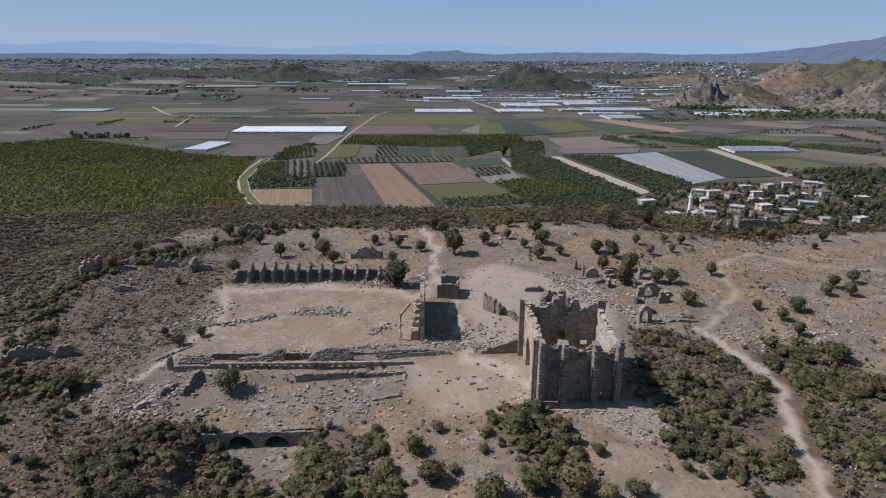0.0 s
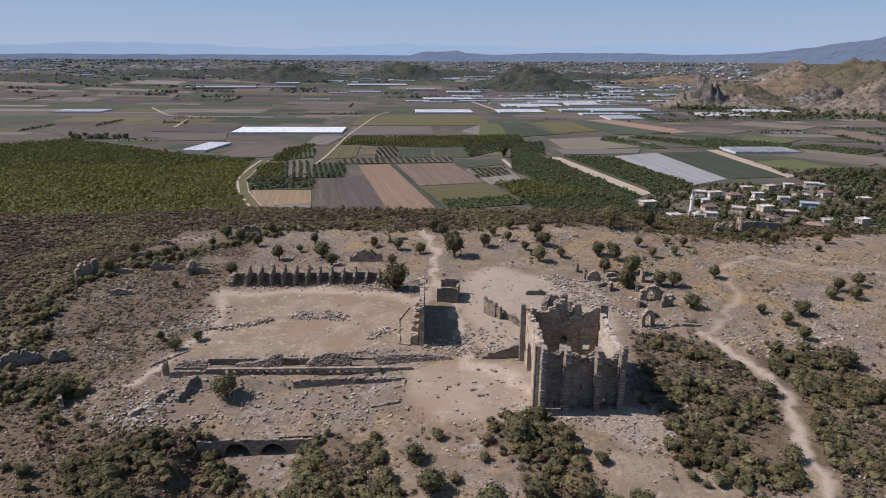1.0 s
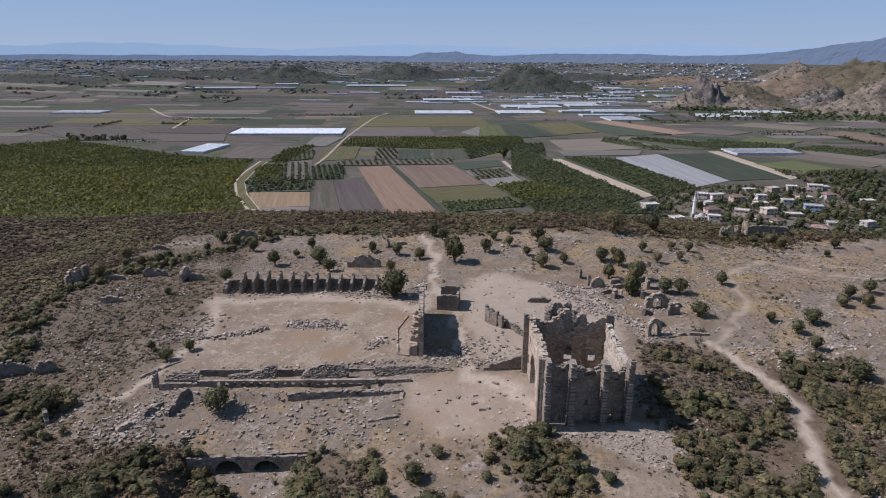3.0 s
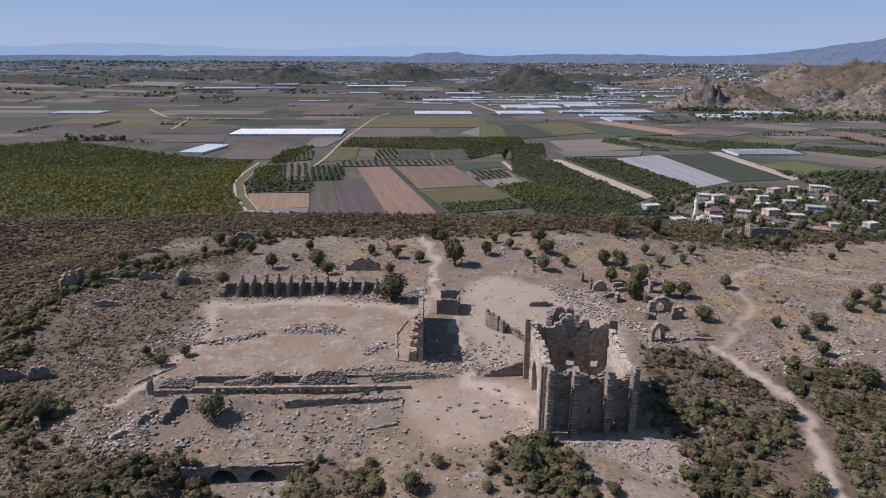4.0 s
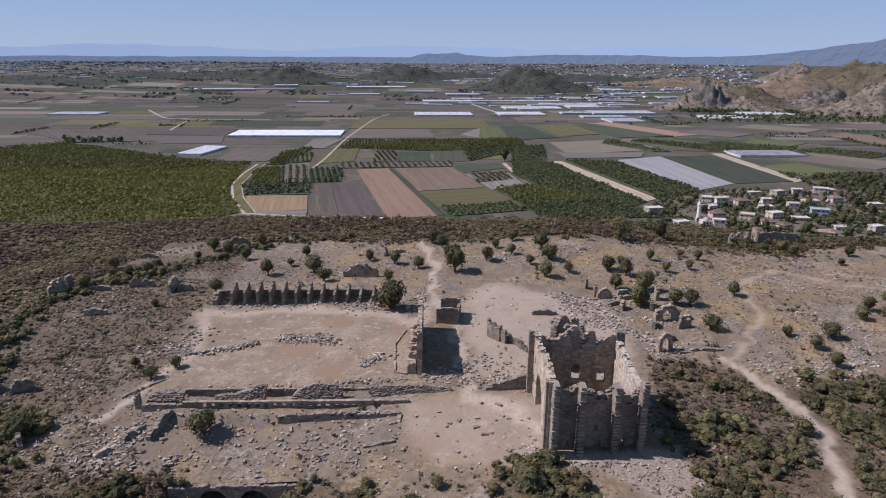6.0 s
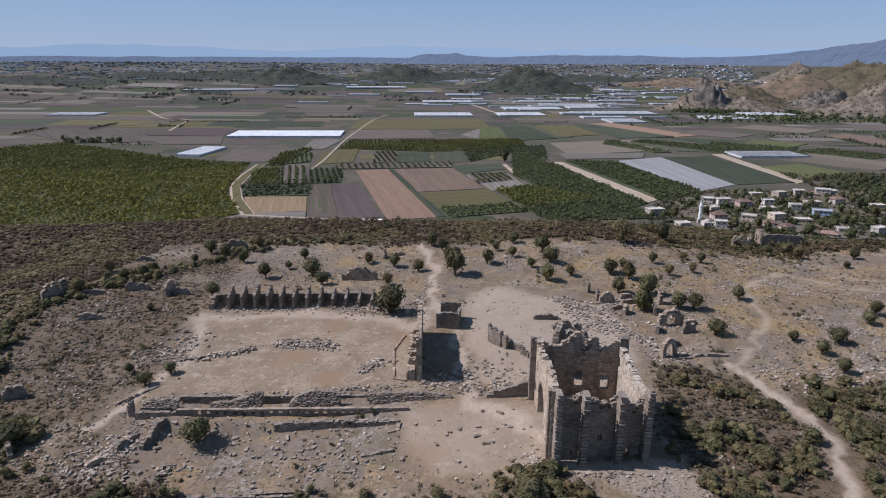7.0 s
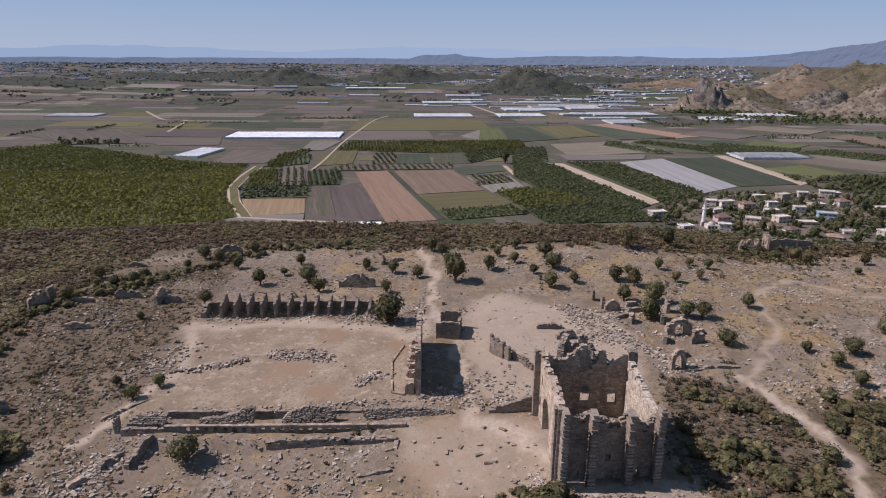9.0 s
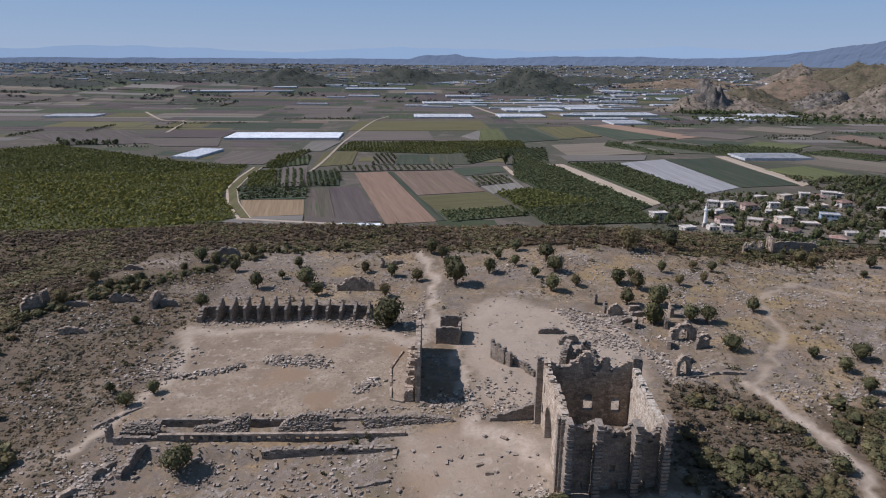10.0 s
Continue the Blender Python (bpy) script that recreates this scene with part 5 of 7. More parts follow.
# ---- the farmed plain ----
ROAD_GROVE = [(-261.2, 892.8), (-257.7, 814.7), (-248.9, 745.3), (-224.7, 674.8), (-192.9, 608.8)]
FIELDS = [
    ("ochre", [(-217, 690.2), (-150.6, 692.6), (-136.8, 625.7), (-188.8, 613.9)]),
    ("dull", [(-250.5, 815), (-230.9, 899.2), (-196.9, 747.3), (-234.8, 738.8)]),
    ("brown", [(-223, 899.5), (-193.2, 911.1), (-163.6, 755.8), (-195.6, 747.3)]),
    ("striped", [(-160.2, 748.7), (-136.6, 756.8), (-102.7, 604.6), (-131.2, 601.3)]),
    ("dark", [(-136.6, 760.5), (-104.2, 769.2), (-60.4, 601.2), (-101.4, 599.9)]),
    ("pink", [(-120.7, 855.7), (-79.7, 866.7), (-9.5, 602.9), (-55.2, 592.1)]),
    ("green", [(-78.9, 866.7), (-72, 867), (-1.3, 607.9), (-9, 605.2)]),
    ("pinkish", [(-70.4, 867.1), (5.4, 879.8), (41.5, 742.3), (-32.8, 719.2)]),
    ("olive", [(-32.5, 712.7), (44.6, 738.9), (67.6, 664.9), (-9, 643)]),
    ("green", [(5.4, 894.5), (71.1, 922.9), (76.9, 873.4), (20.2, 839.1)]),
]
FIELDS += [
    ("grey", [(23.6, 826.3), (76.9, 845.9), (89.9, 758.3), (50.6, 728.9)]),
    ("path", [(143.5, 936.8), (163.6, 937.7), (222.6, 687.7), (206.6, 672.6)]),
    ("greywhite", [(246, 952.3), (320.7, 990), (340.9, 775.3), (284.6, 734.3)]),
    ("green", [(325.1, 990.3), (403.5, 1005.9), (424, 793.7), (344.4, 775.4)]),
    ("path", [(412.5, 1024.9), (429.1, 1025.7), (437.5, 798.1), (420.8, 785.9)]),
    ("dull", [(431.2, 983.5), (513.9, 942.7), (577.9, 849), (458.5, 795)]),
    ("tan", [(177.9, 1147.2), (345, 1205.9), (363.6, 1068.5), (185.8, 1007.9)]),
    ("olive", [(-194.7, 1040.8), (-143.4, 1056.9), (-134.2, 924.3), (-183.2, 901.3)]),
    ("green", [(-77.1, 1020.3), (-30.2, 1022.6), (-23.3, 929.3), (-72.3, 921.8)]),
    ("brown", [(-341.6, 1047), (-228.1, 1059.5), (-257.8, 918.7), (-330.7, 920.7)]),
]
FIELDS += [
    ("dull", [(-22.2, 1069.9), (25.2, 1079.4), (30.4, 931.7), (-20.6, 918.8)]),
    ("grey", [(23.5, 1260.5), (68.2, 1389.1), (100.9, 1192.5), (78.3, 1166.1)]),
    ("dull", [(73.1, 1366.8), (172.8, 1455.9), (234.2, 1235.2), (110.7, 1184.5)]),
    ("brown", [(-809, 1250.7), (-643.7, 1322.7), (-494.9, 1135.2), (-638.7, 1104)]),
    ("brown", [(-570.6, 1190), (-416.3, 1216.6), (-383.3, 1102.2), (-479, 1097.2)]),
    ("dark", [(-602.8, 1224.4), (-538.2, 1351.3), (-426.5, 1336), (-416.3, 1216.6)]),
    ("olive", [(-208.4, 1551.6), (77.3, 1586.2), (91.1, 1367.9), (-205.5, 1349.6)]),
    ("brown", [(-198.1, 1339.1), (-39.9, 1348.8), (-25, 1202.8), (-189.4, 1185.1)]),
    ("green", [(273.1, 1449.9), (372.2, 1494.5), (446.5, 1256.4), (317.3, 1221.8)]),
    ("pink", [(319.5, 1491.1), (372, 1521.1), (487.2, 1277.6), (432.2, 1246.3)]),
]
FIELDS += [
    ("dull", [(312.7, 1162.4), (420.1, 1210), (448.1, 1045.9), (368.6, 1055.2)]),
    ("green", [(415.2, 1227.3), (517.4, 1215.3), (597.5, 1123.1), (484.6, 1088.4)]),
    ("tan", [(570.4, 1051.8), (648.8, 948.7), (616.4, 873), (554.7, 972)]),
    ("grey", [(-241.5, 1173.7), (-188.1, 1176.6), (-199, 1054.1), (-235.9, 1052.3)]),
    ("brown", [(-134.0, 621.0), (-55.2, 592.1), (-70.0, 572.0), (-128.0, 586.0)]),
    ("grey", [(-206.0, 596.0), (-190.0, 613.0), (-136.0, 622.0), (-130.0, 586.0), (-150.0, 572.0)]),
    ("tan", [(200.0, 560.0), (240.0, 690.0), (330.0, 742.0), (470.0, 742.0), (560.0, 690.0), (430.0, 525.0)]),
    ("grey", [(175.3, 963.8), (290.0, 980.4), (308.3, 1029.3), (172.1, 1022.8)]),
    ("lime", [(430.2, 902.1), (455.8, 823.1), (528.0, 859.9), (498.5, 935.1)]),
    ("tan", [(502.3, 967.5), (578.3, 880.0), (619.5, 910.2), (554.4, 1010.2)]),
    ("pinkish", [(731.5, 1283.1), (765.3, 1134.0), (807.5, 1198.9), (801.1, 1326.1)]),
    ("lime", [(53.3, 1158.8), (108.2, 1161.7), (105.3, 1403.2), (68.6, 1400.9)]),
]
FIELDS += [
    ("green", [(111.0, 1169.9), (203.4, 1217.2), (169.4, 1430.9), (112.3, 1415.3)]),
    ("olive", [(209.5, 1235.4), (296.4, 1277.5), (274.4, 1462.0), (189.7, 1444.3)]),
    ("brown", [(455.8, 1306.1), (533.8, 1235.4), (603.6, 1295.0), (519.8, 1372.3)]),
    ("tan", [(612.2, 1423.1), (718.4, 1321.3), (789.8, 1388.6), (691.1, 1488.8)]),
    ("lime", [(508.6, 1151.2), (560.9, 1094.9), (632.0, 1157.6), (565.7, 1211.1)]),
    ("dark", [(490.8, 808.5), (520.5, 758.1), (555.0, 811.1), (525.2, 842.5)]),
]
FIELDS += [("olive", [(p[0] + 5 + k, p[1]) for k, line in ((-4, ROAD_GROVE), (5, ROAD_GROVE[::-1])) for p in line])]
ORCHARDS = [
    ("big", 9.0, [(-235.3, 745.6), (-163.1, 763.0), (-149.8, 696.2), (-218.9, 687.3)]),
    ("columns", 5.5, [(-181.4, 861.6), (-141.2, 863.3), (-126.8, 770.0), (-162.4, 765)]),
    ("thick", 5, [(-10.1, 640.3), (67.4, 662.1), (77.5, 630.3), (4.3, 603.3)]),
    ("grove", 5, [(54.2, 732.5), (96.7, 758.6), (156.6, 688.4), (76.1, 648.6)]),
    ("thick", 5.5, [(103.9, 1055.6), (143.6, 926.1), (207.8, 672.6), (182.2, 644.2), (106, 751.7), (82.8, 828.7)]),
    ("thick", 5.5, [(168.7, 943.3), (240.7, 941.2), (282.6, 734.2), (260, 701.2), (225.4, 690.8)]),
    ("thick", 5, [(77.3, 643.3), (158.4, 682.5), (191, 644.5), (191, 604.7), (90.5, 592.2)]),
    ("rows", 6, [(-113.1, 1018.6), (-79.8, 1020.2), (-75.1, 926.9), (-105.7, 920.3)]),
    ("rows", 7, [(-154.4, 897.5), (5.6, 925.2), (5.4, 884.7), (-148.8, 863.7)]),
]
ORCHARDS += [
    ("grove", 5, [(-172.6, 1155.2), (132.5, 1194.2), (127.3, 1099), (-2.5, 1030), (-177.0, 1060)]),
    ("thick", 7, [(21, 1108.3), (161.4, 1100.7), (145, 953.2), (101.4, 1029), (30.4, 931.7)]),
    ("rows", 6, [(27.3, 826.4), (75, 841.4), (79.8, 795.7), (36, 770.9)]),
    ("thick", 6, [(-242.8, 898.6), (-209.6, 1013.9), (-195.3, 921.5), (-223, 899.5)]),
    ("thick", 7, [(324.1, 1173.2), (445.3, 1023.4), (499.6, 1064.5), (362.6, 1200.1)]),
    ("thick", 7, [(554.5, 1054.0), (635.4, 984.7), (692.8, 1022.7), (615.7, 1090.6)]),
    ("thick", 8, [(468.5, 1170.7), (586.1, 1100.6), (542.1, 1050.5), (437.3, 1114.8)]),
    ("thick", 8, [(291.5, 1202.9), (354.8, 1041.3), (326.9, 1040), (266.1, 1136.2)]),
]
ORCHARDS += [
    ("grove", 5, [(-228.8, 750), (-252.6, 845.7), (-227.7, 877.6), (-198.3, 757.6)]),
    ("grove", 5, [(-250.5, 892), (-251.0, 1012.7), (-219.3, 1058.2), (-226.0, 890.0)]),
    ("rows", 7, [(-222.5, 868.8), (-190.8, 883.8), (-166.3, 760.3), (-194.1, 756.4)]),
]
GROVE_EDGE = [(-742.3, 1013.6), (-644, 1096.1), (-398.1, 945.1), (-337, 915.1), (-273.5, 907.5), (-268.1, 849.4), (-241.2, 705), (-197.8, 616.1), (-206.8, 591.8), (-254.7, 563.7), (-388.2, 509.2)]
GREENHOUSES = [(-304.8, 1245, 206.4, 132.7, 3.2), (-381.5, 1010.8, 39.1, 125, -7.2), (-877.1, 2535.5, 260.2, 123, 13.1), (-926.3, 1640.3, 117.8, 73.1, 4.2), (-13.1, 1692.3, 147.4, 101.7, 4.1), (-669.2, 2736, 91.7, 90, 11.1), (-482.5, 2853, 84.6, 120.2, 9), (-297, 2726.1, 244.7, 88.3, 6.7), (-109.5, 2573.3, 110.7, 84.2, 4.6), (-3.2, 2192.7, 161.6, 160.7, 5.2), (54.6, 2478, 128.3, 127.3, 3.2), (242.2, 1916.8, 168, 238.6, 4.4), (463.2, 1775.9, 172.7, 210.4, 4.1), (413.2, 1552.6, 82.5, 88.6, 3.8)]
GREENHOUSES += [(403.7, 1980.1, 104.7, 140.5, 4.6), (690, 1645.7, 124.8, 103.6, 3.9), (848.7, 1764.6, 126.4, 101.1, 4.2), (492.2, 1016.8, 105.1, 55.7, 2.7), (642, 2486.9, 63, 101.8, -3.1), (646.3, 2640.5, 89, 127.7, -3.9), (187.6, 1715.3, 120.3, 87.4, 4.2), (-38, 3031.9, 104, 81.5, 4), (-319.2, 2990.5, 153, 106, 7.2), (784.8, 2367.9, 79.4, 80, -3.7), (-1251.1, 2948.1, 93.8, 117.1, 18.2), (-1337.3, 2872.7, 56.4, 83.8, 19.3), (-1557.9, 2835.2, 43.2, 115.1, 21.7)]
ROAD_NORTH = [(-179.5, 862.4), (-177.9, 938.5), (-185, 1176.8), (-176.4, 1568.4), (-152.1, 1680.5)]
ROAD_FAR = [(65.4, 2118.6), (130.7, 1754.1), (161, 1670.3)]
LANE = [(-194.9, 606.3), (-148.7, 598.3), (-81.6, 586.7)]
ROAD_WEST = [(-810, 1774.2), (-662.8, 1534.5), (-603.8, 1538.6), (-551.3, 1296.4)]
ROAD_BACK = [(78.5, 912.9), (89, 816.3), (111.8, 744.9), (176.1, 654.8)]

CROPS = {
    "tan": ((0.215, 0.17, 0.122), (0.275, 0.222, 0.16), (0.20, 0.165, 0.11), "tan stubble field"),
    "brown": ((0.145, 0.112, 0.09), (0.205, 0.162, 0.132), (0.14, 0.122, 0.08), "brown ploughed field with fine furrows"),
    "dark": ((0.115, 0.085, 0.075), (0.155, 0.118, 0.10), (0.13, 0.105, 0.085), "dark brown freshly tilled field"),
    "striped": ((0.10, 0.09, 0.055), (0.19, 0.135, 0.11), (0.09, 0.11, 0.045), "striped field of brown soil and green rows"),
    "pink": ((0.245, 0.16, 0.112), (0.285, 0.192, 0.138), (0.23, 0.155, 0.105), "long reddish-brown tilled field"),
    "pinkish": ((0.235, 0.165, 0.12), (0.30, 0.215, 0.165), (0.22, 0.17, 0.11), "pale reddish field with faint rows"),
    "olive": ((0.15, 0.125, 0.055), (0.20, 0.165, 0.075), (0.12, 0.12, 0.045), "olive-brown dry crop field"),
}
CROPS.update({
    "green": ((0.068, 0.08, 0.05), (0.09, 0.103, 0.06), (0.11, 0.105, 0.07), "even green crop field"),
    "dull": ((0.10, 0.098, 0.06), (0.13, 0.125, 0.078), (0.09, 0.09, 0.055), "dull yellow-green crop field"),
    "grey": ((0.22, 0.185, 0.15), (0.29, 0.25, 0.21), (0.20, 0.185, 0.13), "greyish fallow field"),
    "greywhite": ((0.24, 0.222, 0.208), (0.305, 0.287, 0.272), (0.215, 0.20, 0.18), "pale grey bare field"),
    "path": ((0.33, 0.265, 0.20), (0.41, 0.335, 0.26), (0.27, 0.225, 0.15), "pale earth farm track"),
    "ochre": ((0.27, 0.19, 0.115), (0.33, 0.24, 0.148), (0.25, 0.18, 0.10), "ochre stubble field beside a farm road"),
    "lime": ((0.135, 0.14, 0.055), (0.175, 0.178, 0.068), (0.12, 0.125, 0.055), "yellow-green crop field"),
    "underwood": ((0.085, 0.09, 0.036), (0.12, 0.122, 0.05), (0.13, 0.112, 0.062), "grassy ground under a citrus grove"),
    "forest": ((0.05, 0.06, 0.03), (0.07, 0.08, 0.04), (0.09, 0.09, 0.04), "dark green overgrown plot"),
})
# crop colours dimmed, most also shifted towards blue for the haze over them
def less(c, k):
    f = 1.0 if k in ("path", "pink", "greywhite", "forest") else 0.72
    return tuple(v * f * w for v, w in zip(c, (1, 1, 1) if k in ("pink", "pinkish", "ochre", "path") else (0.95, 1.0, 1.06)))


CROP_MATS = {k: material("crop_" + k, less(a, k), less(b, k), 9.0, less(c, k), 1.5, 0.95, 0.2, spread=0.16, stretch=(0.04, 1, 1), grainy=0.13) for k, (a, b, c, _) in CROPS.items()}


def field(kind, corners, lift=0.5, furrow=None):
    """A slab of cropland on the plain, its furrows along its longer side."""
    p = np.array(corners, float)
    c = p.mean(0)
    side = p[1] - p[0] if np.hypot(*(p[1] - p[0])) > np.hypot(*(p[2] - p[1])) else p[2] - p[1]
    turn = math.atan2(side[1], side[0]) if furrow is None else furrow
    cs, sn = math.cos(-turn), math.sin(-turn)
    q = p - c
    q = np.stack([q[:, 0] * cs - q[:, 1] * sn, q[:, 0] * sn + q[:, 1] * cs], 1)
    z = terrain(p[:, 0], p[:, 1])
    z0 = float(z.mean())
    n = len(p)
    bm = bmesh.new()
    top = [bm.verts.new((q[i, 0], q[i, 1], z[i] - z0 + lift)) for i in range(n)]
    low = [bm.verts.new((q[i, 0], q[i, 1], z[i] - z0 - 1)) for i in range(n)]
    bm.faces.new(top)
    for i in range(n):
        bm.faces.new((top[i], low[i], low[(i + 1) % n], top[(i + 1) % n]))
    bmesh.ops.recalc_face_normals(bm, faces=bm.faces)
    me = bpy.data.meshes.new("field")
    bm.to_mesh(me)
    bm.free()
    me.materials.append(CROP_MATS[kind])
    ob = new("field", me)
    ob.matrix_world = pose(c[0], c[1], z0, 0, 0, math.degrees(turn))
    return tagged(ob, CROPS[kind][3], "field", "fields of the plain", "structure")


for i, (kind, corners) in enumerate(FIELDS):
    field(kind, corners, 0.45 + 0.013 * i)
for i, (kind, gap, corners) in enumerate(ORCHARDS):
    field({"rows": "brown", "grove": "underwood", "big": "green", "columns": "green"}.get(kind, "forest"), corners, 0.95 + 0.015 * i)
field("underwood", GROVE_EDGE, 0.4)

# the rest of the plain in a patchwork of plots
taken = [np.array(c) for _, c in FIELDS] + [np.array(c) for _, _, c in ORCHARDS] + [np.array(GROVE_EDGE)]
known = len(taken)
rng = np.random.RandomState(17)
kinds = ["brown", "brown", "dark", "dull", "green", "green", "dark", "olive", "grey", "dark", "brown", "forest", "green", "forest", "dark", "tan", "brown", "grey", "forest"]
y = 560.0
while y < 3300:
    deep = rng.uniform(38, 110) * (0.7 + y / 2600)
    x = -0.8 * y - 150 + rng.uniform(0, 60)
    while x < 0.8 * y + 150:
        wide = rng.choice([45, 70, 110, 180, 260]) * rng.uniform(0.8, 1.2)
        cuts = [0, 1] if rng.rand() < 0.5 else [0, rng.uniform(0.3, 0.7), 1]
        for c0, c1 in zip(cuts, cuts[1:]):
            gap, lean = 2.5 + y * 0.001, 0.09 * deep
            q = [(x + gap, y + deep * c0 + gap), (x + wide - gap, y + deep * c0 + gap), (x + wide - gap - lean * (c1 - c0), y + deep * c1 - gap), (x + gap - lean * (c1 - c0), y + deep * c1 - gap)]
            cx, cy = np.mean(q, 0)
            probe = np.array(q + [(cx, cy)])
            if any(inside(t, probe[:, 0], probe[:, 1]).any() for t in taken) or (cy < 830 and 170 < cx < 620) or cy < 585:
                continue
            field(kinds[rng.randint(len(kinds))], q, 0.2 + 0.05 * rng.rand())
            taken.append(np.array(q))
        x += wide
    y += deep

# narrow strips in the gaps that are left
borders, strips = [], ["brown", "pinkish", "tan", "grey", "green", "forest", "dark", "olive", "dull", "forest", "tan"]
low = np.array([t.min(0) for t in taken])
high = np.array([t.max(0) for t in taken])
rng = np.random.RandomState(18)
y = 640.0
while y < 1900:
    deep = rng.uniform(28, 46) * (0.7 + y / 2600)
    x = -0.75 * y + rng.uniform(0, 40)
    while x < 0.78 * y + 60:
        wide = rng.choice([50, 80, 120]) * rng.uniform(0.8, 1.2)
        q = np.array([(x + 2, y + 2), (x + wide - 2, y + 2), (x + wide - 2 - 0.09 * deep, y + deep - 2), (x + 2 - 0.09 * deep, y + deep - 2)])
        x += wide
        c = q.mean(0)
        probe = np.concatenate([q, (q + np.roll(q, 1, 0)) / 2, [c]])
        near_by = np.nonzero((low < q.max(0)).all(1) & (high > q.min(0)).all(1))[0]
        if (c[1] < 860 and 165 < c[0] < 640) or any(inside(taken[k], probe[:, 0], probe[:, 1]).any() or inside(q, taken[k][:, 0], taken[k][:, 1]).any() for k in near_by):
            continue
        field(strips[rng.randint(len(strips))], q, 0.12 + 0.06 * rng.rand())
        if rng.rand() < 0.4:
            borders.append(np.linspace(q[3], q[2], int(wide / 5)))
    y += deep


def road(name, line, wide, label):
    p = np.array(line, float)
    fine = np.concatenate([np.linspace(p[i], p[i + 1], 12, endpoint=False) for i in range(len(p) - 1)] + [p[-1:]])
    k = np.ones(7) / 7
    if len(fine) > 14:
        fine[3:-3, 0], fine[3:-3, 1] = np.convolve(fine[:, 0], k, "valid"), np.convolve(fine[:, 1], k, "valid")
    d = np.gradient(fine, axis=0)
    d /= np.hypot(d[:, 0], d[:, 1])[:, None]
    side = np.stack([-d[:, 1], d[:, 0]], 1) * wide / 2
    a, b = fine + side, fine - side
    v = np.concatenate([np.column_stack([q, terrain(q[:, 0], q[:, 1]) + h]) for q, h in ((a, 1.0), (b, 1.0), (a, -0.5), (b, -0.5))])
    n = len(fine)
    f = []
    for i in range(n - 1):
        f += [(i, n + i, n + i + 1, i + 1), (2 * n + i, i, i + 1, 2 * n + i + 1), (n + i, 3 * n + i, 3 * n + i + 1, n + i + 1)]
    return tagged(new(name, quick_mesh(name, v, f, CROP_MATS["path"])), label, "road", kind="structure")


for line, wide in ((ROAD_GROVE, 3.4), (ROAD_NORTH, 3.8), (ROAD_FAR, 8), (LANE, 5), (ROAD_WEST, 6), (ROAD_BACK, 5)):
    road("farm_road", line, wide, "pale unpaved farm road between fields")
road("farm_road", [(p[0] + 10, p[1]) for p in ROAD_GROVE], 2.4, "pale unpaved farm road between fields")

# groves and orchards
blob = [leaf_cloud(13, 4, 0.42, 400 + i, 0.8) for i in range(5)]


def rows_in(poly, gap, row_gap, jitter, seed, turn=0.0):
    rng = np.random.RandomState(seed)
    p = np.array(poly, float)
    c = p.mean(0)
    r = np.abs(p - c).max() * 1.5
    u, v = np.meshgrid(np.arange(-r, r, gap), np.arange(-r, r, row_gap))
    u, v = u.ravel() + rng.uniform(-jitter, jitter, u.size), v.ravel() + rng.uniform(-jitter, jitter, v.size)
    x, y = c[0] + u * math.cos(turn) - v * math.sin(turn), c[1] + u * math.sin(turn) + v * math.cos(turn)
    k = inside(poly, x, y)
    return np.stack([x[k], y[k]], 1)


def planting(name, pts, size, mat, label, seed, tall=(0.9, 1.2)):
    rng = np.random.RandomState(seed)
    wide = 1.12 * rng.uniform(*size, len(pts)) * (1 + 0.22 * value_noise(pts[:, 0], pts[:, 1], 22, seed))
    rows = np.stack([pts[:, 0], pts[:, 1], terrain(pts[:, 0], pts[:, 1]) + 0.3, wide, rng.uniform(*tall, len(pts))], 1)
    return tagged(new(name, scattered(name, blob, rows, mat, seed)), label, "trees", kind="stuff")


grove = rows_in(GROVE_EDGE, 4.4, 7.2, 0.8, 410, 0.06)
grove = grove[value_noise(grove[:, 0], grove[:, 1] * 2.5, 30, 412) + 0.8 * value_noise(grove[:, 0], grove[:, 1], 5, 413) > -1.0]
back_part = grove[:, 1] > 800 + 0.18 * (grove[:, 0] + 600) + 40 * value_noise(grove[:, 0], grove[:, 1], 60, 414)
planting("citrus_grove", grove[~back_part], (2.3, 3.5), GROVE, "wide yellow-green citrus grove on the plain", 411)
planting("dark_grove", grove[back_part], (2.3, 3.5), GROVE_DARK, "darker green rear part of the citrus grove", 415)
for i, (kind, gap, corners) in enumerate(ORCHARDS):
    if kind == "rows":
        planting("orchard", rows_in(corners, gap * 0.55, gap * 1.25, 0.4, 420 + i, 1.797), (2.0, 2.8), ORCHARD, "orchard rows of dark green trees", 430 + i)
    elif kind == "columns":
        planting("orchard", rows_in(corners, gap * 0.5, gap * 1.3, 0.3, 420 + i, 1.797), (2.3, 3.0), ORCHARD, "dense columns of dark green trees", 430 + i)
    elif kind == "big":
        planting("orchard", rows_in(corners, gap * 0.8, gap * 1.5, 0.6, 420 + i, 0.2), (4.2, 5.2), ORCHARD, "three rows of large dark green trees", 430 + i, (0.8, 1.0))
    elif kind == "grove":
        planting("young_grove", rows_in(corners, gap * 0.75, gap * 1.1, 0.6, 420 + i, 1.7), (2.2, 3.2), GROVE_DARK, "young green citrus grove", 430 + i)
    else:
        planting("orchard", rows_in(corners, gap * 0.6, gap * 1.1, 0.35, 420 + i, 1.797), (2.2, 3.0), ORCHARD, "dense dark green orchard", 430 + i)
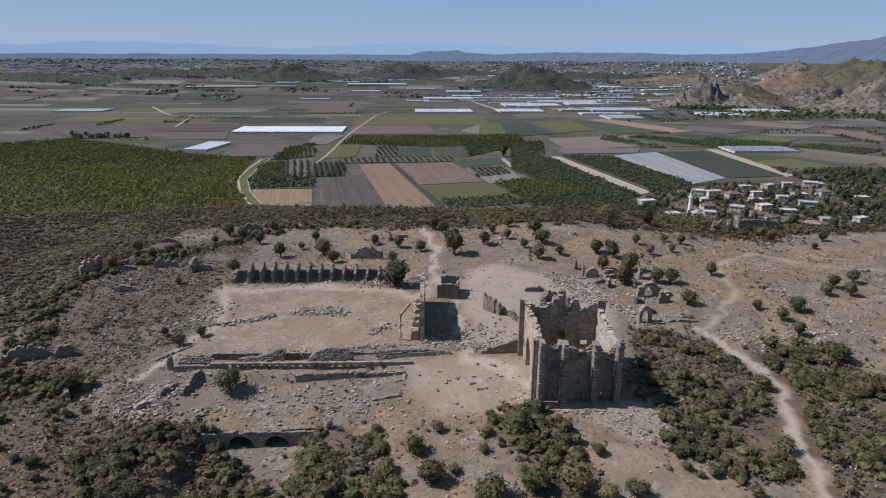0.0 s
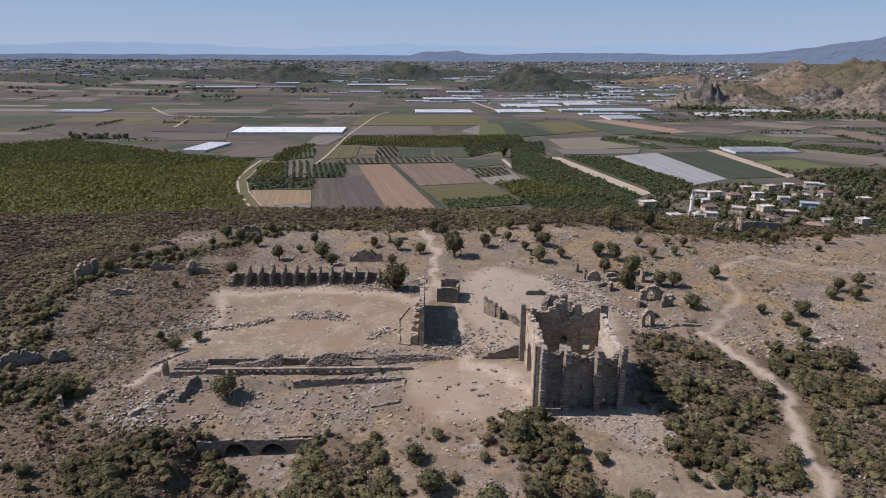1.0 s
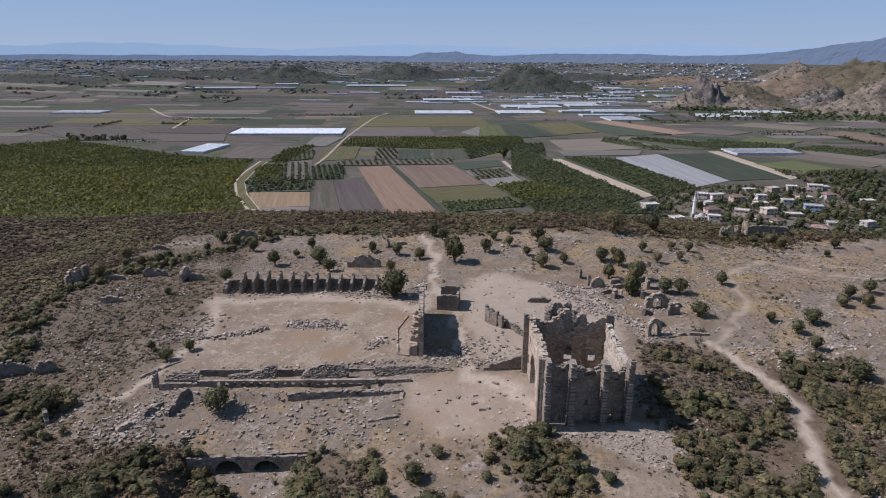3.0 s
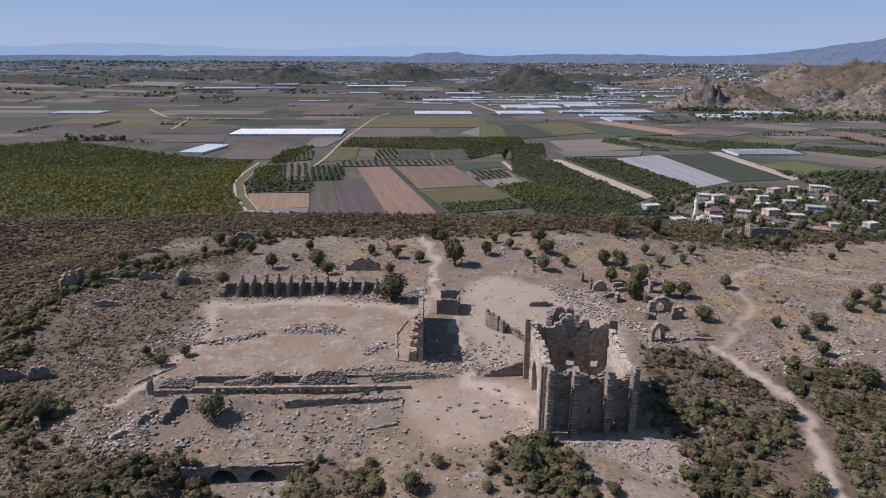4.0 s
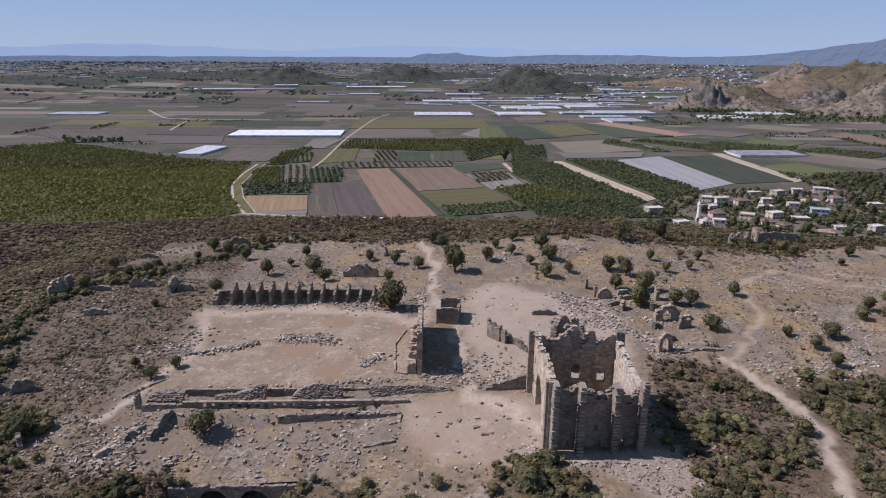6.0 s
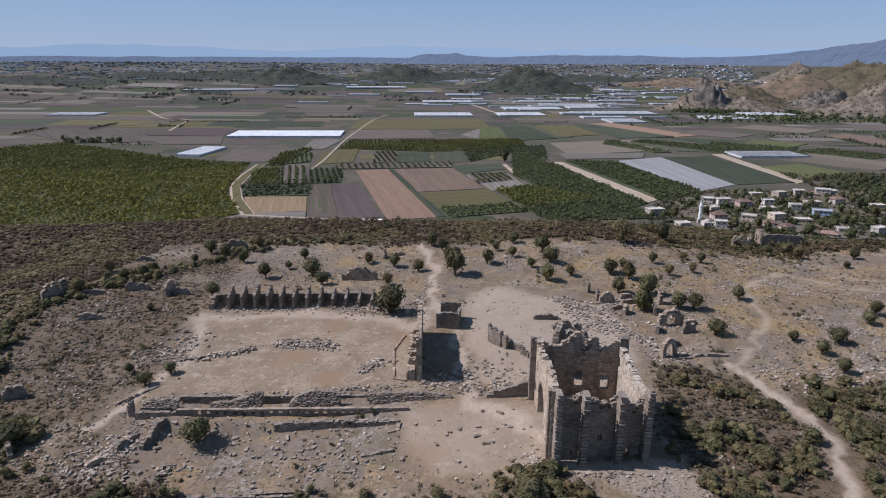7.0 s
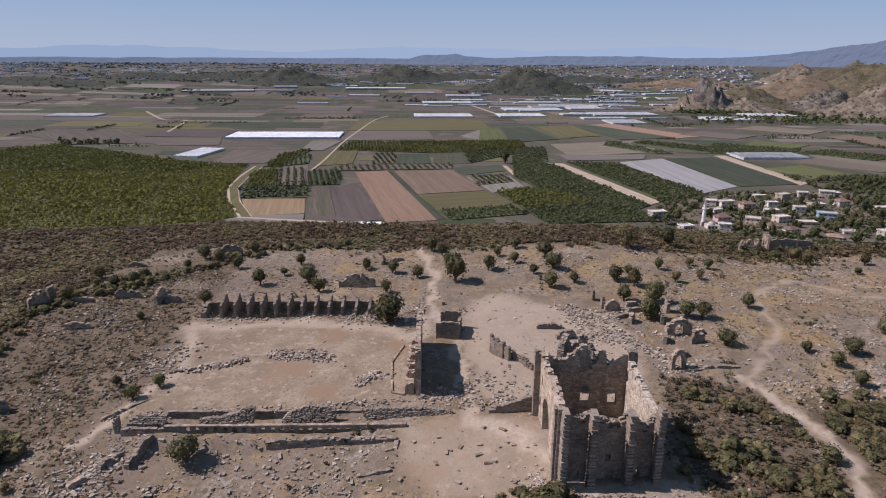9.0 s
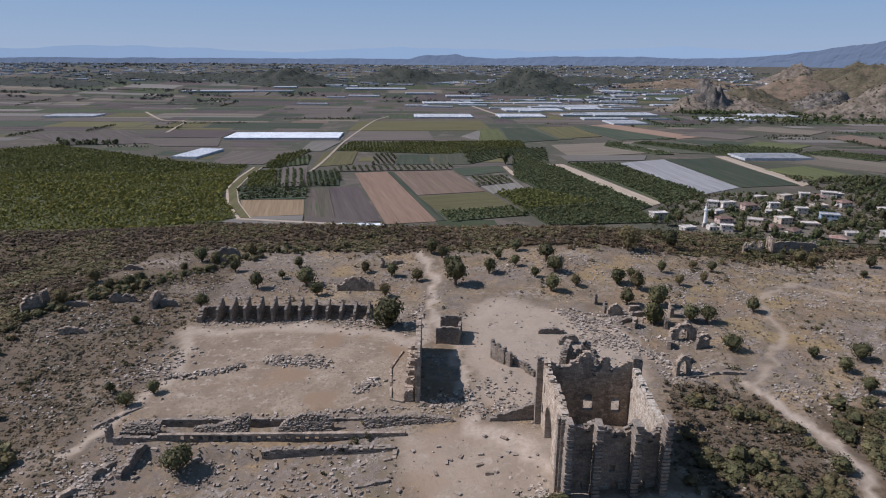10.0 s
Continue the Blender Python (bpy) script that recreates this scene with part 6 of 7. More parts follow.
# hedgerows and single trees along plot borders
hedge = []
rng = np.random.RandomState(23)
for i in range(100):
    y0 = 620 + 2200 * rng.rand() ** 1.3
    x0 = rng.uniform(-0.75, 0.75) * y0
    if any(inside(t, np.array([x0]), np.array([y0])).any() for t in taken[:1]) or (y0 < 830 and 170 < x0 < 620):
        continue
    n = rng.randint(3, 40)
    a = rng.choice([0.04, 1.62]) + rng.normal(0, 0.06)
    t = np.arange(n) * rng.uniform(2.6, 6)
    p = np.stack([x0 + t * math.cos(a), y0 + t * math.sin(a)], 1) + rng.normal(0, 1.0, (n, 2))
    if not any(inside(q, p[:, 0], p[:, 1]).any() for q in taken[:known]):
        hedge.append(p)
hedge += [b + rng.normal(0, 0.8, b.shape) for b in borders]
hedge = np.concatenate(hedge)
for gx0, gy0, wide, deep, turn in GREENHOUSES:
    hedge = hedge[(np.abs(hedge[:, 0] - gx0) > wide / 2 + 6) | (np.abs(hedge[:, 1] - gy0) > min(deep, 90) / 2 + 12)]
planting("hedgerow_trees", hedge, (1.6, 3.4), ORCHARD, "dark trees and hedges along field borders", 440, (1.0, 1.6))
line = np.stack([np.linspace(-650, -560, 22), np.linspace(1105, 1122, 22)], 1)
planting("tree_row", line + rng.normal(0, 1.5, line.shape), (4.0, 6.0), ORCHARD, "row of tall dark trees behind the grove", 441, (1.2, 1.6))

PLASTIC = material("white_greenhouse_film", (0.52, 0.54, 0.56), (0.69, 0.70, 0.71), 12.0, None, 3.0, 0.45, 0.0, spread=0.3)
PLASTIC_GREY = material("grey_greenhouse_film", (0.29, 0.30, 0.31), (0.46, 0.465, 0.47), 25.0, (0.24, 0.245, 0.25), 5.0, 0.6, 0.0, spread=0.4)
PLASTIC_WALL = material("grey_greenhouse_wall", (0.42, 0.44, 0.46), (0.55, 0.57, 0.59), 8.0, None, 2.0, 0.6, 0.0)


def greenhouse(x, y, wide, deep, turn, bay, film):
    """A block of greenhouse spans with rounded roofs over low walls."""
    z = float(terrain(x, y))
    root = new("greenhouse")
    root.matrix_world = pose(x, y, z, 0, 0, turn)
    n = max(2, min(24, int(wide / bay)))
    w, h = wide / n, 3.2
    # one running sheet over all the spans, with its gable ends
    line = [(-wide / 2 + w * (i + 0.5) - math.cos(math.pi * k / 4) * w / 2, h + math.sin(math.pi * k / 4) * 0.5) for i in range(n) for k in range(4)] + [(wide / 2, h)]
    m = len(line)
    v = [(a, s, c) for s in (-deep / 2, deep / 2) for a, c in line]
    f = [(k, k + 1, m + k + 1, m + k) for k in range(m - 1)]
    for e in (0, m):
        f += [(e + 4 * i, e + 4 * i + 1, e + 4 * i + 3, e + 4 * i + 4) for i in range(n)]
    part("roof", quick_mesh("roof", v, f, film, soft=True), root, "white plastic film roof")
    t = 0.3
    part("wall", boxes("wall", [(0, -deep / 2 + t, h / 2 - 0.4, wide / 2, t, h / 2 + 0.4, 0), (0, deep / 2 - t, h / 2 - 0.4, wide / 2, t, h / 2 + 0.4, 0),
                                (-wide / 2 + t, 0, h / 2 - 0.4, t, deep / 2 - 2 * t, h / 2 + 0.4, 0), (wide / 2 - t, 0, h / 2 - 0.4, t, deep / 2 - 2 * t, h / 2 + 0.4, 0)], PLASTIC_WALL, 0.0), root)
    return tagged(root, "long white plastic greenhouse among fields" if film is PLASTIC else "grey plastic greenhouse on the plain", "greenhouse", "greenhouses")


for x, y, wide, deep, turn in GREENHOUSES:
    greenhouse(x, y, wide, min(deep, 90.0), turn, 9.0, PLASTIC if y < 1400 and x < 0 else PLASTIC_GREY)
greenhouse(-76.0, 579.0, 40.0, 8.0, 0.0, 8.0, PLASTIC)
rng = np.random.RandomState(31)
for i in range(46):
    y = rng.uniform(1900, 3300)
    x = rng.normal(0.22, 0.22) * y
    if inside([(560, 1300), (1400, 1300), (1500, 2200), (560, 2100)], np.array([x]), np.array([y]))[0]:
        continue
    greenhouse(x, y, rng.uniform(60, 190), rng.uniform(25, 60), rng.uniform(-4, 8), 14, PLASTIC_GREY)
for i in range(13):
    x, y = rng.uniform(120, 640), rng.uniform(1560, 2250)
    greenhouse(x, y, rng.uniform(50, 150), rng.uniform(18, 45), rng.uniform(2, 7), 14, PLASTIC_GREY)

# ---- the village under the hill ----
HOUSES = [(198.1, 616.6), (281.8, 664.6), (252.1, 598.9), (299.9, 655.1), (336.6, 710.0), (358.9, 702.2), (385.1, 711.7), (415.2, 718.6), (327.0, 660.9), (306.6, 600.5), (277.5, 593.4), (290.3, 579.8), (326.3, 592.8), (356.7, 614.9), (402.8, 671.1), (376.1, 667.6), (299.6, 568.5), (323.7, 544.0), (242.5, 570.6), (210.7, 575.5), (433.5, 654.4), (370.4, 552.3), (268.8, 668.0), (262.0, 640.0), (316.0, 640.0), (344.0, 640.0), (398.0, 712.0), (428.0, 726.0), (345.0, 560.0)]
VILLAGE_TREES = [(211.3, 605.6), (244.8, 621.1), (253.9, 573.2), (297.1, 653.1), (343, 721.2), (318.7, 661.2), (316, 608.7), (364.3, 680.4), (391.2, 708.4), (357.4, 631.7), (333, 579.3), (382, 632.4), (367.7, 599.9), (415.3, 669.2), (408.5, 644.8), (474.8, 740.8), (455.8, 696.7), (345.5, 579.6), (307.8, 551.4), (289.5, 618.6), (311, 630.3), (246.4, 658.8), (258.9, 677), (197.4, 594.9), (190.4, 604.9), (325.6, 767.4), (338.1, 751.6), (246.6, 567.4), (380.7, 580.6), (328.2, 527.2), (307.7, 526.7), (292.8, 750), (510.1, 791.2), (507.8, 809), (480.2, 797.1)]
WHITEWASH = material("whitewashed_wall", (0.50, 0.455, 0.40), (0.68, 0.635, 0.58), 3.0, (0.42, 0.37, 0.31), 0.5, spread=0.28)
TILE = material("red_roof_tiles", (0.20, 0.125, 0.10), (0.29, 0.19, 0.155), 3.0, (0.25, 0.20, 0.17), 0.5, each=0.1, spread=0.3)
CONCRETE = material("flat_concrete_roof", (0.40, 0.37, 0.335), (0.56, 0.525, 0.48), 3.0, (0.38, 0.33, 0.28), 0.6, spread=0.3)
BRIGHT = material("fresh_white_paint", (0.72, 0.71, 0.69), (0.82, 0.81, 0.79), 3.0, None, 0.5)
PANE = material("dark_window", (0.03, 0.035, 0.04), (0.06, 0.065, 0.07), 1.0, rough=0.25, bump=0)
BEIGE = material("beige_rendered_wall", (0.42, 0.34, 0.26), (0.55, 0.46, 0.365), 3.0, (0.36, 0.30, 0.24), 0.5, spread=0.2)
PINK_WALL = material("faded_pink_wall", (0.44, 0.32, 0.28), (0.56, 0.43, 0.38), 3.0, (0.40, 0.32, 0.29), 0.5, spread=0.2)
BLUE = material("blue_painted_wall", (0.25, 0.34, 0.46), (0.34, 0.44, 0.56), 2.0)


def house(wide, deep, storeys, flat, wall_mat):
    root = new("house")
    h = 3.0 * storeys
    part("wall", boxes("wall", [(0, 0, h / 2 - 0.5, wide / 2, deep / 2, h / 2 + 0.5, 0)], wall_mat, 0.0), root)
    if flat:
        slab_roof = part("roof", boxes("roof", [(0, 0, h + 0.15, wide / 2 + 0.5, deep / 2 + 0.5, 0.15, 0)], CONCRETE, 0.0), root, "flat concrete roof slab")
        part("parapet", boxes("parapet", [(0, s * (deep / 2 + 0.35), h + 0.62, wide / 2 + 0.4, 0.12, 0.32, 0) for s in (-1, 1)] + [(s * (wide / 2 + 0.35), 0, h + 0.62, 0.12, deep / 2 + 0.2, 0.32, 0) for s in (-1, 1)], wall_mat, 0.0), slab_roof)
    else:
        w, d, r = wide / 2 + 0.6, deep / 2 + 0.6, deep * 0.24
        v = [(-w, -d, h), (w, -d, h), (w, d, h), (-w, d, h), (-w + d * 0.8, 0, h + r), (w - d * 0.8, 0, h + r), (-w, -d, h - 0.2), (w, -d, h - 0.2), (w, d, h - 0.2), (-w, d, h - 0.2)]
        bm = bmesh.new()
        p = [bm.verts.new(q) for q in v]
        for q in ((0, 1, 5, 4), (2, 3, 4, 5), (1, 2, 5), (3, 0, 4), (0, 6, 7, 1), (1, 7, 8, 2), (2, 8, 9, 3), (3, 9, 6, 0), (9, 8, 7, 6)):
            bm.faces.new([p[k] for k in q])
        me = bpy.data.meshes.new("roof")
        bm.to_mesh(me)
        bm.free()
        me.materials.append(TILE)
        part("roof", me, root, "hipped roof of weathered red tiles")
    n = max(2, int(wide / 3.4))
    pane = boxes("pane", [(0, 0, 0, 0.65, 0.08, 0.65, 0)], PANE, 0.0)
    tall_pane = boxes("pane", [(0, 0, 0, 0.08, 0.65, 0.65, 0)], PANE, 0.0)
    casing = boxes("window", [(k * 0.72, 0, 0, 0.07, 0.12, 0.79, 0) for k in (-1, 1)] + [(0, 0, k * 0.72, 0.65, 0.12, 0.07, 0) for k in (-1, 1)], WHITEWASH, 0.0)
    side_casing = boxes("window", [(0, k * 0.72, 0, 0.12, 0.07, 0.79, 0) for k in (-1, 1)] + [(0, 0, k * 0.72, 0.12, 0.65, 0.07, 0) for k in (-1, 1)], WHITEWASH, 0.0)
    for s in range(storeys):
        for i in range(n):
            x = -wide / 2 + wide * (i + 0.5) / n
            if s == 0 and i == n // 2:
                part("door", boxes("door", [(x, -deep / 2, 1.0, 0.5, 0.08, 1.05, 0)], BARK, 0.0), root, "dark wooden door")
                continue
            w = part("window", casing, root)
            w.location = (x, -deep / 2, 1.7 + 3.0 * s)
            part("pane", pane, w, "dark window glass")
        for side in (-1, 1):
            w = part("window", side_casing, root)
            w.location = (side * wide / 2, 0, 1.7 + 3.0 * s)
            part("pane", tall_pane, w, "dark window glass")
    return root


kinds = [house(13, 9, 2, True, WHITEWASH), house(11, 8, 1, False, WHITEWASH), house(14, 9, 1, False, WHITEWASH), house(12, 10, 2, False, WHITEWASH), house(10, 8, 1, True, WHITEWASH), house(14, 9, 2, True, BLUE), house(9, 7, 2, True, WHITEWASH), house(12, 9, 2, False, PINK_WALL), house(13, 9, 1, True, BEIGE), house(11, 9, 2, True, BEIGE)]
says = ["two-storey white house with a flat roof", "small white house with a red tiled roof", "long white house with a red tiled roof", "two-storey white house with a red tiled roof",
        "small white house with a flat roof", "two-storey house with pale blue walls", "narrow two-storey white house with a flat roof", "two-storey faded pink house with a tiled roof", "low beige house with a flat roof", "two-storey beige house with a flat roof"]
rng = np.random.RandomState(41)
for i, (x, y) in enumerate(HOUSES):
    k = {13: 5, 11: 1, 14: 3, 16: 1, 17: 1, 1: 0, 2: 7, 3: 7, 7: 0, 9: 9, 10: 9, 12: 8, 4: 8, 5: 9, 15: 8}.get(i, rng.choice([0, 4, 8, 9, 6, 4, 6, 2, 8]))
    ob = copy_thing(kinds[k], pose(x, y + 5, float(terrain(x, y + 5)), 0, 0, rng.uniform(-35, 35)) @ Matrix.Diagonal((1.1, 1.05, 1.0, 1)))
    tagged(ob, says[k], "house", "village houses")
for ob in kinds:
    drop_thing(ob)


def lathe(name, rings, mat, sides=16):
    v, f = [], []
    for r, z in rings:
        v += [(r * math.cos(2 * math.pi * i / sides), r * math.sin(2 * math.pi * i / sides), z) for i in range(sides)]
    for k in range(len(rings) - 1):
        for i in range(sides):
            f.append((k * sides + i, k * sides + (i + 1) % sides, (k + 1) * sides + (i + 1) % sides, (k + 1) * sides + i))
    return quick_mesh(name, v, f, mat)


MX, MY = 228.5, 588.5
minaret = tagged(new("minaret"), "slender white minaret with a pointed cap and balcony", "minaret")
minaret.location = (MX, MY, float(terrain(MX, MY)))
part("base", boxes("base", [(0, 0, 2, 1.7, 1.7, 2.6, 0)], WHITEWASH, 0.0), minaret)
part("shaft", lathe("shaft", [(1.5, 4), (1.3, 16.2), (1.1, 16.3)], BRIGHT), minaret)
part("balcony", lathe("balcony", [(1.3, 15.4), (2.1, 16.2), (2.1, 17.2), (1.95, 17.2), (1.95, 16.4), (0.9, 16.4)], BRIGHT), minaret)
part("turret", lathe("turret", [(1.1, 16.4), (1.05, 20.2)], BRIGHT), minaret)
part("cap", lathe("cap", [(1.15, 20.2), (0.6, 22.4), (0.03, 25.0)], CONCRETE), minaret, "grey pointed metal cap")
mosque = tagged(new("mosque"), "small white mosque with a low dome", "mosque")
mosque.location = (MX + 4, MY - 9, float(terrain(MX, MY - 9)))
part("wall", boxes("wall", [(0, 0, 2.0, 4.6, 4.2, 2.4, 0)], WHITEWASH, 0.0), mosque)
part("dome", lathe("dome", [(3.2, 4.3), (3.1, 4.8), (2.6, 5.8), (1.6, 6.6), (0.05, 7.0)], CONCRETE), mosque, "low grey dome")
for i in range(3):
    w = part("window", boxes("window", [(0, 0, 0, 0.6, 0.08, 1.0, 0)], PANE, 0.0), mosque)
    w.location = (-2.8 + 2.8 * i, -4.2, 2.4)

village_kinds = [olive_tree(90 + i, m, 150, 0.4) for i, m in enumerate((ORCHARD, OLIVE, OLIVE, ORCHARD))]


def lowland(rows, seed, size, label):
    rng = np.random.RandomState(seed)
    for x, y in rows:
        s = rng.uniform(*size)
        ob = copy_thing(village_kinds[rng.randint(4)], Matrix.LocRotScale((x, y, float(terrain(x, y))), Euler((0, 0, rng.uniform(0, 6.28))), (s, s, s * rng.uniform(1.0, 1.5))))
        tagged(ob, label, "tree", "village trees")


lowland([p for p in VILLAGE_TREES if (p[1] < 735 or p[0] > 430) and min(math.dist(p, (a, b + 2)) for a, b in HOUSES) > 10], 51, (4.0, 6.4), "leafy dark green tree between village houses")
rng = np.random.RandomState(52)
more = []
while len(more) < 230:
    x, y = rng.uniform(180, 640), rng.uniform(545, 830)
    if x < 0.8 * y and x > 210 + (y - 545) * 0.45 and (y < 722 or x > 425) and min(np.hypot(x - a, y - b) for a, b in HOUSES) > 11 and np.hypot(x - MX, y - MY) > 14 and not (205 < x < 240 and y < 590):
        more.append((x, y))
lowland(more, 53, (2.6, 5.2), "leafy dark green tree between village houses")
cypress = [(287.0, 612.0), (305.0, 640.0), (331.0, 655.0), (372.0, 690.0)]
for x, y in cypress:
    ob = copy_thing(village_kinds[0], Matrix.LocRotScale((x, y, float(terrain(x, y))), None, (1.8, 1.8, 7.0)))
    tagged(ob, "narrow dark cypress beside houses", "tree", "village trees")
village_kinds.append(olive_tree(95, LEAF, 210, 0.2))
poplar = copy_thing(village_kinds[4], Matrix.LocRotScale((81.0, 935.0, PLAIN), None, (8, 8, 15)))
tagged(poplar, "tall pale green poplar on the plain", "tree")
for ob in village_kinds:
    drop_thing(ob)
# gardens and undergrowth between the houses
rng = np.random.RandomState(54)
g = rng.uniform((165, 520), (660, 850), (8500, 2))
g = g[(g[:, 0] < 0.8 * g[:, 1]) & (g[:, 0] > 168 + (g[:, 1] - 545) * 0.35) & ((g[:, 1] < 735) | (g[:, 0] > 430))]
gap = np.min(np.hypot(g[:, 0:1] - np.array([h[0] for h in HOUSES]), g[:, 1:2] - np.array([h[1] + 3 for h in HOUSES])), 1)
lush = value_noise(g[:, 0], g[:, 1], 30, 99) + rng.uniform(-0.4, 0.4, len(g))
g, lush = g[(gap > 11) & (lush > -0.5) & (np.hypot(g[:, 0] - MX, g[:, 1] - MY + 5) > 13)], lush[(gap > 11) & (lush > -0.5) & (np.hypot(g[:, 0] - MX, g[:, 1] - MY + 5) > 13)]
planting("garden_bushes", g[lush > 0.0], (1.2, 3.6), ORCHARD, "dark green gardens and bushes between village houses", 55, (0.7, 1.2))
planting("dry_garden_bushes", g[lush <= 0.0], (1.0, 2.6), MAQUIS, "olive-green gardens between village houses", 56, (0.6, 1.0))

# ---- hills and far distance ----
HILL_BROWN = material("dry_brown_hillside", (0.14, 0.103, 0.072), (0.21, 0.155, 0.108), 60.0, (0.095, 0.086, 0.055), 7.0, 0.95, 0.6, where="World")
HILL_PALE = material("eroded_pale_slope", (0.13, 0.105, 0.08), (0.235, 0.19, 0.15), 32.0, (0.075, 0.072, 0.05), 6.0, 0.95, 0.8, where="World")
HILL_GREEN = material("olive_scrub_hillside", (0.08, 0.07, 0.045), (0.115, 0.098, 0.062), 50.0, (0.145, 0.112, 0.076), 7.0, 0.95, 0.7, where="World")
HILL_ROCK = material("grey_rock_face", (0.07, 0.066, 0.062), (0.20, 0.172, 0.148), 22.0, (0.085, 0.082, 0.06), 5.0, 0.95, 0.9, where="World")
HILL_WOOD = material("wooded_hillside", (0.036, 0.042, 0.034), (0.056, 0.06, 0.048), 50.0, (0.06, 0.06, 0.047), 10.0, 0.95, 0.6, where="World")


def hill(x, y, rx, ry, h, mat, seed, label, rough=0.2, sharp=1.0, turn=0.0, trees=400, gullies=0.12):
    n = 54
    u, v = np.meshgrid(np.linspace(-1.5, 1.5, n), np.linspace(-1.5, 1.5, n))
    d = np.hypot(u, v)
    z = np.exp(-(d ** 2) * 1.7 * sharp) * smooth((1.5 - d) * 3)
    c, s = math.cos(turn), math.sin(turn)
    X, Y = x + (u * rx) * c - (v * ry) * s, y + (u * rx) * s + (v * ry) * c
    k = min(rx, ry)
    z = z * (1 + rough * (value_noise(X, Y, k * 0.5, seed) * 1.2 + value_noise(X, Y, k * 0.2, seed + 1) * 0.7 + value_noise(X, Y, k * 0.09, seed + 2) * 0.6))
    z = z * (1 + gullies - gullies * 2.2 * np.abs(value_noise(X, Y, k * 0.42, seed + 3)) - gullies * 1.2 * np.abs(value_noise(X, Y, k * 0.16, seed + 4)))
    Z = terrain(X, Y) + z * h - 2
    i = np.arange(n * n).reshape(n, n)
    f = np.stack([i[:-1, :-1], i[:-1, 1:], i[1:, 1:], i[1:, :-1]], -1).reshape(-1, 4)
    rng = np.random.RandomState(seed + 900)
    k = rng.randint(0, n * n, trees)
    k = k[(z.ravel()[k] > 0.06)]
    if len(k):
        g = np.stack([X.ravel()[k] + rng.uniform(-8, 8, len(k)), Y.ravel()[k] + rng.uniform(-8, 8, len(k)), Z.ravel()[k] - 1, rng.uniform(2.0, 6, len(k)), rng.uniform(0.6, 1.0, len(k))], 1)
        tagged(new("hill_scrub", scattered("hill_scrub", blob, g, ORCHARD if trees > 850 else OLIVE, seed)), "dark scrub and trees on a hillside", "scrub", kind="stuff")
    ob = new("hill", quick_mesh("hill", np.stack([X, Y, Z], -1).reshape(-1, 3), f, mat, soft=True))
    return tagged(ob, label, "hill", "hills beyond the plain", "structure")


hill(-708, 2950, 200, 160, 62, HILL_WOOD, 1, "low wooded hill beyond the fields")
hill(-209, 3110, 190, 150, 62, HILL_WOOD, 4, "low wooded hill beyond the fields", sharp=0.8)
hill(330, 2680, 190, 150, 84, HILL_WOOD, 7, "low wooded hill beyond the fields", sharp=0.8, trees=900)
hill(-1650, 2640, 300, 150, 16, HILL_WOOD, 10, "low wooded hill beyond the fields")
hill(-1330, 3000, 320, 140, 20, HILL_WOOD, 13, "low wooded hill beyond the fields")
hill(-1010, 3100, 230, 140, 24, HILL_WOOD, 16, "low wooded hill beyond the fields")
hill(40, 3250, 260, 120, 22, HILL_WOOD, 18, "low wooded hill beyond the fields")
hill(757, 1955, 74, 60, 98, HILL_ROCK, 19, "steep grey rock crag above the plain", 0.16, 1.1, trees=60, gullies=0.16)
hill(722, 1945, 100, 70, 44, HILL_PALE, 22, "pale eroded slope below the crag", 0.2, trees=200, gullies=0.2)
hill(845, 1960, 110, 80, 38, HILL_PALE, 24, "pale eroded slope below the crag", 0.2, trees=160, gullies=0.2)
hill(935, 2130, 165, 110, 60, HILL_GREEN, 25, "olive-green hill with scattered scrub", 0.06, trees=500, gullies=0.06)
hill(1160, 2240, 230, 160, 78, HILL_BROWN, 28, "smooth dry brown hill", 0.1, trees=330, gullies=0.06)
hill(1440, 2260, 270, 170, 92, HILL_GREEN, 31, "olive-green hill with scattered scrub", 0.14, trees=500)
hill(1165, 2070, 130, 60, 48, HILL_ROCK, 33, "grey rocky spur of the brown hill", 0.2, trees=420, gullies=0.18)
hill(1225, 1820, 190, 110, 80, HILL_PALE, 35, "pale eroded hill above the plain", 0.18, trees=700, gullies=0.2)
hill(1050, 1800, 120, 50, 26, HILL_PALE, 38, "low pale eroded bank", 0.3, trees=120, gullies=0.3)
hill(1520, 2920, 150, 90, 72, HILL_PALE, 41, "pinkish bare rocky hill in the distance", 0.16, trees=100, gullies=0.14)
hill(1760, 2860, 300, 130, 84, HILL_GREEN, 43, "olive-green hill with scattered scrub", 0.16)
hill(1000, 2850, 260, 160, 26, HILL_BROWN, 37, "dry brown hill with scattered scrub", 0.25)
hill(620, 3050, 330, 150, 26, HILL_WOOD, 40, "low wooded hill beyond the fields")
# trees and scrub on and below the hills
rng = np.random.RandomState(61)
foot = np.stack([rng.uniform(600, 1200, 800), rng.uniform(1540, 1720, 800)], 1)
foot = np.concatenate([foot[::3], rng.normal((725, 1850), (45, 22), (190, 2)), rng.normal((1010, 1790), (60, 16), (120, 2))])
planting("foot_trees", foot[foot[:, 1] < 1960 - 0.12 * foot[:, 0]], (4, 8), ORCHARD, "dark trees along the foot of the hills", 62)

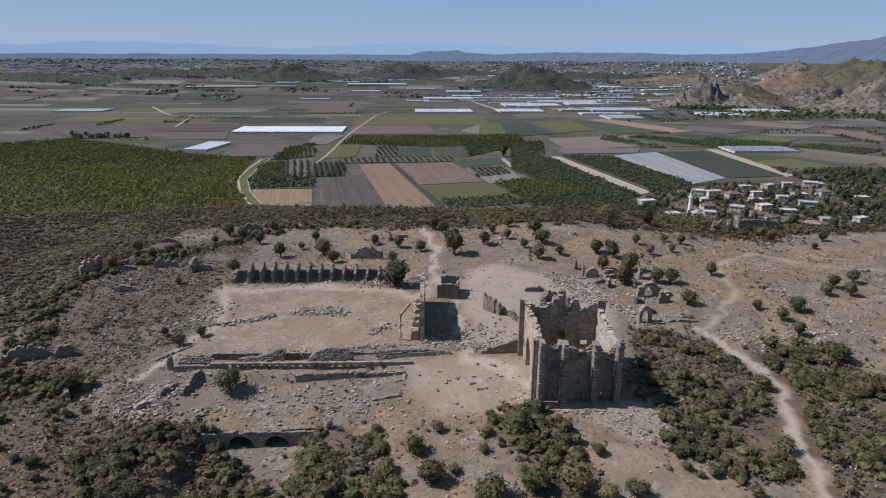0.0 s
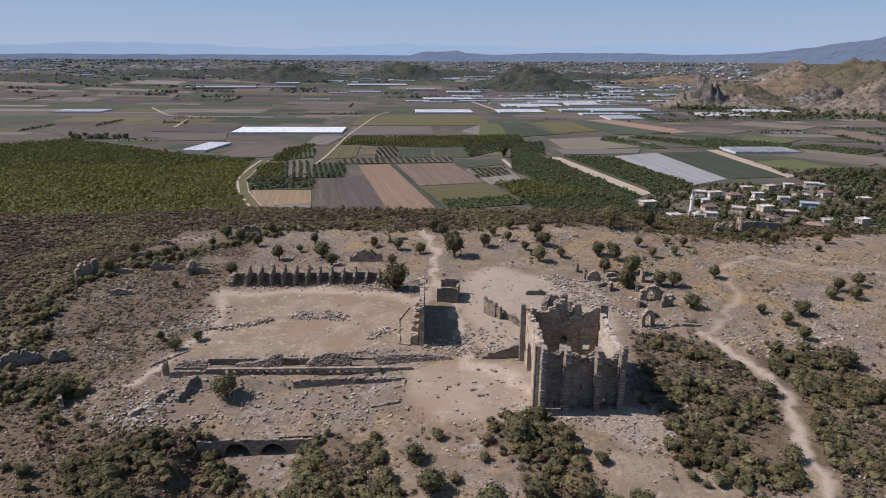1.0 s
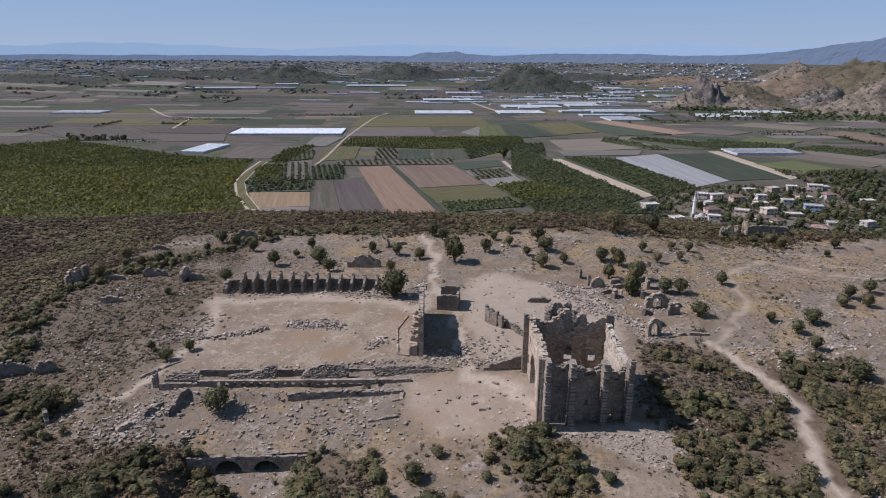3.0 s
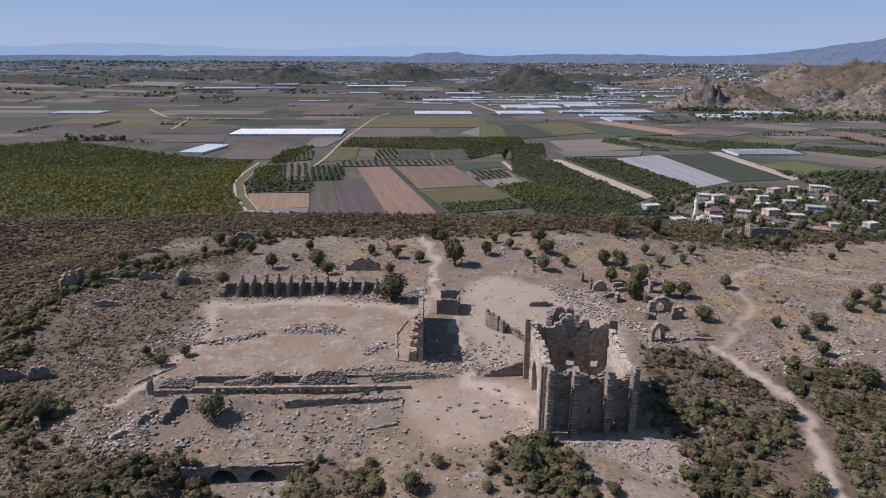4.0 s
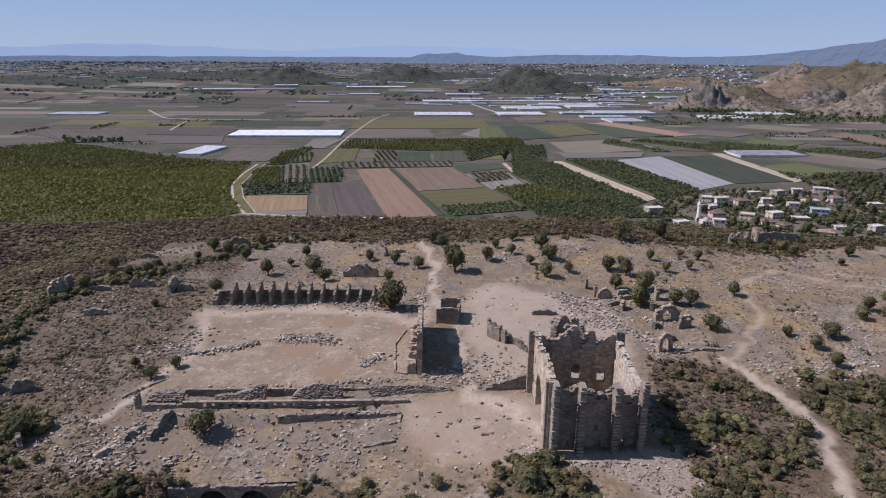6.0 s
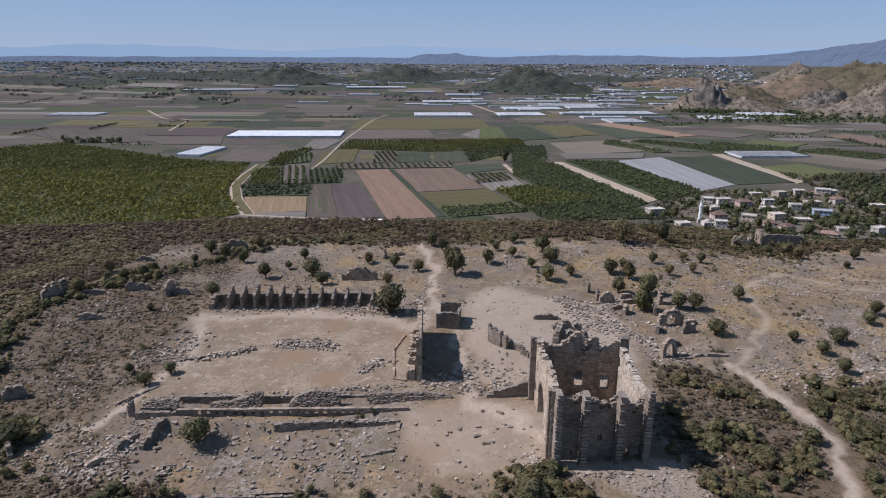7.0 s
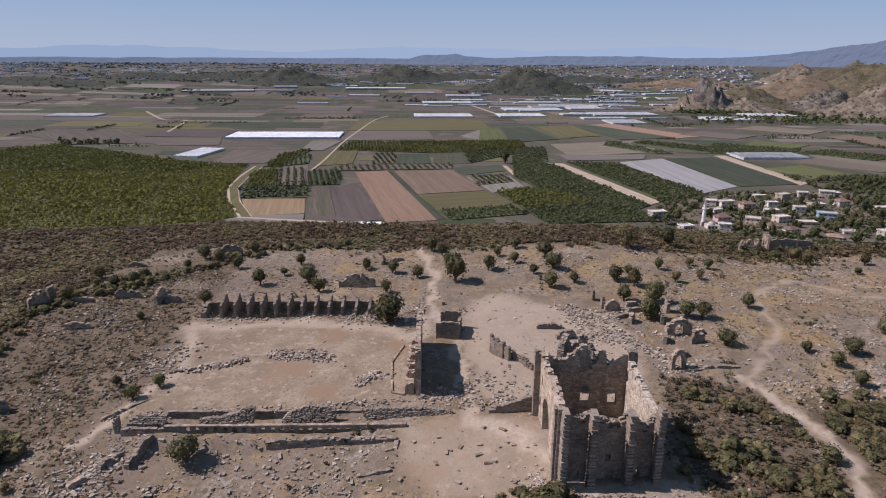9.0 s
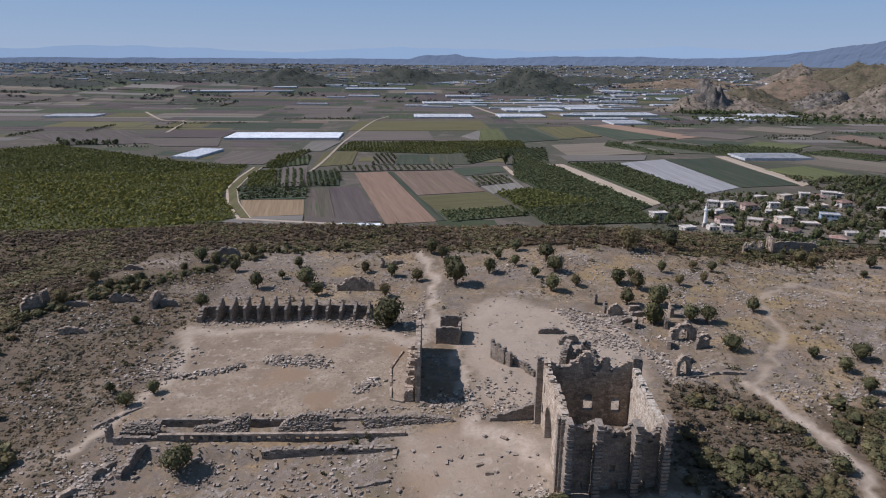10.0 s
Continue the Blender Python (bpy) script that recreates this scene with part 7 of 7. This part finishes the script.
# far towns: small roofs, too many to count, greyed in place of haze
x = rng.uniform(-0.78, 0.45, 1500)
y = rng.uniform(2900, 4600, 1500)
x = x * y
x2, y2 = rng.uniform(0.05, 0.55, 220), rng.uniform(2300, 3300, 220)
x, y = np.concatenate([x, x2 * y2]), np.concatenate([y, y2])
z = terrain(x, y)
rows = np.stack([x, y, z + 2, rng.uniform(4, 24, len(x)), rng.uniform(4, 11, len(x)), rng.uniform(1.5, 3.4, len(x)), rng.uniform(-0.3, 0.3, len(x))], 1)
FAR_HAZED = material("far_hazed_roofs", (0.24, 0.245, 0.25), (0.50, 0.51, 0.52), 30.0, None, 8.0, 0.8, 0, each=0.5)
tagged(new("far_town", boxes("far_town", rows, FAR_HAZED, 0.0)), "roofs of far towns and greenhouses, greyed as by haze", "town", kind="stuff")
# trees stand in belts along roads and streams
k = rng.randint(6, 18, 110)
ty = np.repeat(rng.uniform(2150, 4500, 110), k)
tx = np.repeat(rng.uniform(-0.78, 0.62, 110), k) + rng.normal(0, 0.022, k.sum())
ty = ty + rng.normal(0, 10, len(ty))
planting("far_trees", np.stack([tx * ty, ty], 1), (5, 11), WOOD_FAR, "belts of far trees, greyed as by haze", 63, (0.6, 0.9))


def backdrop(name, radius, profile, rough, colour, glow, seed, label, texture=0.0):
    """Distance: a mountain range far behind all else, its haze put into a glowing colour. profile: (bearing in degrees,
    height in metres over the eye).
    """
    a = np.linspace(-44, 44, 400)
    h = np.interp(a, [p[0] for p in profile], [p[1] for p in profile])
    rise = np.clip((h + 40) / 120, 0.15, 1)
    h = h + rough * rise * (value_noise(a, a * 0, 2.4, seed) + 0.5 * value_noise(a, a * 0, 0.9, seed + 1) + 0.3 * value_noise(a, a * 0, 0.4, seed + 2))
    n = 14
    lay = np.linspace(0, 1, n)[:, None]
    rad = radius + lay * 0 + 0 * a
    A = np.radians(a)[None] + 0 * lay
    Z = 88 - 120 + (h[None] + 120) * lay
    R = rad + 90 * lay + texture * lay * (1.2 - lay) * 40 * value_noise(np.degrees(A) * 3 + 0.01 * Z, Z * 0.06, 1.0, seed + 3)
    X, Y = R * np.sin(A), R * np.cos(A)
    i = np.arange(n * 400).reshape(n, 400)
    f = np.stack([i[:-1, :-1], i[:-1, 1:], i[1:, 1:], i[1:, :-1]], -1).reshape(-1, 4)
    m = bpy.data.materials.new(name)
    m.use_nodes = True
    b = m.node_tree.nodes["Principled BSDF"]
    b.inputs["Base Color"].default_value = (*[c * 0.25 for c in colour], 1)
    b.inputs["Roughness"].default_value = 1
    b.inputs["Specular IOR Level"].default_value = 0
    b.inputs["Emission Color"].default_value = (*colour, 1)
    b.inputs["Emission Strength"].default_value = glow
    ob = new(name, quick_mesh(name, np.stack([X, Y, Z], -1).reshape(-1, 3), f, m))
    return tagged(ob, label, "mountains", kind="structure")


backdrop("backdrop_far", 4850, [(-44, 40), (-33, 45), (-28, 70), (-20, 55), (-14, 30), (-8, 55), (-4, 80), (2, 62), (8, 50), (14, 70), (19, 85), (24, 60), (44, 60)], 7, (0.225, 0.315, 0.425), 1.0, 71, "far mountain range, pale blue haze in its colour")
backdrop("backdrop_mesa", 4800, [(-44, -10), (-3.4, -8), (-2.6, 12), (-1.6, 24), (0.6, 26), (1.5, 8), (4, -2), (9, 12), (14, 18), (18, 8), (22, 5), (25, 20), (28, 45), (30, 76), (32, 104), (34, 168), (37, 250), (44, 240)], 14, (0.145, 0.19, 0.265), 0.72, 75, "mountains beyond the plain, blue-grey haze in their colour", 0.6)
